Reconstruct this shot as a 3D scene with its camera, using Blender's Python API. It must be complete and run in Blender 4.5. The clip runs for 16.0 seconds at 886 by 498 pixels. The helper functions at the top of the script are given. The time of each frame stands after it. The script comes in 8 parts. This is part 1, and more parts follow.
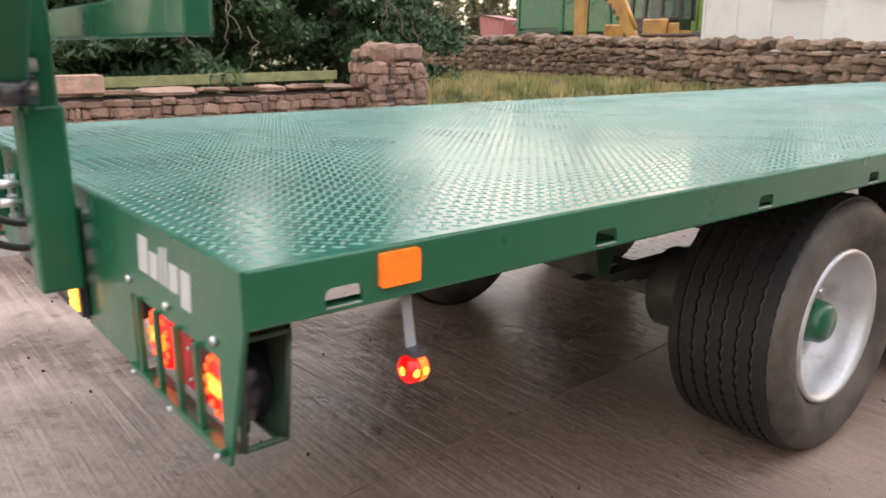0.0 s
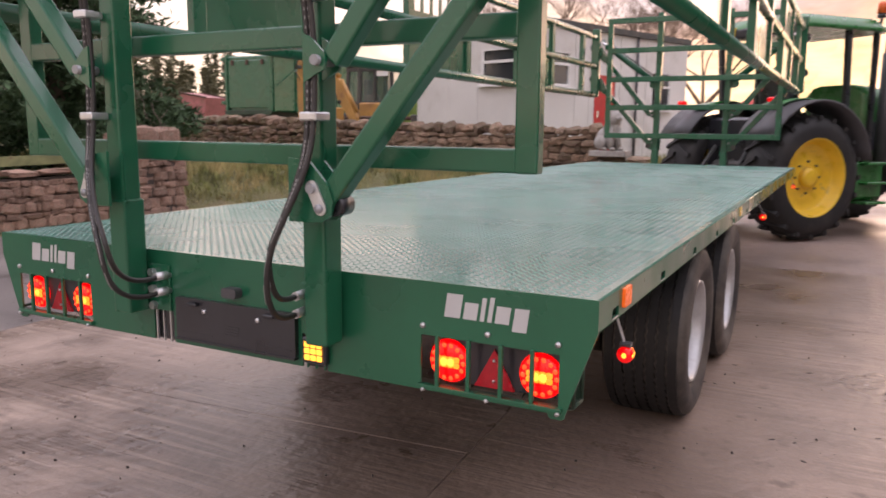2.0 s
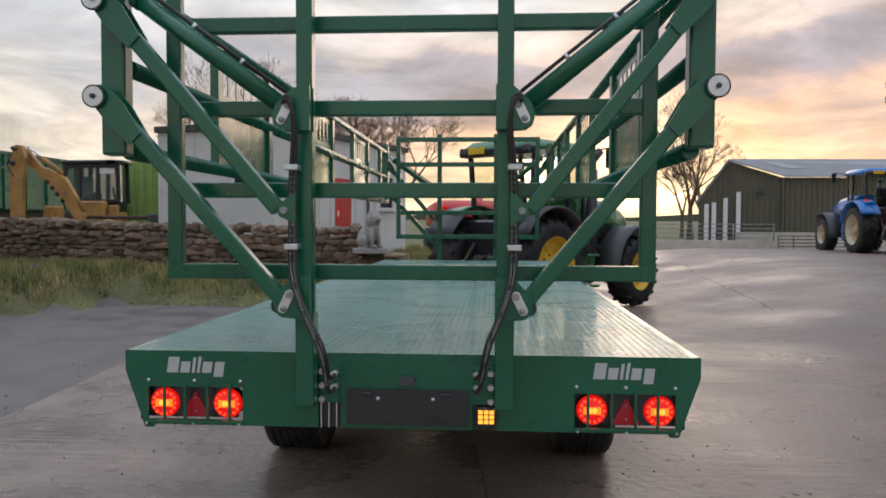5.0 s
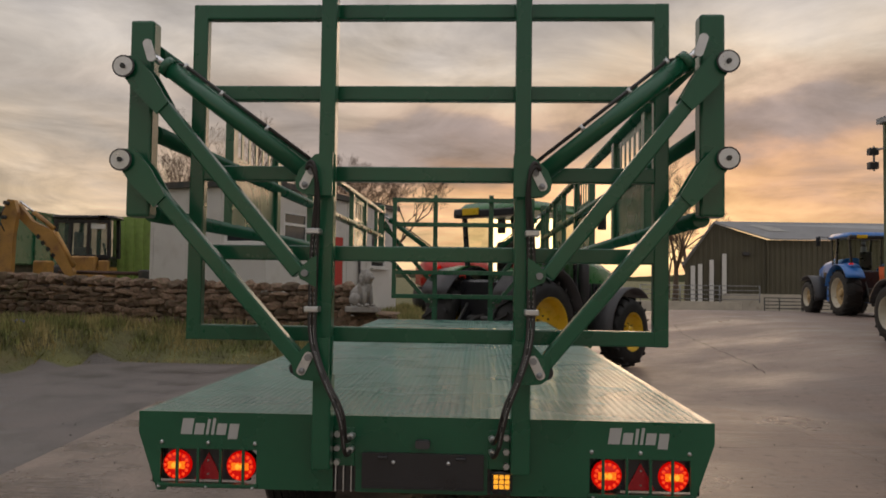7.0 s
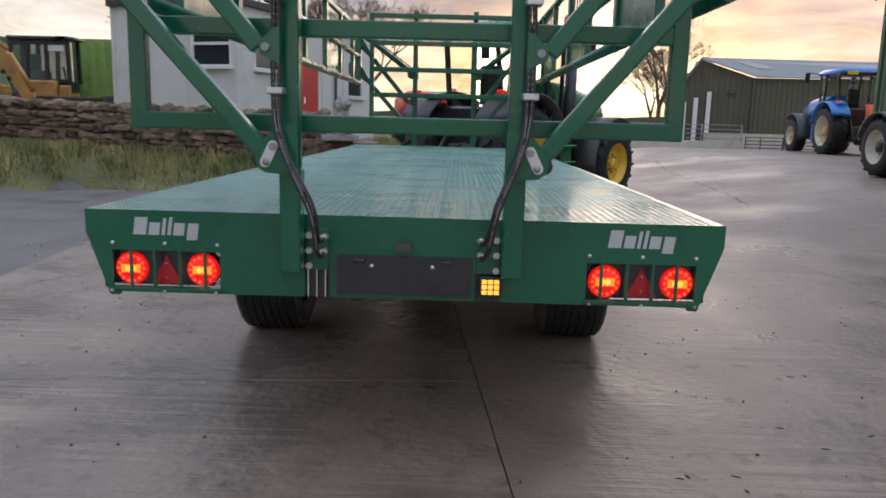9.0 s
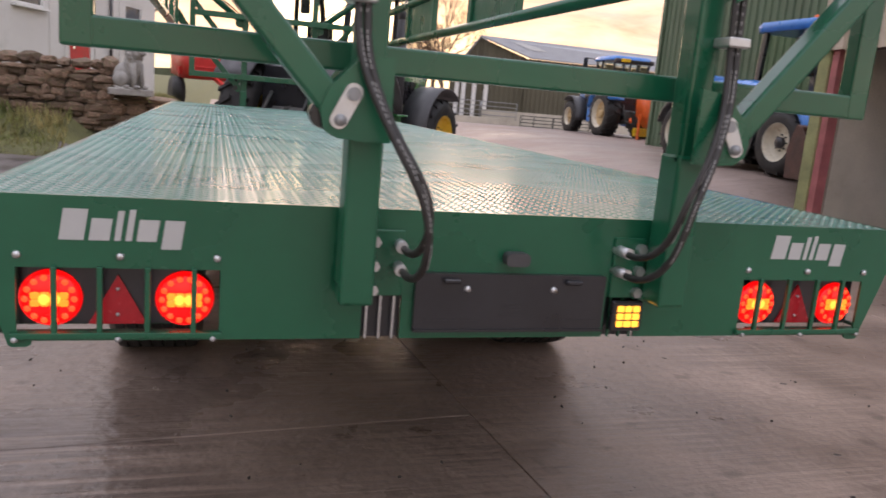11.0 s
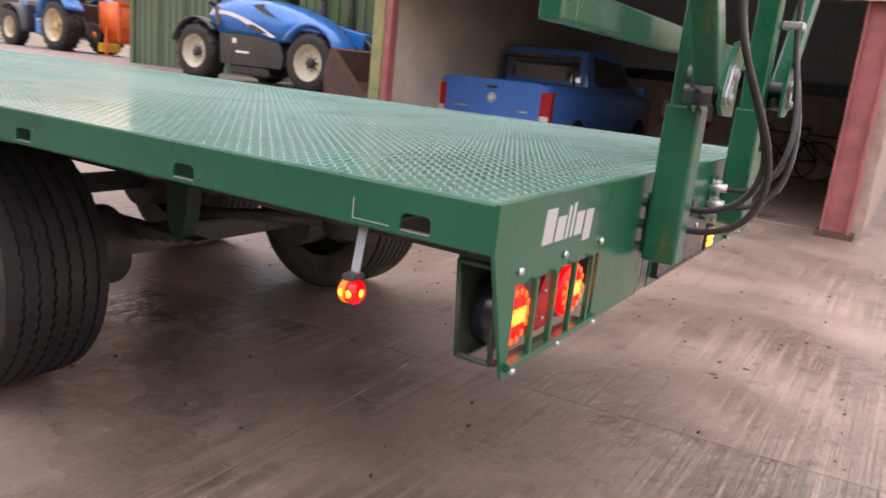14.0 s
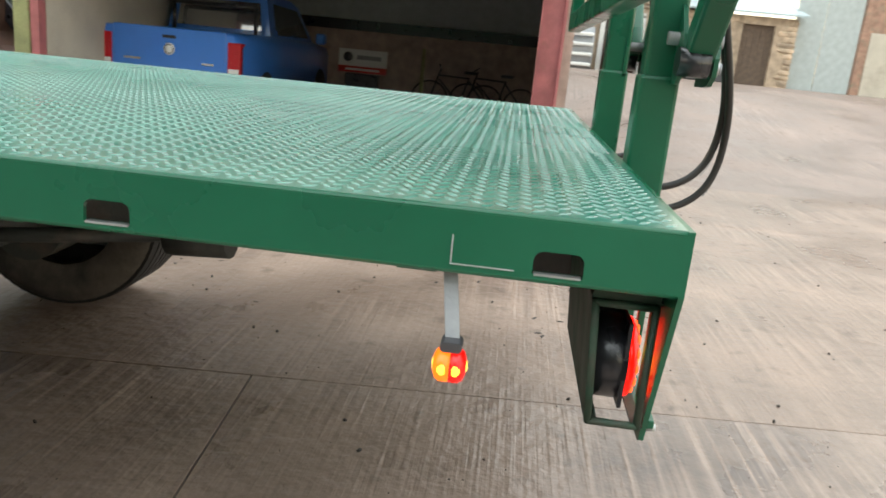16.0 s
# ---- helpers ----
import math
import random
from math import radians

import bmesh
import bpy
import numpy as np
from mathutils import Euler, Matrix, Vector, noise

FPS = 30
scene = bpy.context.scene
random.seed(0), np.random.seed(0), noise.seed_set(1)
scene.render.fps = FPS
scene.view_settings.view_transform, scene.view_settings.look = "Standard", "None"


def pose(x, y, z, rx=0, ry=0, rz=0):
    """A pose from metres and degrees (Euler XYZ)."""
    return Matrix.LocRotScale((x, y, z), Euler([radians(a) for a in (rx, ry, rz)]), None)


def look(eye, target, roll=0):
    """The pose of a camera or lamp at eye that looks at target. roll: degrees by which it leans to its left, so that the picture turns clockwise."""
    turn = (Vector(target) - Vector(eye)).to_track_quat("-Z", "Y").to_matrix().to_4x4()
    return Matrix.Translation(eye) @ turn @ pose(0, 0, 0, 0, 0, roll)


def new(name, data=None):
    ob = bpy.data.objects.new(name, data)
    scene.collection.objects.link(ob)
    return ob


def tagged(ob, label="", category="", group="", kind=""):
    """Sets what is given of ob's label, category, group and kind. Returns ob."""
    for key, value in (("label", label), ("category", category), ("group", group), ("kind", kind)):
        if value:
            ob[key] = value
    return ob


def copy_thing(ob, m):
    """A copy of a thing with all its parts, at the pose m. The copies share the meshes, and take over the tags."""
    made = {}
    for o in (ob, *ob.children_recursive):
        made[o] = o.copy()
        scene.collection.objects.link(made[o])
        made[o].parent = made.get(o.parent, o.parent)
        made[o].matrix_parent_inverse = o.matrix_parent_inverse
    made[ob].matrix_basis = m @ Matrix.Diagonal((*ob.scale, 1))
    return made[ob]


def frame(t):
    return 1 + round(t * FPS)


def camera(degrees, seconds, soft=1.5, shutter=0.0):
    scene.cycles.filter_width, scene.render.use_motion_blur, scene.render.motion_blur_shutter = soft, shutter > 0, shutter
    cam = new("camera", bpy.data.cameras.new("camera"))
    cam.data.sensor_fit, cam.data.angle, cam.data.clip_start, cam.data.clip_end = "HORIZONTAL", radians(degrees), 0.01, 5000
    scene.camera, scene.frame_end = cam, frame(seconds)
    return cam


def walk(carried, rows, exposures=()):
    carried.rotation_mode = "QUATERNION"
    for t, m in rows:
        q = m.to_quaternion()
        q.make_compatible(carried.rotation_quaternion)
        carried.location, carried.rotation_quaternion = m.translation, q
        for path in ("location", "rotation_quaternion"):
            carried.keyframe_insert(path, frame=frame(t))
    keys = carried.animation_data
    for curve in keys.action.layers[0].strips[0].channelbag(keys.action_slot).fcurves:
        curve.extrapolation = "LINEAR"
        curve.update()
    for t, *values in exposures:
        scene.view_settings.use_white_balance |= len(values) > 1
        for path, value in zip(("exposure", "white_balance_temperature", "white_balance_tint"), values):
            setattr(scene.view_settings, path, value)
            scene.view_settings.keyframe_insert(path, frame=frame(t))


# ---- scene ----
cam = camera(60.5, 16.0, soft=1.7, shutter=0.4)
PATH = [
    (0, (2.207, -0.415, 1.347), (0.696, 0.794, 0.841), 0.2),
    (0.5, (2.265, -0.784, 1.389), (0.827, 0.526, 0.921), 0.1),
    (1, (2.22, -1.164, 1.441), (0.909, 0.289, 1.03), -0.1),
    (1.5, (1.954, -1.523, 1.459), (0.84, 0.1, 1.104), 0.2),
    (2, (1.784, -1.887, 1.489), (0.863, -0.141, 1.172), 0.5),
    (2.5, (1.577, -2.227, 1.53), (0.835, -0.39, 1.26), 0.7),
    (3, (1.259, -2.536, 1.585), (0.68, -0.635, 1.361), 0.7),
    (5.5, (0.287, -3.304, 1.635), (0.192, -1.306, 1.626), 0.4),
    (6, (0.259, -3.313, 1.654), (0.17, -1.316, 1.721), 0.6),
    (6.5, (0.247, -3.319, 1.649), (0.152, -1.324, 1.758), 0.8),
    (7, (0.237, -3.321, 1.644), (0.143, -1.325, 1.726), 0.8),
    (7.5, (0.224, -3.317, 1.623), (0.136, -1.319, 1.602), 0.6),
    (8, (0.193, -3.285, 1.575), (0.118, -1.292, 1.421), 0.6),
    (8.5, (0.176, -3.197, 1.507), (0.118, -1.217, 1.237), 0.9),
    (9, (0.2, -2.938, 1.427), (0.171, -0.966, 1.092), 1.5),
    (11.5, (-1.119, -1.63, 1.315), (-0.347, 0.175, 0.934), 5.7),
    (12, (-1.49, -1.508, 1.323), (-0.532, 0.206, 0.946), 6.1),
    (12.5, (-1.878, -1.3, 1.307), (-0.699, 0.265, 0.908), 6.0),
    (13, (-2.224, -1.146, 1.309), (-0.848, 0.243, 0.887), 6.2),
    (13.5, (-2.342, -0.856, 1.262), (-0.803, 0.342, 0.819), 6.1),
    (14, (-2.369, -0.568, 1.26), (-0.694, 0.424, 0.802), 5.9),
    (14.5, (-2.389, -0.269, 1.268), (-0.597, 0.474, 0.78), 6.0),
    (15, (-2.316, -0.085, 1.239), (-0.456, 0.441, 0.724), 6.0),
    (15.5, (-2.171, 0.093, 1.233), (-0.271, 0.419, 0.701), 5.9),
    (16, (-2.216, 0.238, 1.242), (-0.285, 0.383, 0.74), 5.6),
]
walk(cam, [(t, look(eye, target, roll)) for t, eye, target, roll in PATH], exposures=[(0, 1.82, 6350, 17), (0.5, 1.6, 6400, 26), (1, 1.42, 6450, 32), (2, 1.1, 6400, 30), (3, 0.55, 6050, 24), (5.5, 0.18, 5550, 11), (7, -0.33, 6650, 15), (8, -0.15, 5700, 12), (9, 0.42, 5350, 12), (11.5, 0.95, 6250, 26), (12.5, 1.2, 6350, 29), (14, 1.7, 6450, 25), (15, 1.86, 6300, 12), (16, 1.82, 6200, 3)])

SUN_AZ, SUN_EL = 11.0, 5.0   # degrees clockwise from +y, and above the horizon


# ---- world, sun ----
def build_world():
    w = bpy.data.worlds.new("evening_sky")
    scene.world = w
    w.use_nodes = True
    nt = w.node_tree
    nt.nodes.clear()
    N = nt.nodes.new
    L = nt.links.new
    out = N("ShaderNodeOutputWorld")
    bg = N("ShaderNodeBackground")
    bg.inputs[1].default_value = 1.0
    L(bg.outputs[0], out.inputs[0])
    co = N("ShaderNodeTexCoord")
    sky = N("ShaderNodeTexSky")
    sky.sky_type = "NISHITA"
    sky.sun_disc = False
    sky.sun_elevation = radians(SUN_EL)
    sky.sun_rotation = radians(SUN_AZ)
    sky.dust_density = 2.0
    sep = N("ShaderNodeSeparateXYZ")
    L(co.outputs["Generated"], sep.inputs[0])

    def math_node(op, a, b=None, c=None, clamp=False):
        m = N("ShaderNodeMath")
        m.operation = op
        m.use_clamp = clamp
        for i, v in enumerate((a, b, c)):
            if v is None:
                continue
            if isinstance(v, (int, float)):
                m.inputs[i].default_value = v
            else:
                L(v, m.inputs[i])
        return m.outputs[0]

    def mix(fac, a, b, blend="MIX"):
        m = N("ShaderNodeMix")
        m.data_type = "RGBA"
        m.blend_type = blend
        for s, v in ((m.inputs[0], fac), (m.inputs[6], a), (m.inputs[7], b)):
            if isinstance(v, (int, float)):
                s.default_value = v
            elif isinstance(v, tuple):
                s.default_value = (*v, 1)
            else:
                L(v, s)
        return m.outputs[2]

    zc = math_node("MAXIMUM", sep.outputs[2], 0.0)
    # angle to the low sun
    sd = Vector((math.sin(radians(SUN_AZ)) * math.cos(radians(SUN_EL)), math.cos(radians(SUN_AZ)) * math.cos(radians(SUN_EL)), math.sin(radians(SUN_EL))))
    dot = N("ShaderNodeVectorMath")
    dot.operation = "DOT_PRODUCT"
    L(co.outputs["Generated"], dot.inputs[0])
    dot.inputs[1].default_value = sd
    d = math_node("MAXIMUM", dot.outputs["Value"], 0.0)
    near = math_node("POWER", d, 60.0)
    core = math_node("POWER", d, 420.0)
    # cloud plane: stretch the direction by its height so that clouds flatten to the horizon
    inv = math_node("DIVIDE", 1.0, math_node("ADD", zc, 0.16))
    cx = math_node("MULTIPLY", sep.outputs[0], inv)
    cy = math_node("MULTIPLY", sep.outputs[1], inv)
    comb = N("ShaderNodeCombineXYZ")
    L(cx, comb.inputs[0])
    L(cy, comb.inputs[1])
    n1 = N("ShaderNodeTexNoise")
    n1.inputs["Scale"].default_value = 0.62
    n1.inputs["Detail"].default_value = 7
    n1.inputs["Roughness"].default_value = 0.55
    n1.inputs["Distortion"].default_value = 0.4
    L(comb.outputs[0], n1.inputs["Vector"])
    n2 = N("ShaderNodeTexNoise")
    n2.inputs["Scale"].default_value = 3.1
    n2.inputs["Detail"].default_value = 6
    L(comb.outputs[0], n2.inputs["Vector"])
    # evening sky by height: bright gap, then a dark cloud band with torn edges, then pale grey; cooler away from the sun
    zz = math_node("ADD", zc, math_node("MULTIPLY", math_node("SUBTRACT", n1.outputs[0], 0.5), 0.30))
    zz = math_node("ADD", zz, math_node("MULTIPLY", math_node("SUBTRACT", n2.outputs[0], 0.5), 0.10))

    def bands(stops):
        r = N("ShaderNodeValToRGB")
        r.color_ramp.interpolation = "B_SPLINE"
        while len(r.color_ramp.elements) < len(stops):
            r.color_ramp.elements.new(0.5)
        for e, (p, c) in zip(r.color_ramp.elements, stops):
            e.position, e.color = p, (*c, 1)
        L(zz, r.inputs[0])
        return r.outputs[0]

    warm = bands([(0.0, (1.12, 0.78, 0.43)), (0.055, (1.08, 0.68, 0.35)), (0.10, (0.92, 0.50, 0.26)), (0.135, (0.62, 0.37, 0.27)), (0.165, (0.31, 0.26, 0.275)), (0.205, (0.33, 0.28, 0.295)), (0.225, (0.84, 0.58, 0.40)), (0.27, (0.94, 0.80, 0.60)), (0.31, (0.74, 0.68, 0.60)), (0.37, (0.48, 0.465, 0.45)), (0.55, (0.5, 0.5, 0.5))])
    cool = bands([(0.0, (0.98, 0.79, 0.53)), (0.07, (0.92, 0.75, 0.52)), (0.13, (0.77, 0.67, 0.52)), (0.20, (0.63, 0.58, 0.51)), (0.27, (0.68, 0.64, 0.57)), (0.33, (0.55, 0.53, 0.50)), (0.42, (0.46, 0.455, 0.45)), (0.55, (0.5, 0.5, 0.5))])
    side = math_node("POWER", d, 7.0)
    col = mix(side, cool, warm)
    # streaks of brighter and darker cloud
    n3 = N("ShaderNodeTexNoise")
    n3.inputs["Scale"].default_value = 1.7
    n3.inputs["Detail"].default_value = 8
    n3.inputs["Roughness"].default_value = 0.6
    n3.inputs["Distortion"].default_value = 0.6
    L(comb.outputs[0], n3.inputs["Vector"])
    st = N("ShaderNodeMapRange")
    st.inputs["From Min"].default_value = 0.32
    st.inputs["From Max"].default_value = 0.68
    st.inputs["To Min"].default_value = 0.66
    st.inputs["To Max"].default_value = 1.42
    L(n3.outputs[0], st.inputs["Value"])
    col = mix(1.0, col, st.outputs[0], "MULTIPLY")
    # the sky opposite the sunset is dusky
    dusk = N("ShaderNodeMapRange")
    dusk.interpolation_type = "SMOOTHSTEP"
    dusk.inputs["From Min"].default_value = 0.35
    dusk.inputs["From Max"].default_value = -0.7
    dusk.inputs["To Min"].default_value = 1.0
    dusk.inputs["To Max"].default_value = 0.95
    L(dot.outputs["Value"], dusk.inputs["Value"])
    col = mix(1.0, col, dusk.outputs[0], "MULTIPLY")
    skyc = mix(1.0, sky.outputs[0], (0.05, 0.05, 0.05), "MULTIPLY")
    col = mix(0.12, col, skyc)
    glow = mix(1.0, col, mix(core, (0, 0, 0), (0.85, 0.70, 0.42)), "ADD")
    glow = mix(1.0, glow, mix(math_node("MULTIPLY", near, math_node("SUBTRACT", 1.0, math_node("MULTIPLY", zc, 5.0), clamp=True)), (0, 0, 0), (0.26, 0.18, 0.08)), "ADD")
    # overcast is brighter overhead and away from the sunset than along the horizon
    over = N("ShaderNodeMapRange")
    over.interpolation_type = "SMOOTHSTEP"
    over.inputs["From Min"].default_value = 0.30
    over.inputs["From Max"].default_value = 0.75
    over.inputs["To Min"].default_value = 1.0
    over.inputs["To Max"].default_value = 1.9
    L(zc, over.inputs["Value"])
    glow = mix(1.0, glow, over.outputs[0], "MULTIPLY")
    L(glow, bg.inputs[0])
    return w


build_world()
sun_data = bpy.data.lights.new("low_sun", "SUN")
sun_data.energy = 0.25
sun_data.angle = radians(22)
sun_data.color = (1.0, 0.74, 0.5)
sun_ob = new("low_sun", sun_data)
sun_dir = Vector((math.sin(radians(SUN_AZ)) * math.cos(radians(9)), math.cos(radians(SUN_AZ)) * math.cos(radians(9)), math.sin(radians(9))))
sun_ob.matrix_world = look(sun_dir * 60, (0, 0, 0))


# ---- materials ----
def material(name, base, rough=0.5, metal=0.0, var=0.15, scale=6.0, fine=60.0, bump=0.02, bump_scale=40.0, spec=0.5,
             stain=None, stain_scale=2.0, stain_lo=0.55, stain_hi=0.7, rough_var=0.12, stain_rough=None, coat=0.0, coat_rough=0.08, island=0.0, random_tone=0.0, emit=None, emit_strength=0.0,
             alpha=None, transmission=0.0, wave=None, space="Object", streak=False):
    m = bpy.data.materials.new(name)
    m.use_nodes = True
    nt = m.node_tree
    N, L = nt.nodes.new, nt.links.new
    bsdf = nt.nodes["Principled BSDF"]
    co = N("ShaderNodeTexCoord")
    vec = N("ShaderNodeNewGeometry").outputs["Position"] if space == "World" else co.outputs[space]
    a = N("ShaderNodeTexNoise")
    a.inputs["Scale"].default_value = scale
    a.inputs["Detail"].default_value = 5
    b = N("ShaderNodeTexNoise")
    b.inputs["Scale"].default_value = fine
    b.inputs["Detail"].default_value = 4
    L(vec, a.inputs["Vector"])
    L(vec, b.inputs["Vector"])

    def mixc(fac, x, y, blend="MIX"):
        n = N("ShaderNodeMix")
        n.data_type = "RGBA"
        n.blend_type = blend
        for s, v in ((n.inputs[0], fac), (n.inputs[6], x), (n.inputs[7], y)):
            if isinstance(v, (int, float)):
                s.default_value = v
            elif isinstance(v, tuple):
                s.default_value = (*v, 1)
            else:
                L(v, s)
        return n.outputs[2]

    def rng(sock, lo, hi, to0, to1):
        r = N("ShaderNodeMapRange")
        r.inputs["From Min"].default_value = lo
        r.inputs["From Max"].default_value = hi
        r.inputs["To Min"].default_value = to0
        r.inputs["To Max"].default_value = to1
        L(sock, r.inputs["Value"])
        return r.outputs[0]

    dark = tuple(c * (1 - var) for c in base)
    lite = tuple(min(1, c * (1 + var)) for c in base)
    col = mixc(rng(a.outputs[0], 0.3, 0.7, 0, 1), dark, lite)
    col = mixc(rng(b.outputs[0], 0.3, 0.7, 0, var * 0.9), col, tuple(c * 0.45 for c in base))
    if random_tone:
        oi = N("ShaderNodeObjectInfo")
        col = mixc(1.0, col, mixc(oi.outputs["Random"], (1 - random_tone,) * 3, (1 + random_tone,) * 3), "MULTIPLY")
    if island:
        g = N("ShaderNodeNewGeometry")
        col = mixc(1.0, col, mixc(g.outputs["Random Per Island"], (1 - island,) * 3, (1 + island,) * 3), "MULTIPLY")
    if wave:
        wv = N("ShaderNodeTexWave")
        wv.inputs["Scale"].default_value = wave[0]
        wv.inputs["Distortion"].default_value = wave[1]
        wv.bands_direction = wave[2]
        L(vec, wv.inputs["Vector"])
        col = mixc(rng(wv.outputs[0], 0.2, 0.8, 0, wave[3]), col, tuple(c * 0.4 for c in base))
    rsock = rng(a.outputs[0], 0.3, 0.7, max(0.02, rough - rough_var), min(1, rough + rough_var))
    if stain:
        s = N("ShaderNodeTexNoise")
        s.inputs["Scale"].default_value = stain_scale
        s.inputs["Detail"].default_value = 8
        s.inputs["Roughness"].default_value = 0.65
        L(vec, s.inputs["Vector"])
        f = rng(s.outputs[0], stain_lo, stain_hi, 0, 1)
        col = mixc(f, col, stain)
        if stain_rough is not None:
            wet = N("ShaderNodeMath")
            wet.operation = "MULTIPLY"
            L(rsock, wet.inputs[0])
            L(rng(s.outputs[0], stain_lo, stain_hi, 1.0, stain_rough), wet.inputs[1])
            rsock = wet.outputs[0]
    height2 = None
    if streak:
        # brushed finish and drag marks
        mp = N("ShaderNodeMapping")
        mp.inputs["Rotation"].default_value = (0, 0, radians(4.6))
        mp.inputs["Scale"].default_value = (1.2, 55.0, 1.0)
        L(vec, mp.inputs["Vector"])
        st = N("ShaderNodeTexNoise")
        st.inputs["Scale"].default_value = 1.0
        st.inputs["Detail"].default_value = 3
        L(mp.outputs[0], st.inputs["Vector"])
        col = mixc(rng(st.outputs[0], 0.50, 0.70, 0, 0.12), col, tuple(c * 0.42 for c in base))
        col = mixc(rng(st.outputs[0], 0.28, 0.45, 0.16, 0), col, tuple(min(1, c * 1.35) for c in base))
        sp = N("ShaderNodeTexNoise")
        sp.inputs["Scale"].default_value = 7.0
        sp.inputs["Detail"].default_value = 6
        L(vec, sp.inputs["Vector"])
        col = mixc(rng(sp.outputs[0], 0.60, 0.70, 0, 0.55), col, tuple(c * 0.30 for c in base))
        # tamped ridges, in patches; pale crests and dark furrows put relief shading into colour
        mq = N("ShaderNodeMapping")
        mq.inputs["Scale"].default_value = (0.8, 26.0, 1.0)
        L(vec, mq.inputs["Vector"])
        rd = N("ShaderNodeTexNoise")
        rd.inputs["Scale"].default_value = 1.0
        rd.inputs["Detail"].default_value = 2
        rd.inputs["Distortion"].default_value = 0.25
        L(mq.outputs[0], rd.inputs["Vector"])
        pt = N("ShaderNodeTexNoise")
        pt.inputs["Scale"].default_value = 0.9
        pt.inputs["Detail"].default_value = 3
        L(vec, pt.inputs["Vector"])
        patch = N("ShaderNodeMath")
        patch.operation = "MULTIPLY"
        L(rng(rd.outputs[0], 0.48, 0.66, 0, 1), patch.inputs[0])
        L(rng(pt.outputs[0], 0.46, 0.62, 0.02, 0.55), patch.inputs[1])
        col = mixc(patch.outputs[0], col, tuple(min(1, c * 1.45) for c in base))
        patch2 = N("ShaderNodeMath")
        patch2.operation = "MULTIPLY"
        L(rng(rd.outputs[0], 0.50, 0.34, 0, 1), patch2.inputs[0])
        L(rng(pt.outputs[0], 0.46, 0.62, 0.02, 0.36), patch2.inputs[1])
        col = mixc(patch2.outputs[0], col, tuple(c * 0.45 for c in base))
        hs = N("ShaderNodeMath")
        hs.operation = "MULTIPLY_ADD"
        hs.inputs[1].default_value = 0.9
        L(patch.outputs[0], hs.inputs[0])
        L(st.outputs[0], hs.inputs[2])
        height2 = hs.outputs[0]
    L(col, bsdf.inputs["Base Color"])
    L(rsock, bsdf.inputs["Roughness"])
    bsdf.inputs["Metallic"].default_value = metal
    bsdf.inputs["Specular IOR Level"].default_value = spec
    bsdf.inputs["Coat Weight"].default_value = coat
    bsdf.inputs["Coat Roughness"].default_value = coat_rough
    if transmission:
        bsdf.inputs["Transmission Weight"].default_value = transmission
    if alpha is not None:
        bsdf.inputs["Alpha"].default_value = alpha
    if emit:
        bsdf.inputs["Emission Color"].default_value = (*emit, 1)
        bsdf.inputs["Emission Strength"].default_value = emit_strength
    if bump:
        c = N("ShaderNodeTexNoise")
        c.inputs["Scale"].default_value = bump_scale
        c.inputs["Detail"].default_value = 4
        L(vec, c.inputs["Vector"])
        bp = N("ShaderNodeBump")
        bp.inputs["Strength"].default_value = 1.0
        bp.inputs["Distance"].default_value = bump
        if height2 is not None:
            ad = N("ShaderNodeMath")
            ad.operation = "MULTIPLY_ADD"
            ad.inputs[1].default_value = 0.38
            L(height2, ad.inputs[0])
            L(c.outputs[0], ad.inputs[2])
            L(ad.outputs[0], bp.inputs["Height"])
        else:
            L(c.outputs[0], bp.inputs["Height"])
        L(bp.outputs[0], bsdf.inputs["Normal"])
    return m


M = {}
M["paint"] = material("green_gloss_paint", (0.006, 0.100, 0.048), 0.30, var=0.10, scale=3, fine=25, bump=0.0012, bump_scale=7, coat=0.25, stain=(0.035, 0.10, 0.06), stain_lo=0.62, stain_hi=0.8)
M["deck"] = material("green_tread_plate", (0.020, 0.150, 0.105), 0.30, var=0.16, scale=1.3, fine=30, bump=0.004, bump_scale=1.3, spec=0.6, coat=0.62, coat_rough=0.12, stain=(0.06, 0.19, 0.145), stain_scale=1.1, stain_lo=0.42, stain_hi=0.75)
# bars paler than the plate: some of their sparkle is put into the colour
M["tread"] = material("pale_tread_tops", (0.035, 0.175, 0.125), 0.30, var=0.25, scale=2.0, fine=40, bump=0.0, spec=0.7, coat=0.8, coat_rough=0.12, stain=(0.09, 0.23, 0.175), stain_scale=1.4, stain_lo=0.45, stain_hi=0.7)
M["white_mark"] = material("silver_vinyl", (0.47, 0.48, 0.48), 0.4, var=0.04, bump=0)
M["zinc"] = material("zinc_plate", (0.62, 0.63, 0.64), 0.38, metal=0.85, var=0.12, scale=18, bump=0.001, bump_scale=60)
M["galv"] = material("galvanised_rim", (0.55, 0.56, 0.57), 0.45, metal=0.55, var=0.15, scale=9, bump=0.002, stain=(0.35, 0.33, 0.31), stain_scale=5)
M["rubber"] = material("black_rubber", (0.013, 0.013, 0.0135), 0.62, var=0.25, scale=5, bump=0.002, bump_scale=70, stain=(0.034, 0.030, 0.027), stain_scale=3, stain_lo=0.52, stain_hi=0.78)
M["tyre_side"] = material("tyre_sidewall", (0.02, 0.02, 0.021), 0.6, var=0.25, scale=5, bump=0.002, bump_scale=70, stain=(0.17, 0.145, 0.12), stain_scale=2.2, stain_lo=0.4, stain_hi=0.72)
M["hose"] = material("rubber_hose", (0.028, 0.026, 0.025), 0.45, var=0.2, scale=20, bump=0.001)
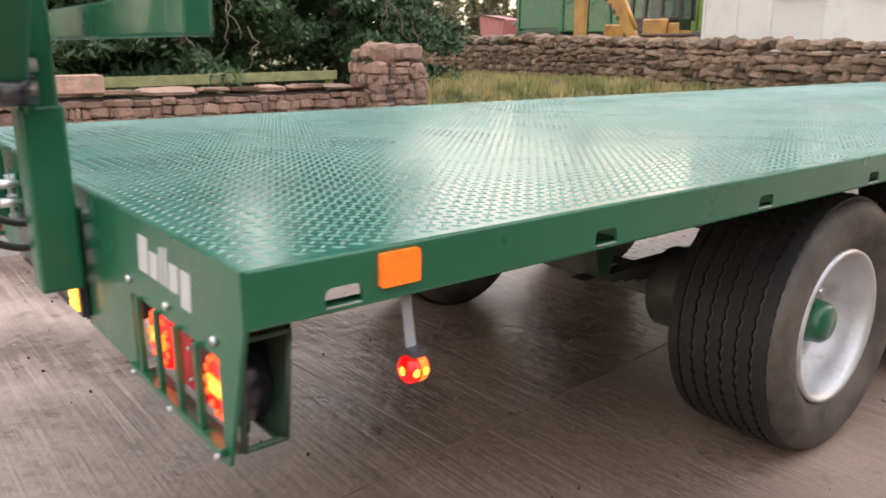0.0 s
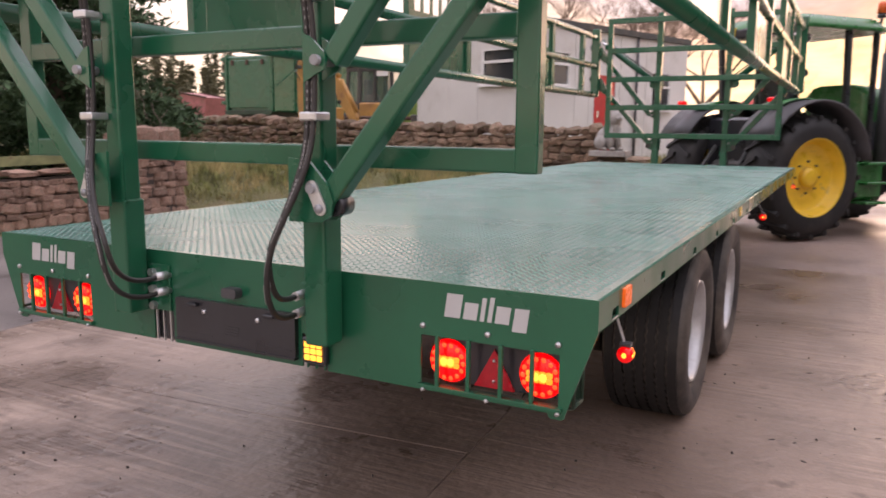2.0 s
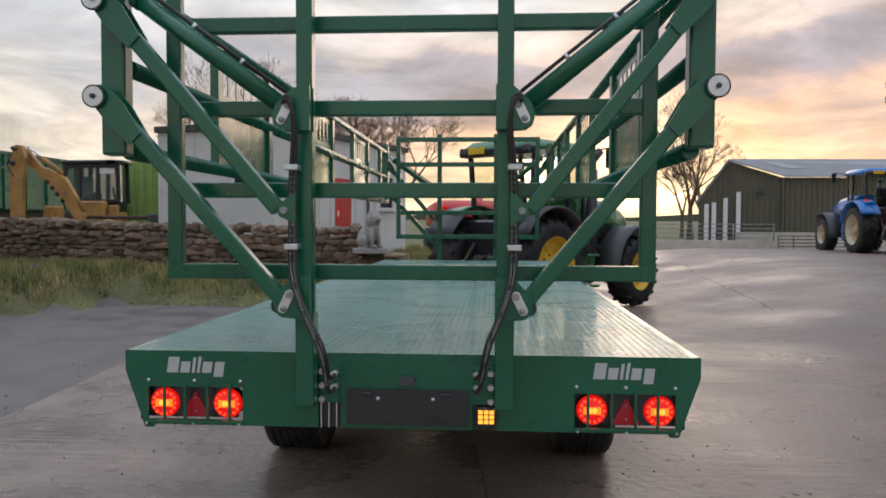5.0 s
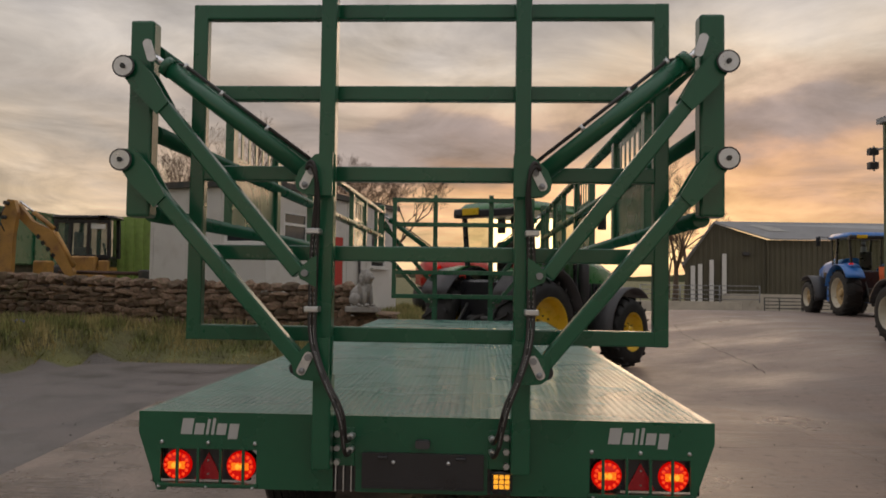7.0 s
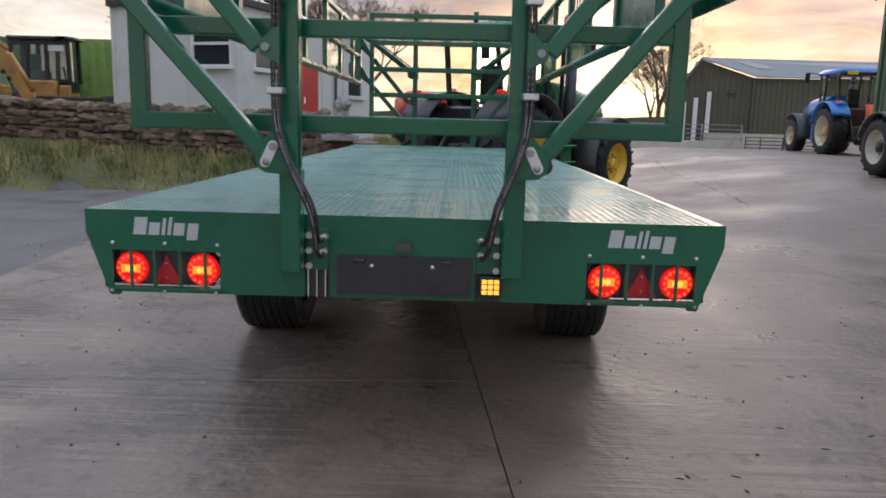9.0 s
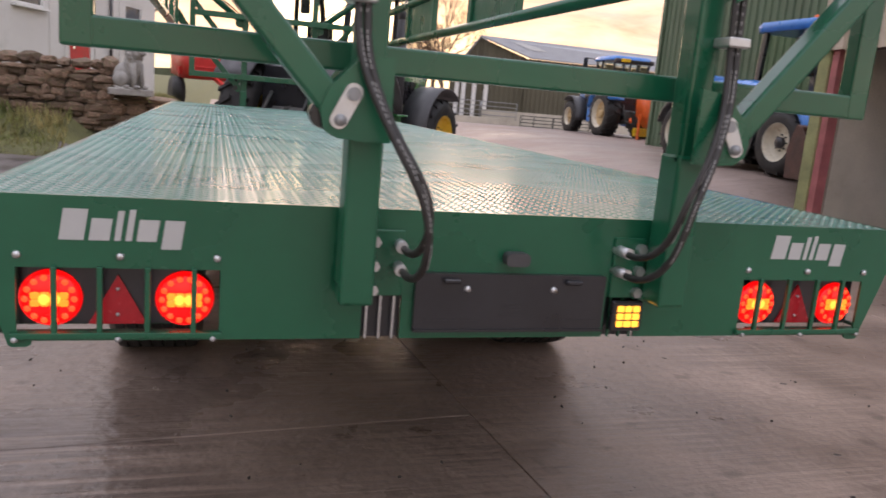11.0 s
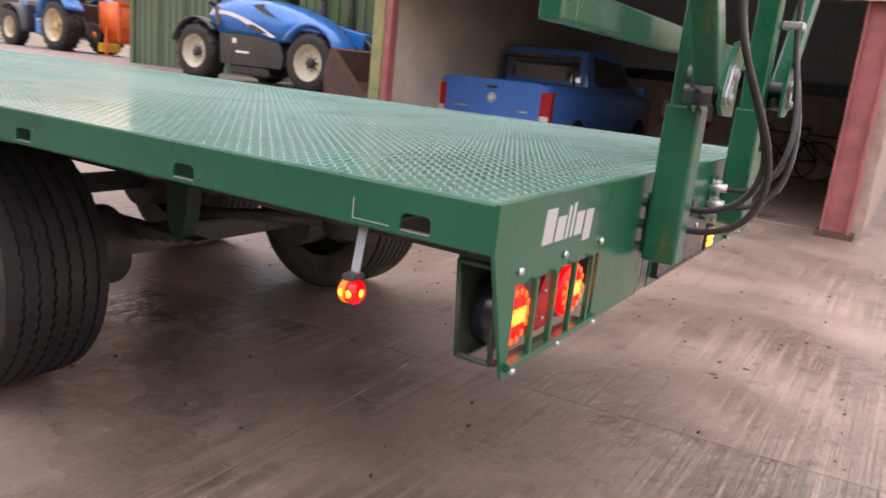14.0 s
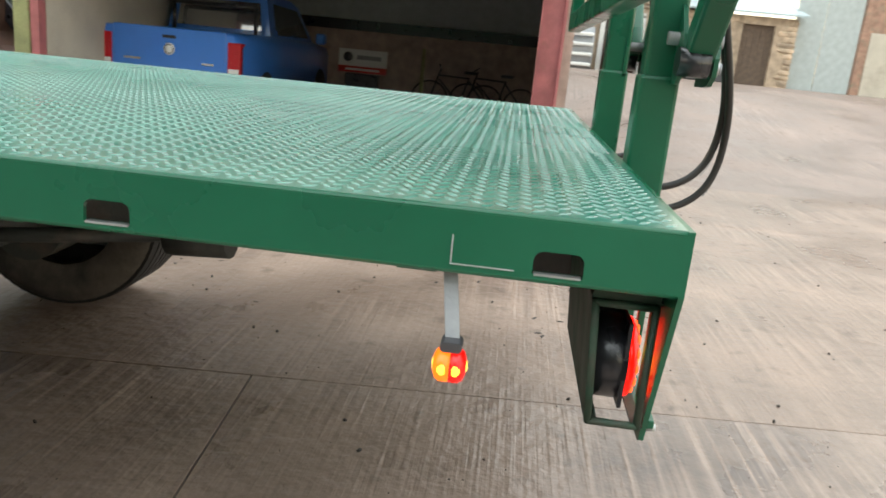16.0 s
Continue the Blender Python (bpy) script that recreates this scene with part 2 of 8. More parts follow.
M["hose_print"] = material("worn_hose_print", (0.30, 0.30, 0.29), 0.5, var=0.3, scale=60, bump=0)
M["black"] = material("black_plastic", (0.018, 0.019, 0.024), 0.34, var=0.25, bump=0.0015, bump_scale=9, coat=0.35, coat_rough=0.12)
M["steel_dark"] = material("dirty_chassis_steel", (0.045, 0.05, 0.048), 0.6, var=0.3, scale=7, bump=0.003, stain=(0.10, 0.08, 0.065), stain_scale=4, stain_lo=0.5)
M["red_lens"] = material("red_lens", (0.22, 0.003, 0.003), 0.2, var=0.05, bump=0, emit=(1.0, 0.004, 0.001), emit_strength=0.6)
M["red_led"] = material("red_led", (0.5, 0.02, 0.01), 0.3, bump=0, emit=(1.0, 0.06, 0.008), emit_strength=1.15)
M["amber_led"] = material("amber_led", (0.4, 0.05, 0.008), 0.3, bump=0, emit=(1.0, 0.07, 0.003), emit_strength=0.35)
M["red_block"] = material("amber_lamp_block", (0.4, 0.08, 0.01), 0.3, bump=0, emit=(1.0, 0.20, 0.008), emit_strength=1.1)
M["yellow_led"] = material("yellow_led", (0.5, 0.3, 0.02), 0.3, bump=0, emit=(1.0, 0.40, 0.03), emit_strength=1.2)
M["marker_red"] = material("marker_red_lens", (0.3, 0.005, 0.004), 0.2, bump=0, emit=(1.0, 0.004, 0.002), emit_strength=0.35)
M["marker_amber"] = material("amber_lens", (0.5, 0.09, 0.008), 0.25, bump=0, emit=(1.0, 0.13, 0.004), emit_strength=0.6)
M["red_reflector"] = material("red_reflector", (0.42, 0.012, 0.02), 0.18, var=0.12, scale=60, bump=0.001, bump_scale=200)
# no lamp: faint emission stands in for light the reflector throws back
M["glowing_orange_reflector"] = material("glowing_orange_reflector", (0.95, 0.16, 0.01), 0.25, var=0.06, scale=60, bump=0.0008, bump_scale=200, emit=(1, 0.15, 0.01), emit_strength=0.12)
M["concrete"] = material("wet_yard_concrete", (0.268, 0.199, 0.158), 0.42, var=0.38, scale=1.1, fine=70, bump=0.011, bump_scale=14, stain=(0.175, 0.125, 0.098), stain_scale=0.75, stain_lo=0.46, stain_hi=0.72, stain_rough=0.55, rough_var=0.14, spec=0.4, space="World", random_tone=0.08, streak=True)
M["tarmac"] = material("wet_tarmac", (0.265, 0.203, 0.172), 0.54, var=0.3, scale=0.6, fine=30, bump=0.008, bump_scale=14, stain=(0.195, 0.15, 0.126), stain_scale=0.35, stain_lo=0.46, stain_hi=0.68, stain_rough=0.65, rough_var=0.22, spec=0.4, space="World", streak=True)
M["concrete_worn"] = material("worn_wet_concrete", (0.298, 0.224, 0.180), 0.37, var=0.38, scale=1.1, fine=70, bump=0.010, bump_scale=14, stain=(0.12, 0.088, 0.072), stain_scale=0.75, stain_lo=0.45, stain_hi=0.64, stain_rough=0.55, rough_var=0.2, spec=0.45, space="World", streak=True)
M["tarmac_dark"] = material("dark_wet_tarmac", (0.155, 0.132, 0.120), 0.55, var=0.5, scale=1.4, fine=60, bump=0.012, bump_scale=26, stain=(0.19, 0.165, 0.15), stain_scale=0.5, stain_lo=0.5, stain_hi=0.75, rough_var=0.25, spec=0.5, space="World")
M["joint"] = material("joint_dirt", (0.045, 0.038, 0.034), 0.8, var=0.3, bump=0.004, space="World")
M["grass"] = material("winter_grass", (0.18, 0.205, 0.062), 0.8, var=0.4, scale=3, bump=0.0, stain=(0.46, 0.37, 0.16), stain_scale=1.6, stain_lo=0.42, stain_hi=0.62, island=0.6)
M["grass_soil"] = material("grass_soil", (0.155, 0.155, 0.062), 0.9, var=0.4, scale=1.5, bump=0.05, bump_scale=12, stain=(0.16, 0.12, 0.06), stain_scale=0.8, space="World")
M["stone"] = material("red_sandstone", (0.33, 0.205, 0.150), 0.85, var=0.3, scale=7, fine=45, bump=0.02, bump_scale=22, stain=(0.26, 0.22, 0.16), stain_scale=5, stain_lo=0.5, random_tone=0.35, island=0.25)
M["stone_dark"] = material("mossy_sandstone", (0.25, 0.165, 0.115), 0.88, var=0.4, scale=6, fine=45, bump=0.025, bump_scale=18, stain=(0.12, 0.125, 0.06), stain_scale=4, stain_lo=0.48, random_tone=0.5, island=0.4)
M["mortar"] = material("wall_core", (0.07, 0.055, 0.045), 0.95, var=0.3, bump=0.02, space="World")
M["white_wall"] = material("white_cabin_panel", (0.62, 0.61, 0.58), 0.55, var=0.05, scale=1.5, bump=0.002, stain=(0.50, 0.48, 0.44), stain_scale=0.8, stain_lo=0.55)
M["cladding"] = material("dark_green_cladding", (0.098, 0.090, 0.058), 0.5, var=0.15, scale=1.0, bump=0.003)
M["cladding_mid"] = material("green_box_cladding", (0.085, 0.132, 0.078), 0.5, var=0.15, scale=1.0, bump=0.003)
M["cladding_beige"] = material("beige_cladding", (0.46, 0.39, 0.31), 0.5, var=0.12, scale=1.5, bump=0.003, stain=(0.35, 0.28, 0.21), stain_scale=1.5)
M["roof_grey"] = material("grey_fibre_roof", (0.34, 0.35, 0.37), 0.6, var=0.12, scale=1.0, bump=0.004, stain=(0.24, 0.25, 0.25), stain_scale=0.5)
M["roof_pale"] = material("weathered_roof_light", (0.45, 0.45, 0.44), 0.6, var=0.12, bump=0.002)
M["glass"] = material("window_glass", (0.03, 0.035, 0.04), 0.06, var=0.1, bump=0.0, spec=0.8)
M["tint_glass"] = material("tinted_cab_glass", (0.07, 0.12, 0.095), 0.12, var=0.1, bump=0.0, spec=0.6, alpha=0.62)
M["mirror_glass"] = material("tinted_rear_glass", (0.3, 0.31, 0.32), 0.04, metal=0.7, var=0.05, bump=0.0, spec=1.0, coat=1.0, rough_var=0.0)
M["dirty_green"] = material("dirty_green_steel", (0.018, 0.055, 0.032), 0.6, var=0.3, scale=12, bump=0.002, stain=(0.05, 0.045, 0.035), stain_scale=9, stain_lo=0.45)
M["tr_green"] = material("tractor_green", (0.02, 0.16, 0.035), 0.3, var=0.12, coat=0.4, bump=0.001)
M["tr_yellow"] = material("tractor_yellow", (0.78, 0.50, 0.02), 0.35, var=0.10, coat=0.2, bump=0.001, stain=(0.45, 0.32, 0.08), stain_scale=6, stain_lo=0.58)
M["tr_blue"] = material("tractor_blue", (0.02, 0.17, 0.55), 0.3, var=0.08, rough_var=0.04, coat=0.4, bump=0.001)
M["pale_rim"] = material("cream_wheel_rim", (0.60, 0.56, 0.45), 0.45, var=0.12, bump=0.002, stain=(0.35, 0.27, 0.18), stain_scale=6)
M["rust_rim"] = material("ochre_wheel_rim", (0.50, 0.36, 0.18), 0.5, var=0.2, bump=0.002)
M["fender"] = material("dark_grey_plastic", (0.06, 0.06, 0.065), 0.45, var=0.15, bump=0.001)
M["truck_blue"] = material("pickup_blue", (0.05, 0.19, 0.62), 0.28, var=0.03, rough_var=0.0, coat=0.6, bump=0.0)
M["chrome"] = material("chrome", (0.8, 0.8, 0.82), 0.15, metal=1.0, var=0.03, bump=0)
M["yellow_plant"] = material("worn_yellow_plant", (0.50, 0.27, 0.07), 0.5, var=0.25, bump=0.002, stain=(0.20, 0.10, 0.05), stain_scale=3, stain_lo=0.46)
M["orange"] = material("orange_paint", (0.75, 0.13, 0.02), 0.4, var=0.15, bump=0.001)
M["red_paint"] = material("red_paint", (0.50, 0.025, 0.02), 0.4, var=0.15, bump=0.001)
M["pink_red"] = material("faded_red_steel", (0.36, 0.12, 0.12), 0.55, var=0.25, bump=0.002, stain=(0.22, 0.10, 0.08), stain_scale=4)
M["moss_wood"] = material("mossy_timber", (0.26, 0.27, 0.12), 0.8, var=0.3, bump=0.01, stain=(0.18, 0.13, 0.08), stain_scale=3)
M["rust"] = material("rusty_steel", (0.095, 0.05, 0.037), 0.75, var=0.35, scale=5, bump=0.008, bump_scale=25)
M["bark"] = material("bark", (0.13, 0.095, 0.07), 0.9, var=0.3, scale=8, bump=0.02, bump_scale=20)
M["needles"] = material("conifer_needles", (0.06, 0.105, 0.05), 0.8, var=0.3, scale=2, bump=0, island=0.35, spec=0.2)
# paler, browner needles: the haze of distance is put into the colour
M["hazed_needles"] = material("hazed_pine_needles", (0.15, 0.145, 0.09), 0.9, var=0.3, scale=0.5, bump=0, island=0.3, spec=0.1)
M["dead_bark"] = material("dead_grey_bark", (0.15, 0.12, 0.09), 0.9, var=0.3, scale=8, bump=0.01)
M["twig"] = material("bare_twigs", (0.17, 0.11, 0.075), 0.85, var=0.25, bump=0)
M["statue"] = material("grey_cast_stone", (0.36, 0.345, 0.32), 0.85, var=0.2, scale=9, bump=0.01, stain=(0.24, 0.22, 0.19), stain_scale=4)
M["lime_container"] = material("pale_green_container", (0.26, 0.38, 0.10), 0.5, var=0.15, bump=0.002, stain=(0.2, 0.22, 0.09), stain_scale=2)
M["brick_stone"] = material("buff_rubble", (0.42, 0.33, 0.24), 0.85, var=0.3, scale=5, bump=0.015, island=0.3, random_tone=0.25)
M["door_grey"] = material("grey_green_doors", (0.42, 0.47, 0.47), 0.6, var=0.1, bump=0.003)
M["plaster"] = material("pale_render", (0.52, 0.48, 0.40), 0.8, var=0.12, scale=2, bump=0.006, stain=(0.40, 0.35, 0.28), stain_scale=1.5)
# even mid brown for the open barn's inner walls
M["inside_brown"] = material("brown_blockwork", (0.42, 0.33, 0.28), 0.85, var=0.25, bump=0.006)
M["grey_steel"] = material("grey_steel", (0.30, 0.31, 0.32), 0.5, metal=0.4, var=0.15, bump=0.002)
M["sign_white"] = material("white_sign", (0.72, 0.72, 0.70), 0.4, var=0.03, bump=0)
M["hill"] = material("far_fields", (0.10, 0.115, 0.07), 0.95, var=0.3, scale=0.02, fine=0.3, bump=0, space="World")

# ---- mesh helpers ----
def box(bm, x0, x1, y0, y1, z0, z1, bev=0.0, seg=1):
    r = bmesh.ops.create_cube(bm, size=1.0, matrix=Matrix.Translation(((x0 + x1) / 2, (y0 + y1) / 2, (z0 + z1) / 2)) @ Matrix.Diagonal((abs(x1 - x0), abs(y1 - y0), abs(z1 - z0), 1)))
    if bev:
        es = {e for v in r["verts"] for e in v.link_edges}
        bmesh.ops.bevel(bm, geom=list(es), offset=bev, segments=seg, affect="EDGES", profile=0.5)
    return bm


def frame_axes(p, q, up=(0, 0, 1)):
    p, q = Vector(p), Vector(q)
    d = (q - p).normalized()
    u = Vector(up)
    if abs(d.dot(u)) > 0.98:
        u = Vector((0, 1, 0))
    s = d.cross(u).normalized()
    return p, q, d, s, s.cross(d)


def tube(bm, p, q, r, seg=12, r2=None, cap=True):
    p, q, d, s, u = frame_axes(p, q)
    r2 = r if r2 is None else r2
    a, b = [], []
    for i in range(seg):
        t = 2 * math.pi * i / seg
        o = s * math.cos(t) + u * math.sin(t)
        a.append(bm.verts.new(p + o * r))
        b.append(bm.verts.new(q + o * r2))
    for i in range(seg):
        f = bm.faces.new((a[i], a[(i + 1) % seg], b[(i + 1) % seg], b[i]))
        f.smooth = True
    if cap:
        bm.faces.new(a[::-1])
        bm.faces.new(b)
    return bm


def beam(bm, p, q, w, h, up=(0, 0, 1), bev=0.004):
    """A box section from p to q: w across, h along up."""
    p, q, d, s, u = frame_axes(p, q, up)
    m = Matrix((s, d, u)).transposed().to_4x4()
    m.translation = (p + q) / 2
    r = bmesh.ops.create_cube(bm, size=1.0, matrix=m @ Matrix.Diagonal((w, (q - p).length, h, 1)))
    if bev:
        es = {e for v in r["verts"] for e in v.link_edges}
        bmesh.ops.bevel(bm, geom=list(es), offset=bev, segments=2, affect="EDGES", profile=0.5)
    return bm


def prism(bm, pts, axis, a, b):
    """A polygon (2D points) drawn out along an axis from a to b."""
    def at(u, v, w):
        return {"x": (w, u, v), "y": (u, w, v), "z": (u, v, w)}[axis]
    lo = [bm.verts.new(at(u, v, a)) for u, v in pts]
    hi = [bm.verts.new(at(u, v, b)) for u, v in pts]
    n = len(pts)
    for i in range(n):
        bm.faces.new((lo[i], lo[(i + 1) % n], hi[(i + 1) % n], hi[i]))
    bm.faces.new(lo[::-1])
    bm.faces.new(hi)
    return bm


def lathe(bm, prof, centre, axis="x", seg=32, smooth=True, cap=True):
    """Turns a profile of (along, radius) round an axis."""
    c = Vector(centre)
    rings = []
    for a, r in prof:
        ring = []
        for i in range(seg):
            t = 2 * math.pi * i / seg
            o = {"x": (a, r * math.cos(t), r * math.sin(t)), "y": (r * math.cos(t), a, r * math.sin(t)), "z": (r * math.cos(t), r * math.sin(t), a)}[axis]
            ring.append(bm.verts.new(c + Vector(o)))
        rings.append(ring)
    for k in range(len(rings) - 1):
        for i in range(seg):
            f = bm.faces.new((rings[k][i], rings[k][(i + 1) % seg], rings[k + 1][(i + 1) % seg], rings[k + 1][i]))
            f.smooth = smooth
    if cap and prof[0][1] > 1e-4:
        bm.faces.new(rings[0][::-1])
    if cap and prof[-1][1] > 1e-4:
        bm.faces.new(rings[-1])
    return bm


def ball(bm, c, r, seg=12, sx=1, sy=1, sz=1):
    rr = bmesh.ops.create_uvsphere(bm, u_segments=seg, v_segments=max(6, seg // 2 + 2), radius=1.0, matrix=Matrix.Translation(c) @ Matrix.Diagonal((r * sx, r * sy, r * sz, 1)))
    for v in rr["verts"]:
        for f in v.link_faces:
            f.smooth = True
    return bm


def rounded(w, h, r, n=4):
    pts = []
    for cx, cy, a0 in ((w / 2 - r, h / 2 - r, 0), (-w / 2 + r, h / 2 - r, 90), (-w / 2 + r, -h / 2 + r, 180), (w / 2 - r, -h / 2 + r, 270)):
        for i in range(n + 1):
            a = radians(a0 + 90 * i / n)
            pts.append((cx + r * math.cos(a), cy + r * math.sin(a)))
    return pts


def shift2(pts, dx, dy, ang=0.0):
    c, s = math.cos(radians(ang)), math.sin(radians(ang))
    return [(dx + x * c - y * s, dy + x * s + y * c) for x, y in pts]


def mesh_of(name, bm, mat):
    bmesh.ops.recalc_face_normals(bm, faces=bm.faces[:])
    me = bpy.data.meshes.new(name)
    bm.to_mesh(me)
    bm.free()
    me.materials.append(mat)
    return me


def part(name, bm, mat, parent, label=""):
    ob = new(name, mesh_of(name, bm, M[mat] if isinstance(mat, str) else mat))
    ob.parent = parent
    if label:
        tagged(ob, label)
    return ob


def thing(name, label, category, group="", kind="", at=None):
    ob = new(name)
    if at is not None:
        ob.matrix_basis = at
    return tagged(ob, label, category, group, kind)


def solo(name, bm, mat, label, category, group="", kind=""):
    return tagged(new(name, mesh_of(name, bm, M[mat] if isinstance(mat, str) else mat)), label, category, group, kind)


def B():
    return bmesh.new()


def sstep(v):
    v = max(0.0, min(1.0, v))
    return v * v * (3 - 2 * v)


# ---- ground ----
def ground_z(x, y):
    z = 0.58 * sstep((x - 3) / 6) * sstep((y - 6.0) / 3) * (1 - sstep((y - 28) / 8))
    z += 1.13 * sstep((x - 8.5) / 11.5) * (1 - sstep((y + 2.4) / 2.0))
    z += 1.13 * sstep((x - 13.3) / 4) * sstep((y + 2.4) / 2.0) * (1 - sstep((y - 6) / 2))
    # verge bank up to the field wall
    z += 0.62 * sstep((verge(x, y)) / 1.4)
    far = math.hypot(x, y)
    if far > 55:
        z += 0.004 * (far - 55)
    return z


def verge(x, y):
    """How far inside the grass verge a place lies (negative: on the yard)."""
    edge_y = 10.9 - 2.2 * min(1.0, max(0.0, (-6.8 - x) / 1.2)) - 1.3 * min(1.0, max(0.0, -8.0 - x))
    d1 = y - edge_y
    if x > -3.0:
        d1 = min(d1, y - 11.6, -0.9 - x)
    return d1


def build_ground():
    bm = B()
    def axis(lo, hi, fine_lo, fine_hi):
        vals, v = [], lo
        while v < hi:
            vals.append(v)
            if fine_lo <= v < fine_hi:
                v += 0.5
            else:
                d = fine_lo - v if v < fine_lo else v - fine_hi
                v += max(0.5, d * 0.22 + 0.3)
        vals.append(hi)
        return vals
    xs, ys = axis(-2600, 2600, -14, 24), axis(-2600, 2600, -9, 30)
    g = [[bm.verts.new((x, y, ground_z(x, y) - (0.022 if SLX0 < x < SLX1 and SLY0 < y < SLY1 else 0.0))) for x in xs] for y in ys]
    for j in range(len(ys) - 1):
        for i in range(len(xs) - 1):
            f = bm.faces.new((g[j][i], g[j][i + 1], g[j + 1][i + 1], g[j + 1][i]))
            f.smooth = True
            cx, cy = (xs[i] + xs[i + 1]) / 2, (ys[j] + ys[j + 1]) / 2
            if verge(cx, cy) > 0 and cx < 1 or math.hypot(cx, cy) > 60 or (cx < -8.2 and cy < 9):
                f.material_index = 1
            elif SLX0 < cx < SLX1 and SLY0 < cy < SLY1:
                f.material_index = 2
            elif cx < -2.2 and cy < 15:
                f.material_index = 3
    ob = new("ground", mesh_of("ground", bm, M["tarmac"]))
    ob.data.materials.append(M["grass_soil"])
    ob.data.materials.append(M["joint"])
    ob.data.materials.append(M["tarmac_dark"])
    return tagged(ob, "wet brown concrete farmyard rising gently to the barns", "ground", kind="structure")


SLX0, SLX1, SLY0, SLY1 = -2.5, 5.9, -7.4, 5.9
ground = build_ground()


# ---- trailer ----
DECK_Z, DECK_L, DECK_W = 1.05, 8.06, 1.25
trailer = thing("flatbed_trailer", "glossy green twin-axle bale trailer with tread-plate deck behind the tractor", "trailer")


def build_deck():
    bm = B()
    box(bm, -1.2435, 1.2435, 0.0, DECK_L, DECK_Z - 0.006, DECK_Z)
    deck = part("deck", bm, "deck", trailer, "wet green tread-plate deck")
    # raised bars of the tread plate: rows leaning one way, and rows between them leaning the other
    pitch = 0.0345
    verts, faces = [], []
    L2, W2, T, Hh = 0.0140, 0.0043, 0.5, 0.0017
    for half in (0, 1):
        c, s = math.cos(radians(45)), math.sin(radians(45)) * (1 if half else -1)
        for j in range(int((DECK_L - 0.05) / pitch)):
            for i in range(int(2.45 / pitch)):
                cx, cy = -1.222 + (i + 0.5 * half) * pitch, 0.018 + (j + 0.5 * half) * pitch
                k = len(verts)
                for u, v, z in ((-L2, 0, 0), (0, -W2, 0), (L2, 0, 0), (0, W2, 0), (-L2 * T, 0, Hh), (0, -W2 * T, Hh), (L2 * T, 0, Hh), (0, W2 * T, Hh)):
                    verts.append((cx + u * c - v * s, cy + u * s + v * c, DECK_Z + z))
                faces += [(k, k + 1, k + 5, k + 4), (k + 1, k + 2, k + 6, k + 5), (k + 2, k + 3, k + 7, k + 6), (k + 3, k, k + 4, k + 7), (k + 4, k + 5, k + 6, k + 7)]
    me = bpy.data.meshes.new("tread_pattern")
    me.from_pydata(verts, [], faces)
    me.materials.append(M["tread"])
    bars = new("tread_pattern", me)
    bars.parent = deck
    tagged(bars, kind="stuff")


def build_side_rail(sx):
    """Folded edge with obround strap slots."""
    bm = B()
    z0, z1 = 0.965, DECK_Z - 0.004
    s0, s1 = (0.971, 1.003) if sx < 0 else (0.969, 1.000)
    xo, xi = sx * 1.25, sx * 1.242
    slots = [0.158 + 0.6155 * k for k in range(14) if 0.158 + 0.6155 * k < DECK_L - 0.1]
    hw = 0.033
    box(bm, xi, xo, 0.0, DECK_L, s1, z1)
    box(bm, xi, xo, 0.0, DECK_L, z0, s0)
    ys = [0.0] + [v for c in slots for v in (c - hw, c + hw)] + [DECK_L]
    for a, b in zip(ys[::2], ys[1::2]):
        box(bm, xi, xo, a, b, s0, s1)
    r = 0.012
    for c in slots:
        for e in (-1, 1):
            yy = c + e * hw
            arc = [(yy, s1)] + [(yy - e * r + e * r * math.sin(t), s1 - r + r * math.cos(t)) for t in [k * math.pi / 8 for k in range(5)]]
            prism(bm, arc, "x", min(xi, xo), max(xi, xo))
    # lower return lip
    box(bm, sx * 1.20, sx * 1.2435, 0.0, DECK_L, z0 - 0.0065, z0 - 0.002)
    tube(bm, (sx * 1.2435, 0.0, z0), (sx * 1.2435, DECK_L, z0), 0.0065, 10)
    # rounded fold where the deck turns down
    tube(bm, (sx * 1.2435, 0.0, DECK_Z - 0.0065), (sx * 1.2435, DECK_L, DECK_Z - 0.0065), 0.0066, 10)
    part("side_rail", bm, "paint", trailer)
    # bright strip under each slot: the lit lower edge put in as metal
    for c in slots:
        bm = B()
        box(bm, sx * 1.2505, sx * 1.2385, c - hw + 0.002, c + hw - 0.002, s0 - 0.0015, s0 + 0.0012)
        part("slot_lip", bm, "zinc", trailer, "bright strip put in for the lit slot edge")


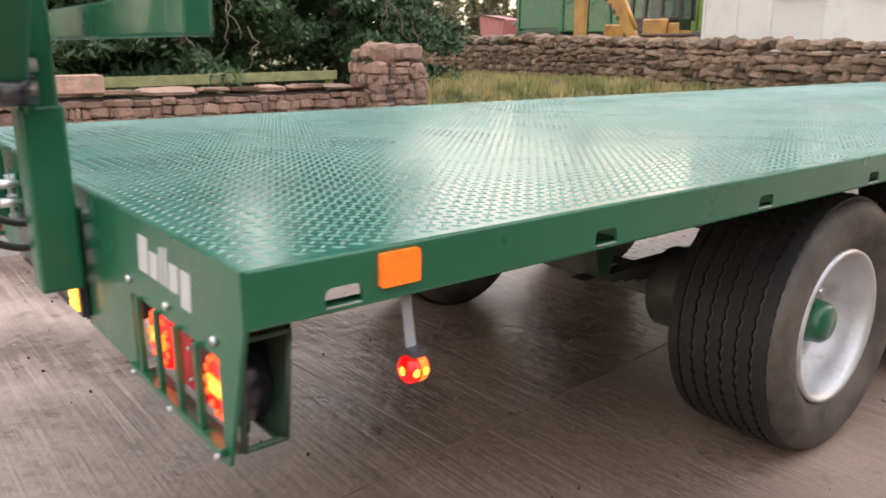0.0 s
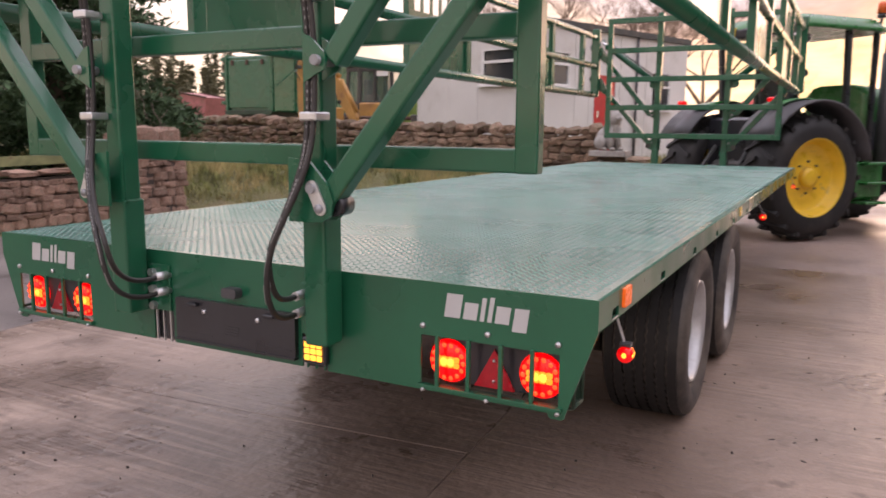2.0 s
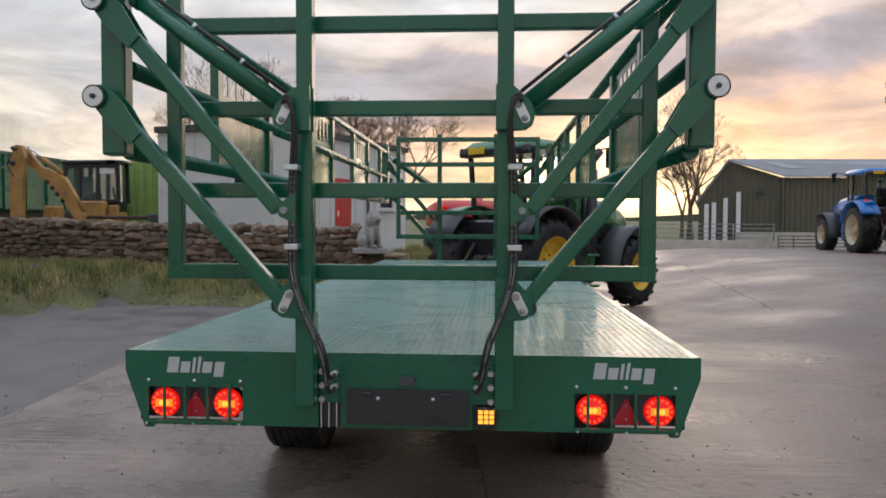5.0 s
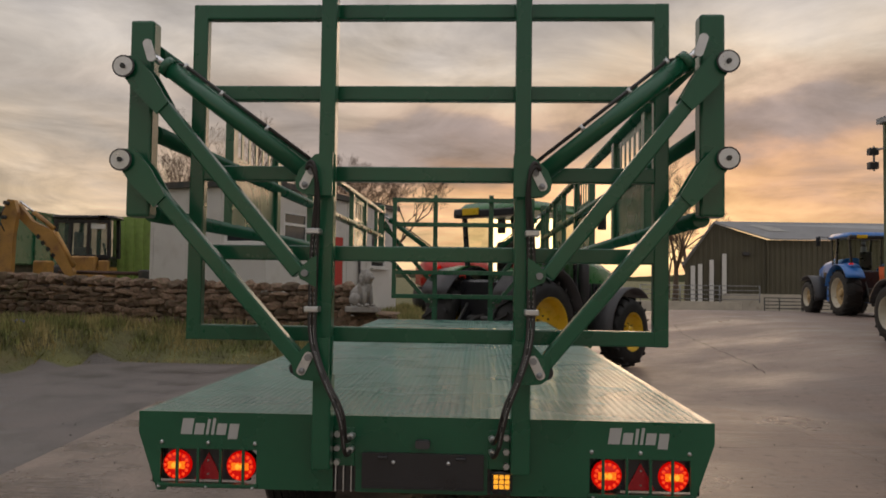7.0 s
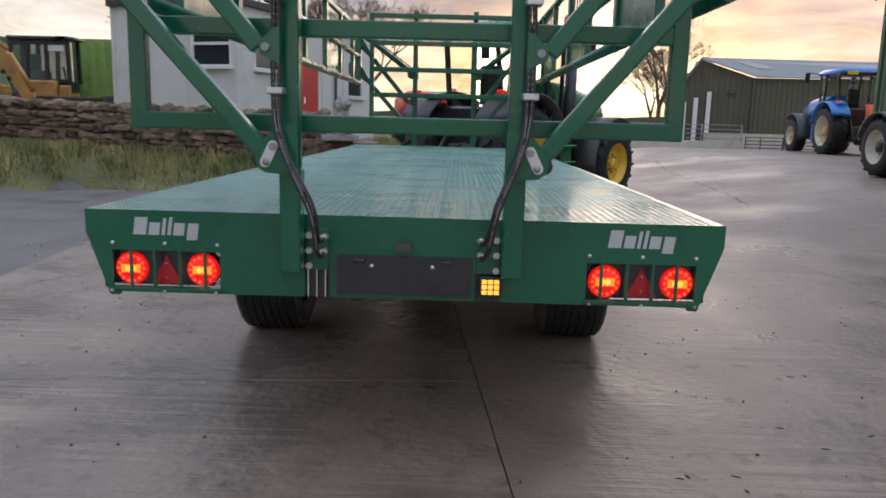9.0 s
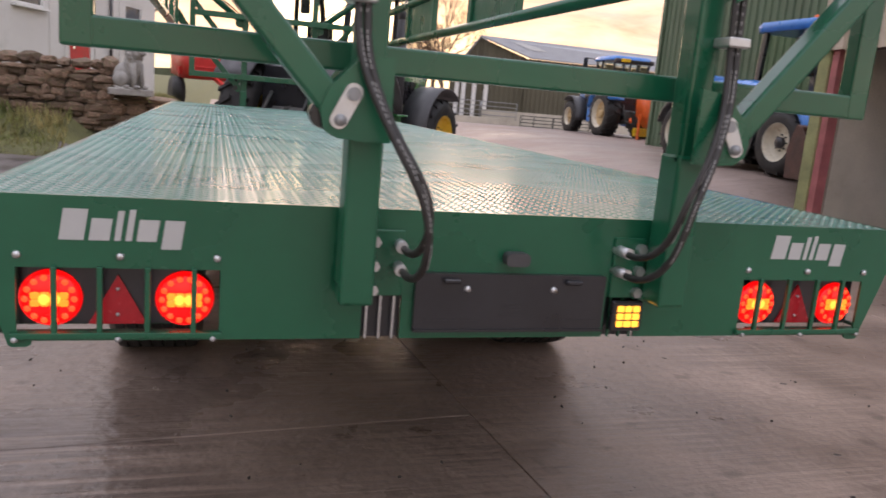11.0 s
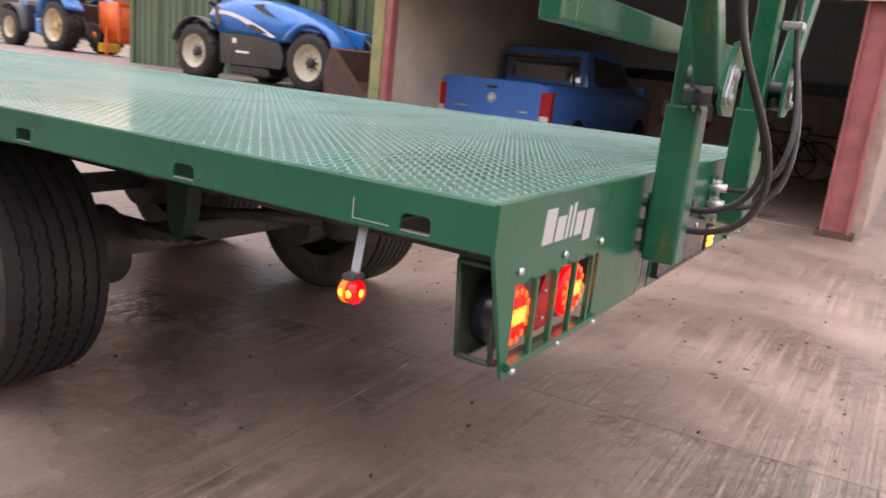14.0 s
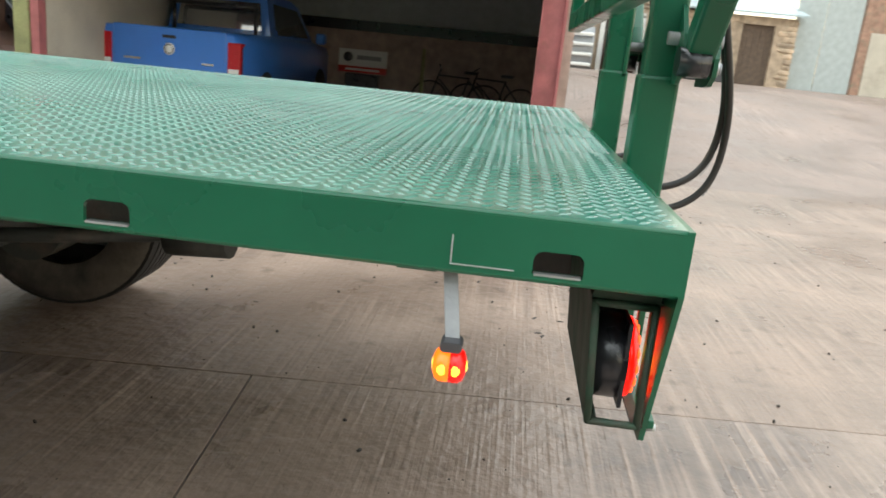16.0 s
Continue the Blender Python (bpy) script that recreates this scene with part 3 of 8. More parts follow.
def build_rear_panel():
    """Rear plate with lamp openings and tapered ends."""
    bm = B()
    y0, y1 = -0.008, 0.0
    zb, zt = 0.722, DECK_Z
    ol, oh = 0.742, 0.890     # lamp opening, low and high
    for s in (-1, 1):
        xa, xb = 0.722, 1.148
        prism(bm, [(s * xb, oh), (s * 1.25, 0.961), (s * 1.25, zt), (s * 0.40, zt), (s * 0.40, oh)], "y", y0, y1)
        prism(bm, [(s * xa, zb), (s * xa, oh), (s * 0.40, oh), (s * 0.40, zb)], "y", y0, y1)
        prism(bm, [(s * xb, ol), (s * 1.174, ol), (s * 1.25, 0.961), (s * xb, oh)], "y", y0, y1)
        prism(bm, [(s * xa, zb), (s * 1.168, zb), (s * 1.174, ol), (s * xa, ol)], "y", y0, y1)
        # rounded tab at the foot of the panel end
        prism(bm, [(s * 1.1675, zb), (s * 1.1655, zb - 0.009), (s * 1.158, zb - 0.014), (s * 1.128, zb - 0.014), (s * 1.120, zb - 0.009), (s * 1.118, zb)], "y", y0, y1)
    box(bm, -0.40, 0.40, y0, y1, 0.835, zt)
    box(bm, -0.285, 0.285, y0, y1, zb, 0.835)
    for s in (-1, 1):
        box(bm, s * 0.40, s * 0.385, y0, y1, zb, 0.835)
    bmesh.ops.remove_doubles(bm, verts=bm.verts[:], dist=0.0005)
    part("rear_panel", bm, "paint", trailer)
    for s in (-1, 1):
        # small vent slots between the bolts and the panel end
        for k in range(3):
            bm = B()
            x = s * (0.302 + 0.034 * k)
            box(bm, x, x + s * 0.005, y0, y1, zb, 0.835)
            part("vent_bar", bm, "paint" if s > 0 else "zinc", trailer)
        # black sheet added behind the slots for the shade inside
        bm = B()
        box(bm, s * 0.385, s * 0.285, 0.012, 0.016, zb, 0.84)
        part("vent_backing", bm, "black", trailer)
        # guard bars before the lamps
        for x in (0.779, 0.879, 0.979, 1.072):
            bm = B()
            beam(bm, (s * x, -0.012, ol - 0.008), (s * x, -0.012, oh + 0.004), 0.012, 0.012, (0, 1, 0), 0.002)
            part("guard_bar", bm, "paint", trailer)
        bm = B()
        beam(bm, (s * 0.715, -0.014, ol - 0.006), (s * 1.160, -0.014, ol - 0.006), 0.014, 0.014, (0, 0, 1), 0.002)
        part("guard_rail", bm, "paint", trailer)
        # screws over the opening
        for x in (0.730, 0.937, 1.144):
            bm = B()
            lathe(bm, [(-0.016, 0.0), (-0.015, 0.008), (-0.008, 0.009)], (s * x, 0, 0.918), "y", 10)
            part("screw", bm, "zinc", trailer, "zinc screw head")
        for x in (0.735, 0.94, 1.15):
            bm = B()
            lathe(bm, [(-0.026, 0.0), (-0.025, 0.006), (-0.012, 0.007)], (s * x, 0, 0.728), "y", 8)
            part("bolt", bm, "galv", trailer)
        # maker's lettering as plain marks of its size
        bm = B()
        x = 0.799 if s > 0 else -1.062
        for w, lo, hi, slant in ((0.050, 0.953, 1.022, 0.010), (0.042, 0.953, 1.002, 0.007), (0.013, 0.953, 1.020, 0.009), (0.013, 0.953, 1.024, 0.010), (0.042, 0.953, 1.002, 0.007), (0.042, 0.936, 1.002, 0.009)):
            prism(bm, [(x, lo), (x + w, lo), (x + w + slant, hi), (x + slant, hi)], "y", -0.0095, -0.0075)
            x += w + 0.010
        part("lettering", bm, "white_mark", trailer, "silver lettering shown as plain bars")


def build_lamp_cluster(s):
    """Round tail lamps and triangle in an open steel box."""
    bm = B()
    x0, x1 = s * 0.77, s * 1.181
    lo_x, hi_x = min(x0, x1), max(x0, x1)
    box(bm, x0, x1, 0.0, 0.100, 0.926, 0.931)          # top
    prism(bm, [(0.100, 0.931), (0.095, 0.931), (0.080, 0.742), (0.085, 0.742)], "x", lo_x, hi_x)
    box(bm, x0, x1, 0.066, 0.085, 0.738, 0.742)        # the bottom is two strips with a gap
    box(bm, x0, x1, 0.0, 0.016, 0.738, 0.742)
    prism(bm, [(0.004, 0.931), (0.100, 0.931), (0.090, 0.962), (0.004, 0.962)], "x", min(x1, s * 1.176), max(x1, s * 1.176))
    lampbox = part("lamp_box", bm, "dirty_green", trailer, "open dirty green steel lamp box")
    # frame of rounded bar round its open outer end
    xe = s * 1.185
    for p, q in (((0.010, 0.924), (0.094, 0.924)), ((0.094, 0.924), (0.081, 0.743)), ((0.010, 0.743), (0.081, 0.743)), ((0.010, 0.924), (0.010, 0.743))):
        bm = B()
        tube(bm, (xe, *p), (xe, *q), 0.0058, 10)
        for c in (p, q):
            ball(bm, (xe, *c), 0.0058, 8)
        part("end_frame", bm, "dirty_green", lampbox)
    for x in (0.800, 1.085):
        bm = B()
        lathe(bm, [(0.022, 0.0), (0.022, 0.060), (0.03, 0.067), (0.075, 0.066), (0.085, 0.055), (0.085, 0.0)], (s * x, 0, 0.812), "y", 28)
        body = part("tail_lamp", bm, "black", lampbox, "round black lamp housing")
        bm = B()
        lathe(bm, [(0.012, 0.0), (0.013, 0.052), (0.018, 0.061), (0.030, 0.0665)], (s * x, 0, 0.812), "y", 28)
        part("lens", bm, "red_lens", body, "lit red lens")
        bm = B()
        for k in range(14):
            a = 2 * math.pi * k / 14
            ball(bm, (s * x + 0.050 * math.cos(a), 0.013, 0.812 + 0.050 * math.sin(a)), 0.0075, 8, 1.0, 0.4, 1.0)
        tagged(part("led_ring", bm, "red_led", body, "lit red light dots"), "lit red light dots", kind="stuff")
        bm = B()
        for r in range(2):
            for c in range(4):
                cx, cz = s * x + (c - 1.5) * 0.0195, 0.812 + (r - 0.5) * 0.017
                box(bm, cx - 0.0095, cx + 0.0095, 0.009, 0.013, cz - 0.0080, cz + 0.0080, 0.003)
        tagged(part("indicator_block", bm, "red_block", body), "lit amber indicator block", kind="stuff")
        bm = B()
        for c in (-0.5, 0.5):
            ball(bm, (s * x + c * 0.022, 0.0095, 0.812), 0.010, 10, 1.2, 0.2, 1.3)
        tagged(part("bright_core", bm, "yellow_led", body), "bright yellow core of the indicator", kind="stuff")
    bm = B()
    tri = [(s * 0.945 - 0.062, 0.752), (s * 0.945 + 0.062, 0.752), (s * 0.945, 0.868)]
    prism(bm, tri, "y", 0.022, 0.03)
    t = part("triangle_reflector", bm, "red_reflector", lampbox, "red triangular reflector")
    bm = B()
    box(bm, s * 0.775, s * 1.15, 0.03, 0.036, 0.752, 0.885)
    part("lamp_plate", bm, "black", lampbox)
    for dz in (0.775, 0.835):
        bm = B()
        lathe(bm, [(0.016, 0), (0.0165, 0.004), (0.022, 0.0045)], (s * 0.945, 0, dz), "y", 8)
        part("screw", bm, "zinc", t)


def build_number_plate():
    bm = B()
    prism(bm, shift2(rounded(0.526, 0.146, 0.006, 2), 0.007, 0.823), "y", -0.026, -0.008)
    pl = part("plate_holder", bm, "black", trailer, "black number plate holder with no plate")
    bm = B()
    box(bm, -0.256, 0.270, -0.032, -0.008, 0.744, 0.751)
    part("lip", bm, "black", pl)
    for x in (-0.120, 0.118):
        bm = B()
        lathe(bm, [(-0.033, 0.0), (-0.032, 0.008), (-0.026, 0.0095)], (x, 0, 0.857), "y", 10)
        part("bolt", bm, "zinc", pl)
    for x in (-0.165, 0.172):
        bm = B()
        box(bm, x - 0.022, x + 0.022, -0.044, -0.026, 0.873, 0.885, 0.003)
        part("clip", bm, "black", pl)
    for x in (-0.16, 0.18):
        bm = B()
        box(bm, x - 0.075, x + 0.075, -0.0275, -0.026, 0.770, 0.776)
        part("moulding", bm, "black", pl)
    for k in range(4):
        bm = B()
        box(bm, -0.03 + 0.002 * k, 0.03 + 0.002 * k, -0.0275, -0.026, 0.786 + 0.01 * k, 0.790 + 0.01 * k)
        part("moulding", bm, "black", pl)
    bm = B()
    prism(bm, shift2(rounded(0.064, 0.034, 0.012, 4), 0.006, 0.937), "y", -0.042, -0.008)
    part("plate_lamp", bm, "fender", trailer, "grey plastic plate lamp")
    bm = B()
    box(bm, 0.300, 0.392, -0.030, -0.008, 0.744, 0.828, 0.004)
    bl = part("amber_lamp", bm, "black", trailer, "square amber work light, lit")
    for r in range(3):
        for c in range(3):
            bm = B()
            box(bm, 0.312 + c * 0.024, 0.332 + c * 0.024, -0.036, -0.030, 0.757 + r * 0.021, 0.774 + r * 0.021, 0.002)
            part("diode", bm, "yellow_led", bl, "lit yellow diode")


LEAN = {-1: (0.0, 0.0), 1: (-0.032, 0.022)}    # the far ends of the arms: how far in, how far up


def ear(pts, y0, y1):
    bm = B()
    prism(bm, pts, "y", y0, y1)
    return bm


def build_gate(y, f, tubes, label):
    """An end rack with its two posts, arms and rams; f: -1 for the rear one, 1 for the front one."""
    gate = trailer
    yr = y - f * 0.035           # rack
    yp = y + f * 0.072           # posts
    ya = y + f * 0.135           # arms
    w = 0.064 if tubes else 0.066
    # rectangular rack
    for s in (-1, 1):
        bm = B()
        beam(bm, (s * 1.028, yr, 1.366), (s * 1.028, yr, 2.874), w, 0.05, (0, 1, 0), 0.006)
        part("rack_side", bm, "paint", gate)
    for z in (1.400, 1.756, 2.110, 2.472, 2.840):
        bm = B()
        beam(bm, (-1.0, yr, z), (1.0, yr, z), 0.05, 0.066, (0, 0, 1), 0.006)
        part("rack_bar", bm, "paint", gate)
    for s in (-1, 1):
        # post: wide lower sleeve on the panel, slimmer upper member
        bm = B()
        beam(bm, (s * 0.420, yp, 0.835), (s * 0.420, yp, 1.235), 0.080, 0.088, (0, 1, 0), 0.008)
        part("post_foot", bm, "paint", gate)
        bm = B()
        beam(bm, (s * 0.420, yp + f * 0.002, 1.225), (s * 0.420, yp + f * 0.002, 2.93), 0.068, 0.076, (0, 1, 0), 0.008)
        part("post", bm, "paint", gate)
        # bolted flange beside the post
        bm = B()
        box(bm, s * 0.29, s * 0.38, y + f * 0.008, y + f * 0.018, 0.835, 1.0, 0.002)
        part("flange", bm, "paint", gate)
        for k in range(3):
            bm = B()
            lathe(bm, [(f * 0.036, 0.0), (f * 0.036, 0.014), (f * 0.018, 0.015)], (s * 0.365, y, 0.972 - 0.06 * k), "y", 6, False)
            part("bolt", bm, "zinc", gate, "zinc hexagon bolt")
        # ears that carry the pins
        for z, px in ((1.290, 0.478), (1.666, 0.488), (2.066, 0.482)):
            for dy in (-0.034, 0.034):
                bm = B()
                o = s * px
                if z == 1.666:
                    pts = [(s * 0.44, z + 0.075), (s * 0.468, z + 0.06), (o + s * 0.024, z + 0.018), (o + s * 0.028, z - 0.006), (o + s * 0.020, z - 0.026), (o, z - 0.034), (s * 0.44, z - 0.06)]
                else:
                    pts = [(s * 0.38, z + 0.11), (s * 0.455, z + 0.10), (o + s * 0.040, z + 0.035), (o + s * 0.056, z - 0.01), (o + s * 0.048, z - 0.048), (o + s * 0.02, z - 0.068), (o - s * 0.03, z - 0.072), (s * 0.38, z - 0.072)]
                prism(bm, pts, "y", ya + dy - 0.005, ya + dy + 0.005)
                part("ear", bm, "paint", gate)
            # zinc keeper plate and pin heads
            kp = gate
            if z != 1.666:
                bm = B()
                keep = shift2(rounded(0.038, 0.104, 0.0185, 5), s * (px + 0.002), z, s * 26)
                prism(bm, keep, "y", ya + f * 0.040, ya + f * 0.046)
                kp = part("pin_plate", bm, "zinc", gate, "zinc pin keeper plate")
            bm = B()
            dz = 0.0 if z == 1.666 else 0.026
            tube(bm, (s * (px - dz * 0.5), ya - f * 0.062, z + dz), (s * (px - dz * 0.5), ya + f * 0.055, z + dz), 0.0145, 14)
            part("pin", bm, "grey_steel", kp)
            if z != 1.666:
                bm = B()
                lathe(bm, [(f * 0.046, 0.0135), (f * 0.054, 0.0125), (f * 0.056, 0.0)], (s * (px + 0.013), ya, z - 0.030), "y", 12)
                part("pin_bolt", bm, "grey_steel", kp)
            if z == 1.290:
                bm = B()
                tube(bm, (s * (px + 0.042), ya - f * 0.045, z - 0.022), (s * (px + 0.042), ya + f * 0.02, z - 0.022), 0.031, 18)
                part("bush", bm, "black", gate)
        # two arms up to the side frame
        for (ax, az), (bx, bz) in (((0.500, 1.285), (1.262, 2.135)), ((0.520, 1.665), (1.262, 2.535))):
            bx, bz = bx + LEAN[s][0], bz + LEAN[s][1]
            bm = B()
            beam(bm, (s * ax, ya, az), (s * bx, ya, bz), 0.062, 0.062, (0, 1, 0), 0.008)
            part("arm", bm, "paint", gate)
            # cheek at the outer end
            for dy in (-0.036, 0.036):
                bm = B()
                cheek = [(s * (bx + 0.055), bz + 0.0), (s * (bx + 0.03), bz + 0.05), (s * (bx - 0.03), bz + 0.05), (s * (bx - 0.10), bz - 0.03), (s * (bx - 0.17), bz - 0.15), (s * (bx - 0.12), bz - 0.20), (s * (bx - 0.02), bz - 0.10)]
                prism(bm, cheek, "y", ya + dy - 0.005, ya + dy + 0.005)
                part("cheek", bm, "paint", gate)
            # pivot boss with zinc washer
            bm = B()
            tube(bm, (s * (bx + 0.02), ya - 0.06, bz), (s * (bx + 0.02), ya + f * 0.055, bz), 0.048, 24)
            boss = part("pivot_boss", bm, "black", gate)
            bm = B()
            tube(bm, (s * (bx + 0.02), ya + f * 0.054, bz), (s * (bx + 0.02), ya + f * 0.062, bz), 0.041, 24)
            part("washer", bm, "zinc", boss, "zinc washer")
            bm = B()
            tube(bm, (s * (bx + 0.02), ya + f * 0.06, bz), (s * (bx + 0.02), ya + f * 0.072, bz), 0.011, 6)
            part("nut", bm, "steel_dark", boss)
        # ram
        bm = B()
        p, q = Vector((s * 0.50, ya, 2.095)), Vector((s * (1.185 + LEAN[s][0]), ya, 2.600 + LEAN[s][1]))
        d = (q - p).normalized()
        tube(bm, p, p + d * 0.76, 0.038, 18)
        tube(bm, p + d * 0.74, p + d * 0.775, 0.043, 18)
        ram = part("ram", bm, "paint", gate, "green hydraulic ram")
        bm = B()
        tube(bm, p + d * 0.77, q, 0.016, 12)
        part("rod", bm, "chrome", ram, "bright ram rod")
        bm = B()
        nrm = Vector((-d.z, 0, d.x)) * s
        if nrm.z < 0:
            nrm = -nrm
        a0, a1 = p + nrm * 0.055 + d * 0.02, p + nrm * 0.050 + d * 0.70
        tube(bm, a0, a1, 0.008, 8)
        tube(bm, a1, p + nrm * 0.036 + d * 0.73, 0.008, 8)
        part("oil_pipe", bm, "hose", ram)
        for k in (0.25, 0.5, 0.7):
            bm = B()
            tube(bm, p + d * k + nrm * 0.03, p + d * k + nrm * 0.062, 0.010, 8)
            part("pipe_clip", bm, "zinc", ram)
        bm = B()
        keep = shift2(rounded(0.038, 0.10, 0.018, 5), s * (1.175 + LEAN[s][0]), 2.605 + LEAN[s][1], s * -18)
        prism(bm, keep, "y", ya + f * 0.046, ya + f * 0.052)
        part("pin_plate", bm, "zinc", gate, "zinc pin keeper plate")
        # plumb end member of the side frame
        bm = B()
        beam(bm, (s * (1.246 + LEAN[s][0]), ya - f * 0.075, 1.900 + LEAN[s][1]), (s * (1.246 + LEAN[s][0]), ya - f * 0.075, 2.765 + LEAN[s][1]), 0.105, 0.085, (0, 1, 0), 0.012)
        part("frame_post", bm, "paint", gate)


def build_side_frame(s):
    x = s * (1.235 + LEAN[s][0])
    ya, yb = 0.03, DECK_L - 0.03
    for z in (1.925, 2.290, 2.655):
        bm = B()
        tube(bm, (x, ya, z), (x, yb, z), 0.038, 16)
        part("rail", bm, "paint", trailer)
    posts = (1.10, 2.10, 3.25, 4.25, 5.4, 6.4, 7.5)
    for y in posts:
        bm = B()
        beam(bm, (x, y, 1.90), (x, y, 2.68), 0.05, 0.09, (0, 1, 0), 0.005)
        part("upright", bm, "paint", trailer)
    # sheet panels between uprights, the upper ones cut with letters shown as plain slots
    for a, b in ((1.15, 2.05), (3.30, 4.20), (5.45, 6.35)):
        bm = B()
        box(bm, x - 0.003, x + 0.003, a, b, 1.94, 2.27)
        part("sheet_panel", bm, "paint", trailer, "plain green sheet panel")
        bm = B()
        n = 6
        z0, z1 = 2.31, 2.63
        w = (b - a) / n
        box(bm, x - 0.003, x + 0.003, a, b, z0, z0 + 0.06)
        box(bm, x - 0.003, x + 0.003, a, b, z1 - 0.06, z1)
        for k in range(n + 1):
            c = a + w * k
            h = 0.03 if k in (0, n) else 0.022
            box(bm, x - 0.003, x + 0.003, max(a, c - h), min(b, c + h), z0 + 0.06, z1 - 0.06)
        part("cut_panel", bm, "paint", trailer, "green sheet panel cut through with plain slots")


def build_hose(s, off):
    """A pair of oil hoses down the post into fittings on the panel."""
    k = 1 if s > 0 else 0      # the loop on this side is drawn tighter
    pts = [(s * 0.485, -0.20, 2.10), (s * 0.455, -0.225, 2.14 + 0.03 * off), (s * 0.425, -0.215, 2.02), (s * (0.445 + 0.022 * off), -0.155, 1.86), (s * (0.445 + 0.022 * off), -0.158, 1.50), (s * (0.445 + 0.016 * off), -0.185, 1.38),
           (s * (0.375 + 0.018 * k + 0.008 * off), -0.240 + 0.016 * k - 0.008 * off, 1.22), (s * (0.294 + 0.048 * k + 0.006 * off), -0.266 + 0.036 * k - 0.016 * off, 1.115 + 0.02 * k - 0.03 * off), (s * (0.298 + 0.034 * k), -0.236 + 0.03 * k - 0.02 * off, 0.992 + 0.022 * k - 0.055 * off), (s * 0.303, -0.13, 0.955 - 0.058 * off), (s * 0.303, -0.045, 0.966 - 0.056 * off)]
    cu = bpy.data.curves.new("hose", "CURVE")
    cu.dimensions = "3D"
    cu.bevel_depth, cu.bevel_resolution, cu.resolution_u = 0.0090, 3, 10
    sp = cu.splines.new("NURBS")
    sp.points.add(len(pts) - 1)
    for p, c in zip(sp.points, pts):
        p.co = (*c, 1)
    sp.use_endpoint_u, sp.order_u = True, 4
    cu.materials.append(M["hose"])
    tmp = new("hose_tmp", cu)
    me = bpy.data.meshes.new_from_object(tmp.evaluated_get(bpy.context.evaluated_depsgraph_get()))
    bpy.data.objects.remove(tmp)
    ob = new("hose", me)
    ob.parent = trailer
    tagged(ob, "black rubber hydraulic hose")
    # dashed print along the hose
    bm = B()
    way = []
    for i in range(2, 7):
        a, b, c, d = (Vector(q) for q in pts[i:i + 4])
        for n in range(24):
            t = n / 24
            way.append(((1 - t) ** 3 * a + (3 * t ** 3 - 6 * t * t + 4) * b + (-3 * t ** 3 + 3 * t * t + 3 * t + 1) * c + t ** 3 * d) / 6)
    for n in range(0, len(way) - 1, 2):
        if (n // 2) % 9 > 6:
            continue
        tan = (way[n + 1] - way[n]).normalized()
        face = Vector((-s * 0.5 if off else s * 0.35, -1, 0.1))
        face = (face - tan * face.dot(tan)).normalized()
        c = way[n] + face * 0.0086
        beam(bm, c - tan * 0.0045, c + tan * 0.0045, 0.0030, 0.0014, face, 0)
    tagged(part("print", bm, "hose_print", ob), "white printing as plain dashes", kind="stuff")
    bm = B()
    e = Vector(pts[-1])
    tube(bm, e + Vector((s * 0.004, -0.02, 0)), e + Vector((-s * 0.002, 0.04, 0)), 0.015, 8)
    part("fitting", bm, "zinc", trailer, "zinc hose fitting")


build_deck()
for sx in (-1, 1):
    build_side_rail(sx)
build_rear_panel()
for sx in (-1, 1):
    build_lamp_cluster(sx)
build_number_plate()
build_gate(0.0, -1, False, "rear")
build_gate(DECK_L, 1, True, "front")
for sx in (-1, 1):
    build_side_frame(sx)
    for off in (0, 1):
        build_hose(sx, off)
    for z in (1.842, 1.515):
        bm = B()
        box(bm, sx * 0.428, sx * 0.488, -0.185, -0.115, z - 0.012, z + 0.012, 0.004)
        part("hose_clamp", bm, "zinc", trailer, "zinc hose clamp")


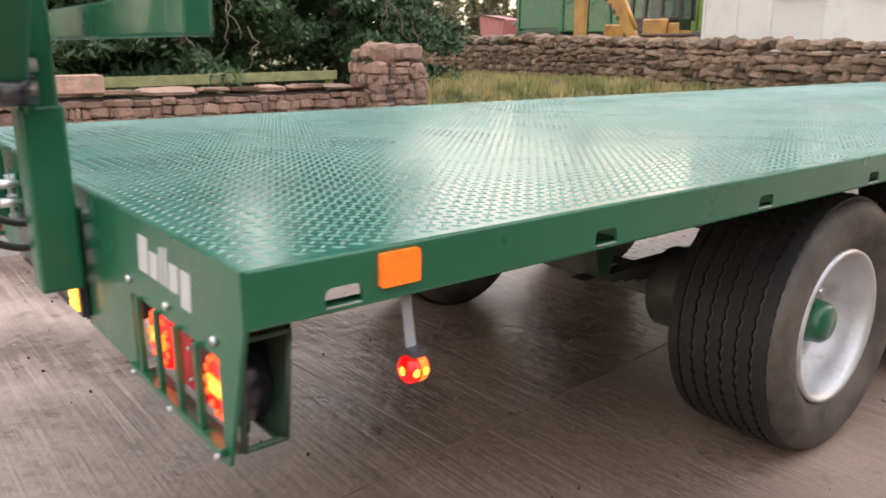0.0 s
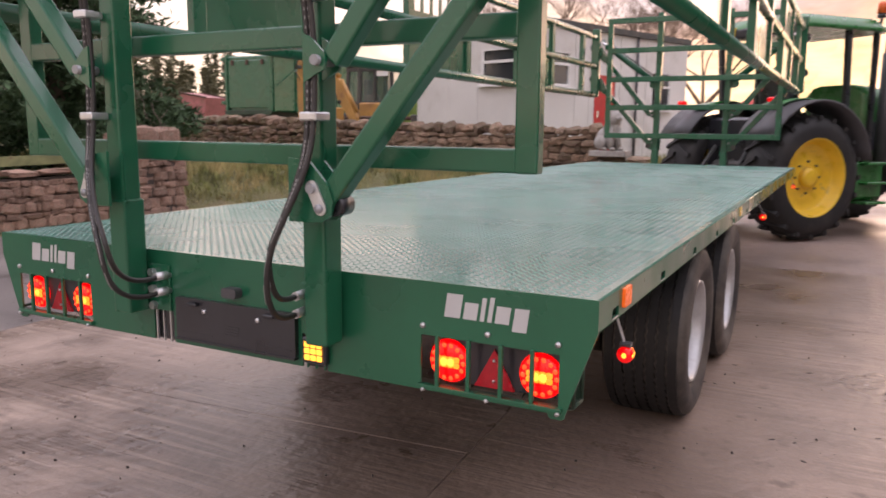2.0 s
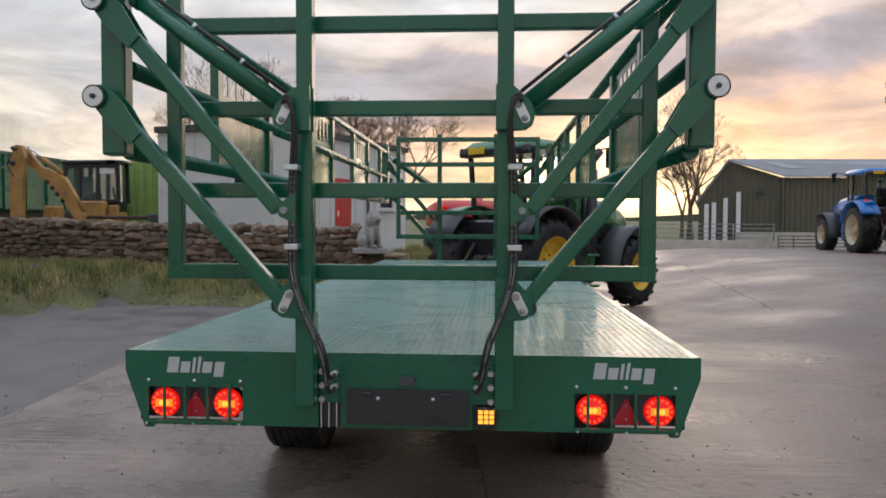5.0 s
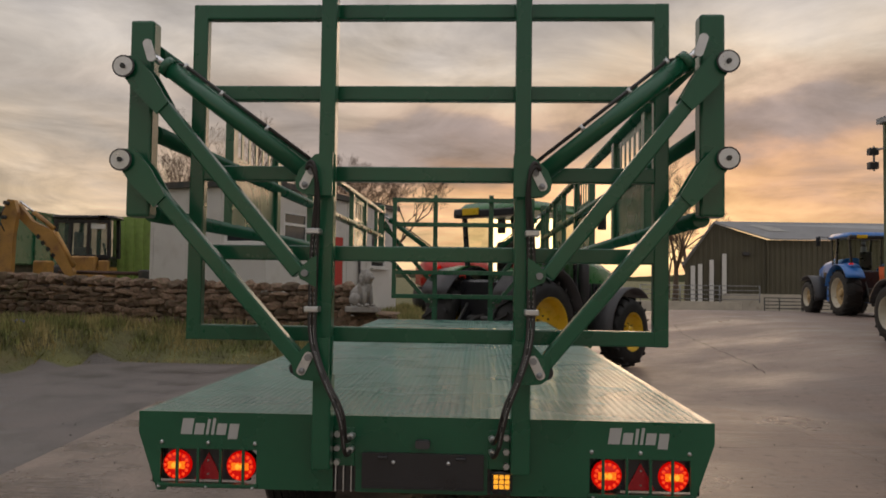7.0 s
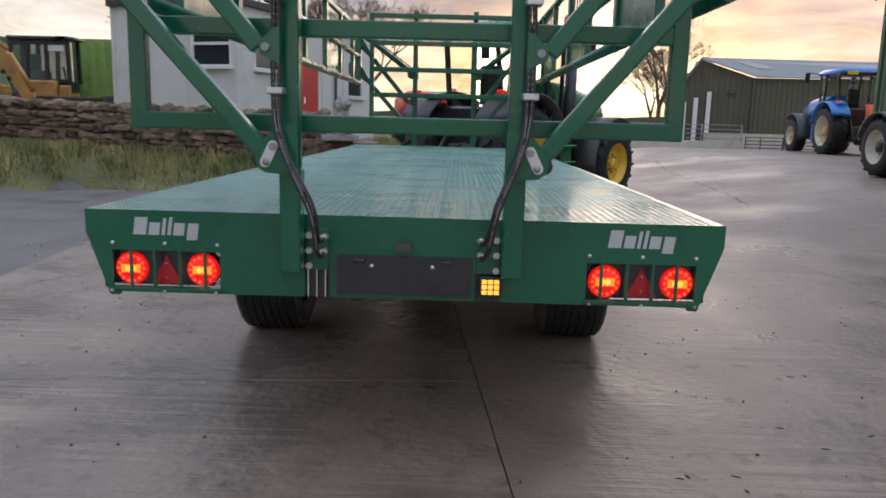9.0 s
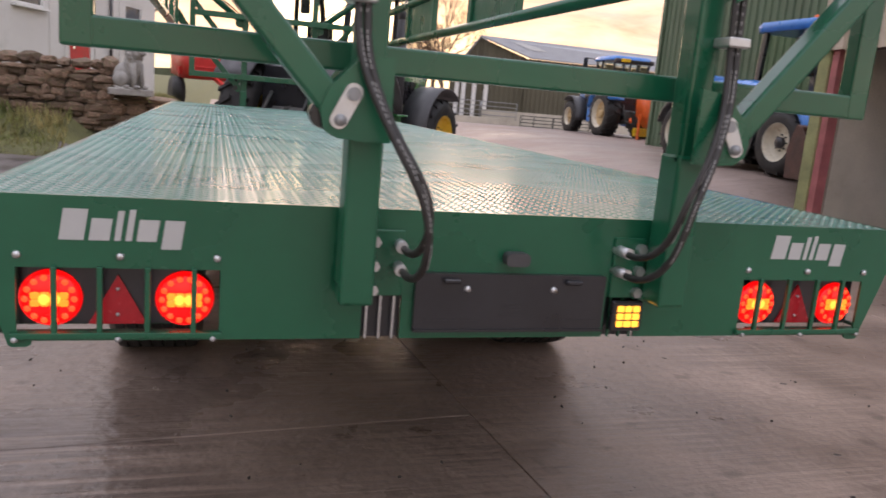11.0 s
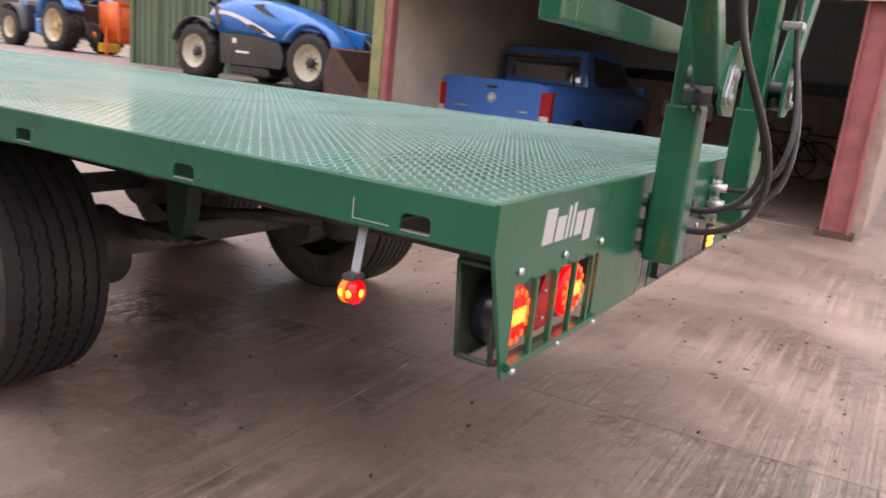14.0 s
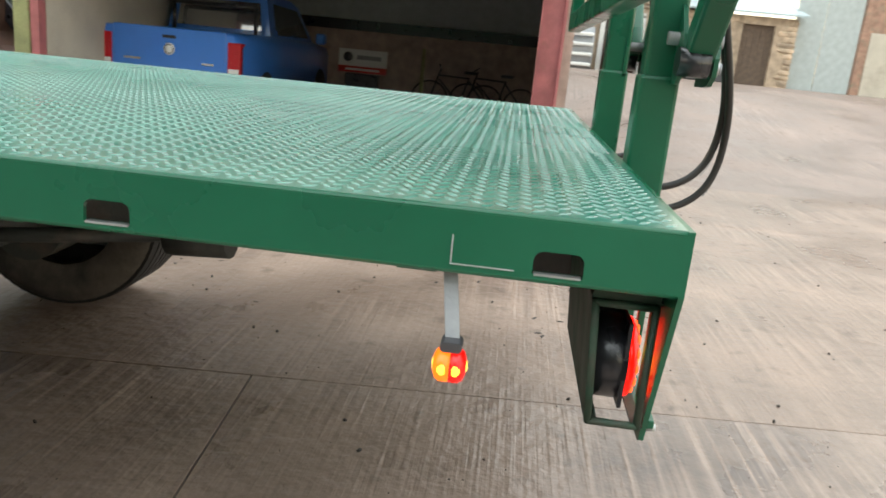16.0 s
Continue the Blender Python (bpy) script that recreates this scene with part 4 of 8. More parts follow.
def build_chassis():
    for s in (-1, 1):
        bm = B()
        beam(bm, (s * 0.40, 0.02, 0.83), (s * 0.40, DECK_L - 0.05, 0.83), 0.10, 0.20, (0, 0, 1), 0.006)
        part("chassis_beam", bm, "steel_dark", trailer)
    y = 0.35
    while y < DECK_L - 0.1:
        bm = B()
        beam(bm, (-1.19, y, 0.985), (1.19, y, 0.985), 0.06, 0.09, (0, 0, 1), 0.003)
        part("cross_member", bm, "paint", trailer)
        y += 0.615
    for y in (2.09, 3.29):
        bm = B()
        beam(bm, (-0.80, y, 0.448), (0.80, y, 0.448), 0.10, 0.10, (0, 0, 1), 0.01)
        part("axle", bm, "steel_dark", trailer)
        for s in (-1, 1):
            # leaf spring and its hangers
            bm = B()
            for i in range(5):
                h = 0.50 - 0.075 * i
                beam(bm, (s * 0.47, y - h, 0.55 - 0.012 * i), (s * 0.47, y + h, 0.55 - 0.012 * i), 0.07, 0.011, (0, 0, 1), 0)
            part("leaf_spring", bm, "steel_dark", trailer)
            bm = B()
            tube(bm, (s * 0.52, y, 0.448), (s * 0.70, y, 0.448), 0.16, 24)
            part("brake_drum", bm, "steel_dark", trailer)
    for y in (1.70, 2.65, 3.92):
        for s in (-1, 1):
            bm = B()
            prism(bm, [(y - 0.08, 0.94), (y + 0.08, 0.94), (y + 0.05, 0.64), (y + 0.02, 0.55), (y - 0.03, 0.55), (y - 0.055, 0.64)], "x", s * 0.475 - 0.032, s * 0.475 + 0.032)
            part("spring_hanger", bm, "dirty_green", trailer)
    for s in (-1, 1):
        bm = B()
        tube(bm, (s * 0.30, 1.1, 0.70), (s * 0.30, 1.9, 0.60), 0.022, 10)
        tube(bm, (s * 0.30, 0.95, 0.71), (s * 0.30, 1.12, 0.70), 0.06, 14)
        part("brake_chamber", bm, "steel_dark", trailer)
    bm = B()
    tube(bm, (0.0, DECK_L - 0.3, 0.66), (0.0, DECK_L + 0.9, 0.55), 0.07, 12)
    beam(bm, (-0.36, DECK_L - 0.3, 0.74), (0.0, DECK_L + 0.8, 0.56), 0.09, 0.12)
    beam(bm, (0.36, DECK_L - 0.3, 0.74), (0.0, DECK_L + 0.8, 0.56), 0.09, 0.12)
    part("drawbar", bm, "paint", trailer)


def build_wheel(y, s):
    z = 0.452
    xo, xi = s * 1.160, s * 0.785
    w = abs(xo - xi)
    ws = B()
    # carcass: sidewalls and shoulders (along the axis from outside inwards)
    prof = [(0.014, 0.262), (-0.004, 0.285), (-0.026, 0.34), (-0.024, 0.392), (-0.008, 0.424), (0.016, 0.435), (w - 0.03, 0.435), (w - 0.008, 0.424), (w + 0.008, 0.392), (w + 0.014, 0.34), (w, 0.285), (w - 0.014, 0.262)]
    lathe(ws, [(-s * a, rr) for a, rr in prof], (xo, y, z), "x", 64, cap=False)
    tyre = part("tyre", ws, "tyre_side", trailer, "worn black road tyre")
    # tread ribs with wavy grooves between
    n = 7
    a0, a1 = 0.006, w - 0.010
    rw = (a1 - a0) / n
    for k in range(n):
        bm = B()
        seg = 236
        lo = []
        for i in range(seg):
            t = 2 * math.pi * i / seg
            wob = 0.0038 * (0, 1, 0, -1)[i % 4] * (1 if 0 < k < n - 1 else 0.4)
            ring = []
            for a, rr in ((a0 + rw * k + 0.0055, 0.430), (a0 + rw * k + 0.0065, 0.447), (a0 + rw * (k + 1) - 0.0065, 0.447), (a0 + rw * (k + 1) - 0.0055, 0.430)):
                edge_drop = 0.006 if (k == 0 and a < a0 + rw * 0.5) or (k == n - 1 and a > a1 - rw * 0.5) else 0.0
                ring.append(bm.verts.new((xo - s * (a + wob), y + (rr - edge_drop) * math.cos(t), z + (rr - edge_drop) * math.sin(t))))
            lo.append(ring)
        for i in range(seg):
            a, b = lo[i], lo[(i + 1) % seg]
            for j in range(3):
                bm.faces.new((a[j], a[j + 1], b[j + 1], b[j]))
        part("tread_rib", bm, "rubber", tyre)
    bm = B()
    lathe(bm, [(-s * a, rr) for a, rr in ((0.008, 0.268), (-0.006, 0.264), (-0.004, 0.252), (0.02, 0.240), (0.06, 0.232), (0.15, 0.222), (0.165, 0.18), (0.135, 0.145), (0.130, 0.095), (0.135, 0.0))], (xo, y, z), "x", 48, cap=False)
    rim = part("rim", bm, "galv", trailer, "silver-painted wheel rim")
    bm = B()
    lathe(bm, [(-s * a, rr) for a, rr in ((0.15, 0.085), (0.045, 0.070), (0.03, 0.055), (0.028, 0.0))], (xo, y, z), "x", 24)
    part("hub", bm, "paint", rim, "green hub cap")
    for k in range(8):
        t = 2 * math.pi * k / 8
        bm = B()
        cy, cz = y + 0.118 * math.cos(t), z + 0.118 * math.sin(t)
        tube(bm, (xo - s * 0.135, cy, cz), (xo - s * 0.100, cy, cz), 0.014, 6)
        part("wheel_nut", bm, "zinc", rim)


build_chassis()
for sx in (-1, 1):
    for yy in (2.09, 3.29):
        build_wheel(yy + (0.035 if sx > 0 else 0.025), sx)


def build_marker_lamp(s, y, tilt):
    """Steel strap with a red and amber outline lamp."""
    bm = B()
    top = Vector((s * 1.205, y + 0.004, 0.966))
    bot = Vector((s * 1.246, y + tilt, 0.866))
    beam(bm, top, bot, 0.020, 0.004, (s, 0, 0.4), 0.001)
    br = part("marker_bracket", bm, "grey_steel", trailer, "grey flat steel outline lamp strap")
    cy, cz, cx = y + tilt, 0.834, s * 1.252
    bm = B()
    prism(bm, shift2(rounded(0.030, 0.014, 0.006, 4), cy, cz + 0.027), "x", cx - 0.016, cx + 0.016)
    part("rubber_hood", bm, "fender", br, "grey rubber hood")
    # red lens to the rear, amber lens to the front, a thin seam between
    for name, mat, dy, lab in (("red_lens", "marker_red", -1, "lit red lens"), ("amber_lens", "marker_amber", 1, "lit amber lens")):
        bm = B()
        lathe(bm, [(dy * 0.0008, 0.0), (dy * 0.0008, 0.0245), (dy * 0.013, 0.0245), (dy * 0.019, 0.020), (dy * 0.0225, 0.012), (dy * 0.0232, 0.0)], (cx, cy, cz - 0.003), "y", 20)
        lens = part(name, bm, mat, br, lab)
        bm = B()
        ball(bm, (cx + s * 0.0225, cy + dy * 0.009, cz - 0.003), 0.0075, 8, 0.35, 0.9, 1.1)
        part("light_dot", bm, "yellow_led", lens, "glowing yellow point")
        bm = B()
        ball(bm, (cx, cy + dy * 0.0226, cz - 0.003), 0.0075, 8, 1.0, 0.25, 1.1)
        part("light_dot", bm, "yellow_led", lens, "glowing yellow point")


for sx in (-1, 1):
    build_marker_lamp(sx, 0.298, -0.012)
    build_marker_lamp(sx, 4.33, 0.02)
    build_marker_lamp(sx, 7.9, 0.02)
# side reflectors
for yy in (0.26,):
    bm = B()
    prism(bm, shift2(rounded(0.076, 0.056, 0.004, 2), yy, 1.012), "x", 1.250, 1.259)
    part("side_reflector", bm, "glowing_orange_reflector", trailer, "orange rectangular side reflector with a faint added glow")
for sx in (-1, 1):
    bm = B()
    prism(bm, shift2(rounded(0.06, 0.05, 0.004, 2), 2.89, 1.012), "x", min(sx * 1.250, sx * 1.256), max(sx * 1.250, sx * 1.256))
    part("side_reflector", bm, "tr_yellow", trailer, "faded yellow side reflector")
# scar where the reflector is missing
bm = B()
box(bm, -1.2512, -1.2500, 0.215, 0.300, 0.972, 0.9735)
box(bm, -1.2512, -1.2500, 0.298, 0.300, 0.975, 1.012)
part("glue_mark", bm, "galv", trailer, "white glue left by a lost reflector")

# ---- yard surface: concrete bays ----
def build_slabs():
    o = Vector((0.35, 1.10, 0))
    u, v = Vector((0.9968, 0.080, 0)), Vector((-0.080, 0.9968, 0))
    xs = (-3.85, 0.0, 3.85, 6.1)
    for i in range(3):
        ys = (-9.2, -4.6, 0.0, 4.6, 5.8) if i < 1 else (-9.2, -5.5, 3.2, 5.8)
        for a, b in zip(ys, ys[1:]):
            bm = B()
            g = 0.0028
            x0, x1 = xs[i] + g, xs[i + 1] - g
            t, e = 0.004, 0.0016
            outer = [(x0, a + g), (x1, a + g), (x1, b - g), (x0, b - g)]
            inner = [(x0 + e, a + g + e), (x1 - e, a + g + e), (x1 - e, b - g - e), (x0 + e, b - g - e)]
            lo = [bm.verts.new(o + u * p + v * q + Vector((0, 0, -0.02))) for p, q in outer]
            mid = [bm.verts.new(o + u * p + v * q + Vector((0, 0, t - 0.003))) for p, q in outer]
            hi = [bm.verts.new(o + u * p + v * q + Vector((0, 0, t))) for p, q in inner]
            for k in range(4):
                n = (k + 1) % 4
                bm.faces.new((lo[k], lo[n], mid[n], mid[k]))
                bm.faces.new((mid[k], mid[n], hi[n], hi[k]))
            bm.faces.new(hi)
            part("concrete_slab", bm, "concrete_worn" if i < 1 else "concrete", ground)


build_slabs()


def scatter_grit():
    rng = random.Random(5)
    bm = B()
    for k in range(1100):
        x, y = rng.uniform(-5, 5), rng.uniform(-3.2, 5)
        r = rng.choice((0.002, 0.0025, 0.003, 0.004, 0.007))
        m = Matrix.Translation((x, y, 0.004 + r * 0.4)) @ Euler((rng.random() * 3, rng.random() * 3, rng.random() * 3)).to_matrix().to_4x4() @ Matrix.Diagonal((r * 1.5, r, r * 0.8, 1))
        bmesh.ops.create_icosphere(bm, subdivisions=1, radius=1.0, matrix=m)
    # flattened mud crumbs by the wheels
    for k in range(26):
        x, y = rng.uniform(0.8, 2.6), rng.uniform(-0.8, 3.2)
        r = rng.uniform(0.006, 0.018)
        m = Matrix.Translation((x, y, 0.0045)) @ Euler((0, 0, rng.random() * 3)).to_matrix().to_4x4() @ Matrix.Diagonal((r * 1.6, r * 0.6, 0.0035, 1))
        bmesh.ops.create_icosphere(bm, subdivisions=1, radius=1.0, matrix=m)
    solo("grit", bm, "joint", "dark grit and mud crumbs scattered on the concrete", "grit", kind="stuff")


scatter_grit()


def build_crack(path, seed):
    """A thin dark crack wandering over the yard."""
    rng = random.Random(seed)
    bm = B()
    prev = None
    for (ax, ay), (bx, by) in zip(path, path[1:]):
        ln = math.hypot(bx - ax, by - ay)
        n = max(2, int(ln / 0.25))
        nx, ny = -(by - ay) / ln, (bx - ax) / ln
        for k in range(n):
            t = k / n
            w, o = rng.uniform(0.004, 0.010), rng.uniform(-0.03, 0.03)
            x, y = ax + (bx - ax) * t + nx * o, ay + (by - ay) * t + ny * o
            pair = [bm.verts.new((x + nx * e * w, y + ny * e * w, ground_z(x, y) + 0.008)) for e in (-1, 1)]
            if prev:
                bm.faces.new((prev[0], prev[1], pair[1], pair[0]))
            prev = pair
    part("crack", bm, "joint", ground, "dark crack in the concrete")


build_crack([(6.4, 21.0), (5.8, 17.6), (5.54, 14.64), (5.22, 10.83), (5.0, 9.4)], 1)


# ---- rubble walls ----
def rock_meshes(mat, n, seed, rough=1.0):
    rng = random.Random(seed)
    out = []
    for k in range(n):
        bm = B()
        box(bm, -0.5, 0.5, -0.5, 0.5, -0.5, 0.5)
        bmesh.ops.bevel(bm, geom=bm.edges[:], offset=0.14 + 0.13 * rough, segments=1, affect="EDGES")
        for v in bm.verts:
            v.co += (0.4 + 0.6 * rough) * Vector((rng.uniform(-0.12, 0.12), rng.uniform(-0.09, 0.09), rng.uniform(-0.14, 0.14)))
        out.append(mesh_of("stone", bm, M[mat]))
    return out


STONES = []


def stone_wall(name, path, z_of, top_of, thick, mat, label, seed, course=0.125, length=0.30, coping=0.0, cope_up=True, limit=300, core="mortar", rough=1.0):
    """Rubble wall along a path of (x, y); stones on its yard side are children."""
    rng = random.Random(seed)
    wall = thing(name, label, "stone wall", kind="structure")
    meshes = rock_meshes(mat, 7, seed, rough)
    for (ax, ay), (bx, by) in zip(path, path[1:]):
        a, b = Vector((ax, ay, 0)), Vector((bx, by, 0))
        d = (b - a).normalized()
        nrm = Vector((d.y, -d.x, 0))
        ln = (b - a).length
        rot = math.degrees(math.atan2(d.y, d.x))
        bm = B()
        z0a, z1a = z_of(ax, ay), top_of(ax, ay)
        z0b, z1b = z_of(bx, by), top_of(bx, by)
        i = nrm * -0.06
        o = nrm * -(thick - 0.03)
        vs = [bm.verts.new(p) for p in (a + i + Vector((0, 0, z0a - 0.3)), b + i + Vector((0, 0, z0b - 0.3)), b + i + Vector((0, 0, z1b - 0.03)), a + i + Vector((0, 0, z1a - 0.03)),
                                        a + o + Vector((0, 0, z0a - 0.3)), b + o + Vector((0, 0, z0b - 0.3)), b + o + Vector((0, 0, z1b - 0.03)), a + o + Vector((0, 0, z1a - 0.03)))]
        for f in ((0, 1, 2, 3), (5, 4, 7, 6), (3, 2, 6, 7), (4, 0, 3, 7), (1, 5, 6, 2), (4, 5, 1, 0)):
            bm.faces.new([vs[k] for k in f])
        part("wall_core", bm, core, wall)
        zz = 0.0
        hmax = max(z1a - z0a, z1b - z0b)
        while zz < hmax - 0.02:
            h = course * rng.uniform(0.6, 1.45)
            s = -rng.uniform(0, 0.1)
            while s < ln:
                w = length * rng.uniform(0.35, 1.5)
                mid = min(max(s + w / 2, 0.02), ln)
                k = mid / ln
                zb, zt = z0a + (z0b - z0a) * k, z1a + (z1b - z1a) * k
                if zb + zz + h * 0.6 < zt:
                    depth = rng.uniform(0.16, 0.22)
                    c = a + d * mid + nrm * (-depth / 2 + rng.uniform(0.0, 0.06)) + Vector((0, 0, zb + zz + h / 2 + rough * rng.uniform(-0.03, 0.03)))
                    m = pose(c.x, c.y, c.z, rng.uniform(-6, 6) * rough, rng.uniform(-8, 8) * rough, rot + rng.uniform(-9, 9) * rough) @ Matrix.Diagonal((w * 1.03, depth, h * (1.02 + rough * rng.uniform(-0.1, 0.35)), 1))
                    STONES.append((wall, rng.choice(meshes), m, limit))
                s += w
            zz += h
        if coping:
            s = 0.0
            while s < ln:
                w = rng.uniform(0.16, 0.34) if cope_up else rng.uniform(0.4, 0.8)
                k = min((s + w / 2) / ln, 1)
                zt = z1a + (z1b - z1a) * k
                c = a + d * min(s + w / 2, ln) + nrm * (-thick / 2 + 0.02) + Vector((0, 0, zt + coping / 2 * rng.uniform(0.85, 1.1)))
                m = pose(c.x, c.y, c.z, rng.uniform(-12, 12), rng.uniform(-18, 18) if cope_up else 0, rot + rng.uniform(-6, 6)) @ Matrix.Diagonal((w * 0.98, thick * rng.uniform(0.9, 1.1), coping * rng.uniform(0.7, 1.45), 1))
                STONES.append((wall, rng.choice(meshes), m, limit))
                s += w
    return wall


def lay_stones():
    count, rest = {}, {}
    for wall, me, m, limit in sorted(STONES, key=lambda q: abs(q[2].translation.x + 4) + abs(q[2].translation.y - 6)):
        k = count.get(wall.name, 0)
        count[wall.name] = k + 1
        if k < limit:
            ob = new("stone", me)
            ob.matrix_basis = m
            ob.parent = wall
        else:
            rest.setdefault(wall, []).append((me, m))
    for wall, lst in rest.items():
        bm = B()
        for me, m in lst:
            n0 = len(bm.verts)
            bm.from_mesh(me)
            bm.verts.ensure_lookup_table()
            for v in bm.verts[n0:]:
                v.co = m @ v.co
        ob = part("stonework", bm, lst[0][0].materials[0], wall)
        tagged(ob, kind="stuff")


stone_wall("field_wall", [(-24.0, 17.0), (-15.0, 14.3), (-11.0, 12.95), (-7.0, 12.35), (-2.45, 12.1)], lambda x, y: 0.35, lambda x, y: 1.34 + 0.20 * sstep((-4 - x) / 9), 0.42, "stone_dark",
           "old dark mossy dry-stone field wall behind the grass verge", 21, course=0.115, length=0.27, coping=0.19)
stone_wall("plinth_wall", [(-2.45, 12.1), (-1.45, 12.06)], lambda x, y: 0.0, lambda x, y: 0.90, 0.45, "stone_dark", "low end of the stone wall carrying the lion statue", 22, course=0.12, length=0.3, coping=0.07, cope_up=False)
stone_wall("garden_wall", [(-8.3, -5.0), (-8.3, 6.4)], lambda x, y: 0.0, lambda x, y: 0.76, 0.40, "stone", "low red sandstone garden wall with flat coping", 23, course=0.125, length=0.19, coping=0.06, cope_up=False, rough=0.45)
stone_wall("wall_pier", [(-8.75, 6.4), (-8.0, 6.4), (-8.0, 7.3), (-8.75, 7.3)], lambda x, y: 0.0, lambda x, y: 1.20, 0.35, "stone", "red sandstone gate pier with upright cap stones", 24, course=0.12, length=0.19, coping=0.22, limit=200, rough=0.45)


# ---- verge grass ----
def build_grass():
    rng = random.Random(8)
    verts, faces = [], []
    n = 0
    while n < 50000:
        x, y = rng.uniform(-17, -1.6), rng.uniform(7.4, 13.6)
        if rng.random() < 0.14:
            x, y = rng.uniform(-2.7, -0.9), rng.uniform(12.2, 24)
        v = verge(x, y)
        if v < 0.02 or y > 12.0 + 0.11 * max(0.0, -3.0 - x) and x < -2.5 or -2.5 < x < -1.4 and 11.7 < y < 12.6:
            continue
        n += 1
        z = ground_z(x, y) - 0.02
        h = rng.uniform(0.05, 0.18) * (0.6 + sstep(v / 1.0) * 1.1)
        a = rng.uniform(0, 6.28)
        lean = rng.uniform(0.01, 0.13)
        w = rng.uniform(0.008, 0.019)
        ca, sa = math.cos(a), math.sin(a)
        b = rng.uniform(0, 6.28)
        k = len(verts)
        verts += [(x - ca * w, y - sa * w, z), (x + ca * w, y + sa * w, z), (x + lean * math.cos(b), y + lean * math.sin(b), z + h)]
        faces.append((k, k + 1, k + 2))
    me = bpy.data.meshes.new("verge_grass")
    me.from_pydata(verts, [], faces)
    me.materials.append(M["grass"])
    tagged(new("verge_grass", me), "rough winter grass on the verge below the wall", "grass", kind="stuff")


build_grass()


# ---- trees ----
def leaf_cards(rng, verts, faces, c, n, spread, size, droop=0.3):
    for _ in range(n):
        p = Vector(c) + Vector((rng.gauss(0, spread), rng.gauss(0, spread), rng.gauss(0, spread * 0.6)))
        d = Vector((rng.uniform(-1, 1), rng.uniform(-1, 1), rng.uniform(-0.6, 0.2) - droop)).normalized()
        s = d.cross(Vector((rng.uniform(-1, 1), rng.uniform(-1, 1), rng.uniform(-1, 1)))).normalized()
        l, w = size * rng.uniform(0.6, 1.4), size * rng.uniform(0.08, 0.2)
        k = len(verts)
        verts += [tuple(p - d * l / 2), tuple(p + s * w), tuple(p + d * l / 2), tuple(p - s * w)]
        faces.append((k, k + 1, k + 2, k + 3))


def conifer(x, y, z, h, r, seed, label, low=0.10, dens=1.0, size=0.15):
    rng = random.Random(seed)
    tree = thing("conifer", label, "tree", "conifers by the garden wall", at=pose(x, y, z))
    bm = B()
    tube(bm, (0, 0, -0.3), (0.05, 0.02, h * 0.96), 0.035 * h, 10, 0.01)
    part("trunk", bm, "bark", tree)
    bm = B()
    verts, faces = [], []
    zz = h * low
    while zz < h:
        rr = r * (1 - (zz / h) ** 1.3) * rng.uniform(0.75, 1.15) + 0.1
        for k in range(rng.randint(5, 7)):
            a = rng.uniform(0, 6.28)
            tip = Vector((rr * math.cos(a), rr * math.sin(a), zz - rr * 0.18 + rng.uniform(-0.15, 0.15)))
            st = Vector((0, 0, zz))
            tube(bm, st, tip, 0.012 * (1 + rr * 0.4), 4, 0.004, cap=False)
            steps = max(3, int(rr * 4 * dens))
            for i in range(steps):
                f = 0.10 + 0.90 * (i + rng.random()) / steps
                leaf_cards(rng, verts, faces, st.lerp(tip, f), int(26 * dens), 0.15, size)
        zz += h * 0.042
    # dead pale twigs hanging inside the crown
    for k in range(7):
        p0 = Vector((r * 0.75, rng.uniform(-0.8, 0.8), h * rng.uniform(0.22, 0.40)))
        for i in range(6):
            q0 = p0 + Vector((rng.uniform(0.0, 0.12), rng.gauss(0, 0.10), -rng.uniform(0.05, 0.22)))
            tube(bm, p0, q0, 0.014 - 0.0018 * i, 4, 0.012 - 0.0018 * i, cap=False)
            p0 = q0
    tagged(part("branchwork", bm, "dead_bark", tree), kind="stuff")
    me = bpy.data.meshes.new("crown")
    me.from_pydata(verts, [], faces)
    me.materials.append(M["needles"])
    cr = new("crown", me)
    cr.parent = tree
    return tree


def bare_tree(x, y, z, h, seed, label):
    rng = random.Random(seed)
    tree = thing("bare_tree", label, "tree", "bare trees beyond the yard", at=pose(x, y, z))
    bt, bl = B(), B()

    def grow(p, d, l, r, depth):
        q = p + d * l
        tube(bt if depth < 1 else bl, p, q, r, 6 if depth < 2 else 3, max(0.005, r * 0.66), cap=False)
        if depth >= 8:
            return
        for _ in range(2 if rng.random() < 0.25 else 3):
            nd = (d + Vector((rng.gauss(0, 0.42), rng.gauss(0, 0.42), rng.gauss(0.10, 0.25)))).normalized()
            grow(q, nd, l * rng.uniform(0.62, 0.86), max(0.006, r * rng.uniform(0.5, 0.68)), depth + 1)
    grow(Vector((0, 0, -0.2)), Vector((0.03, 0.02, 1)).normalized(), h * 0.27, h * 0.026, 0)
    part("trunk", bt, "bark", tree)
    part("crown", bl, "twig", tree)
    return tree


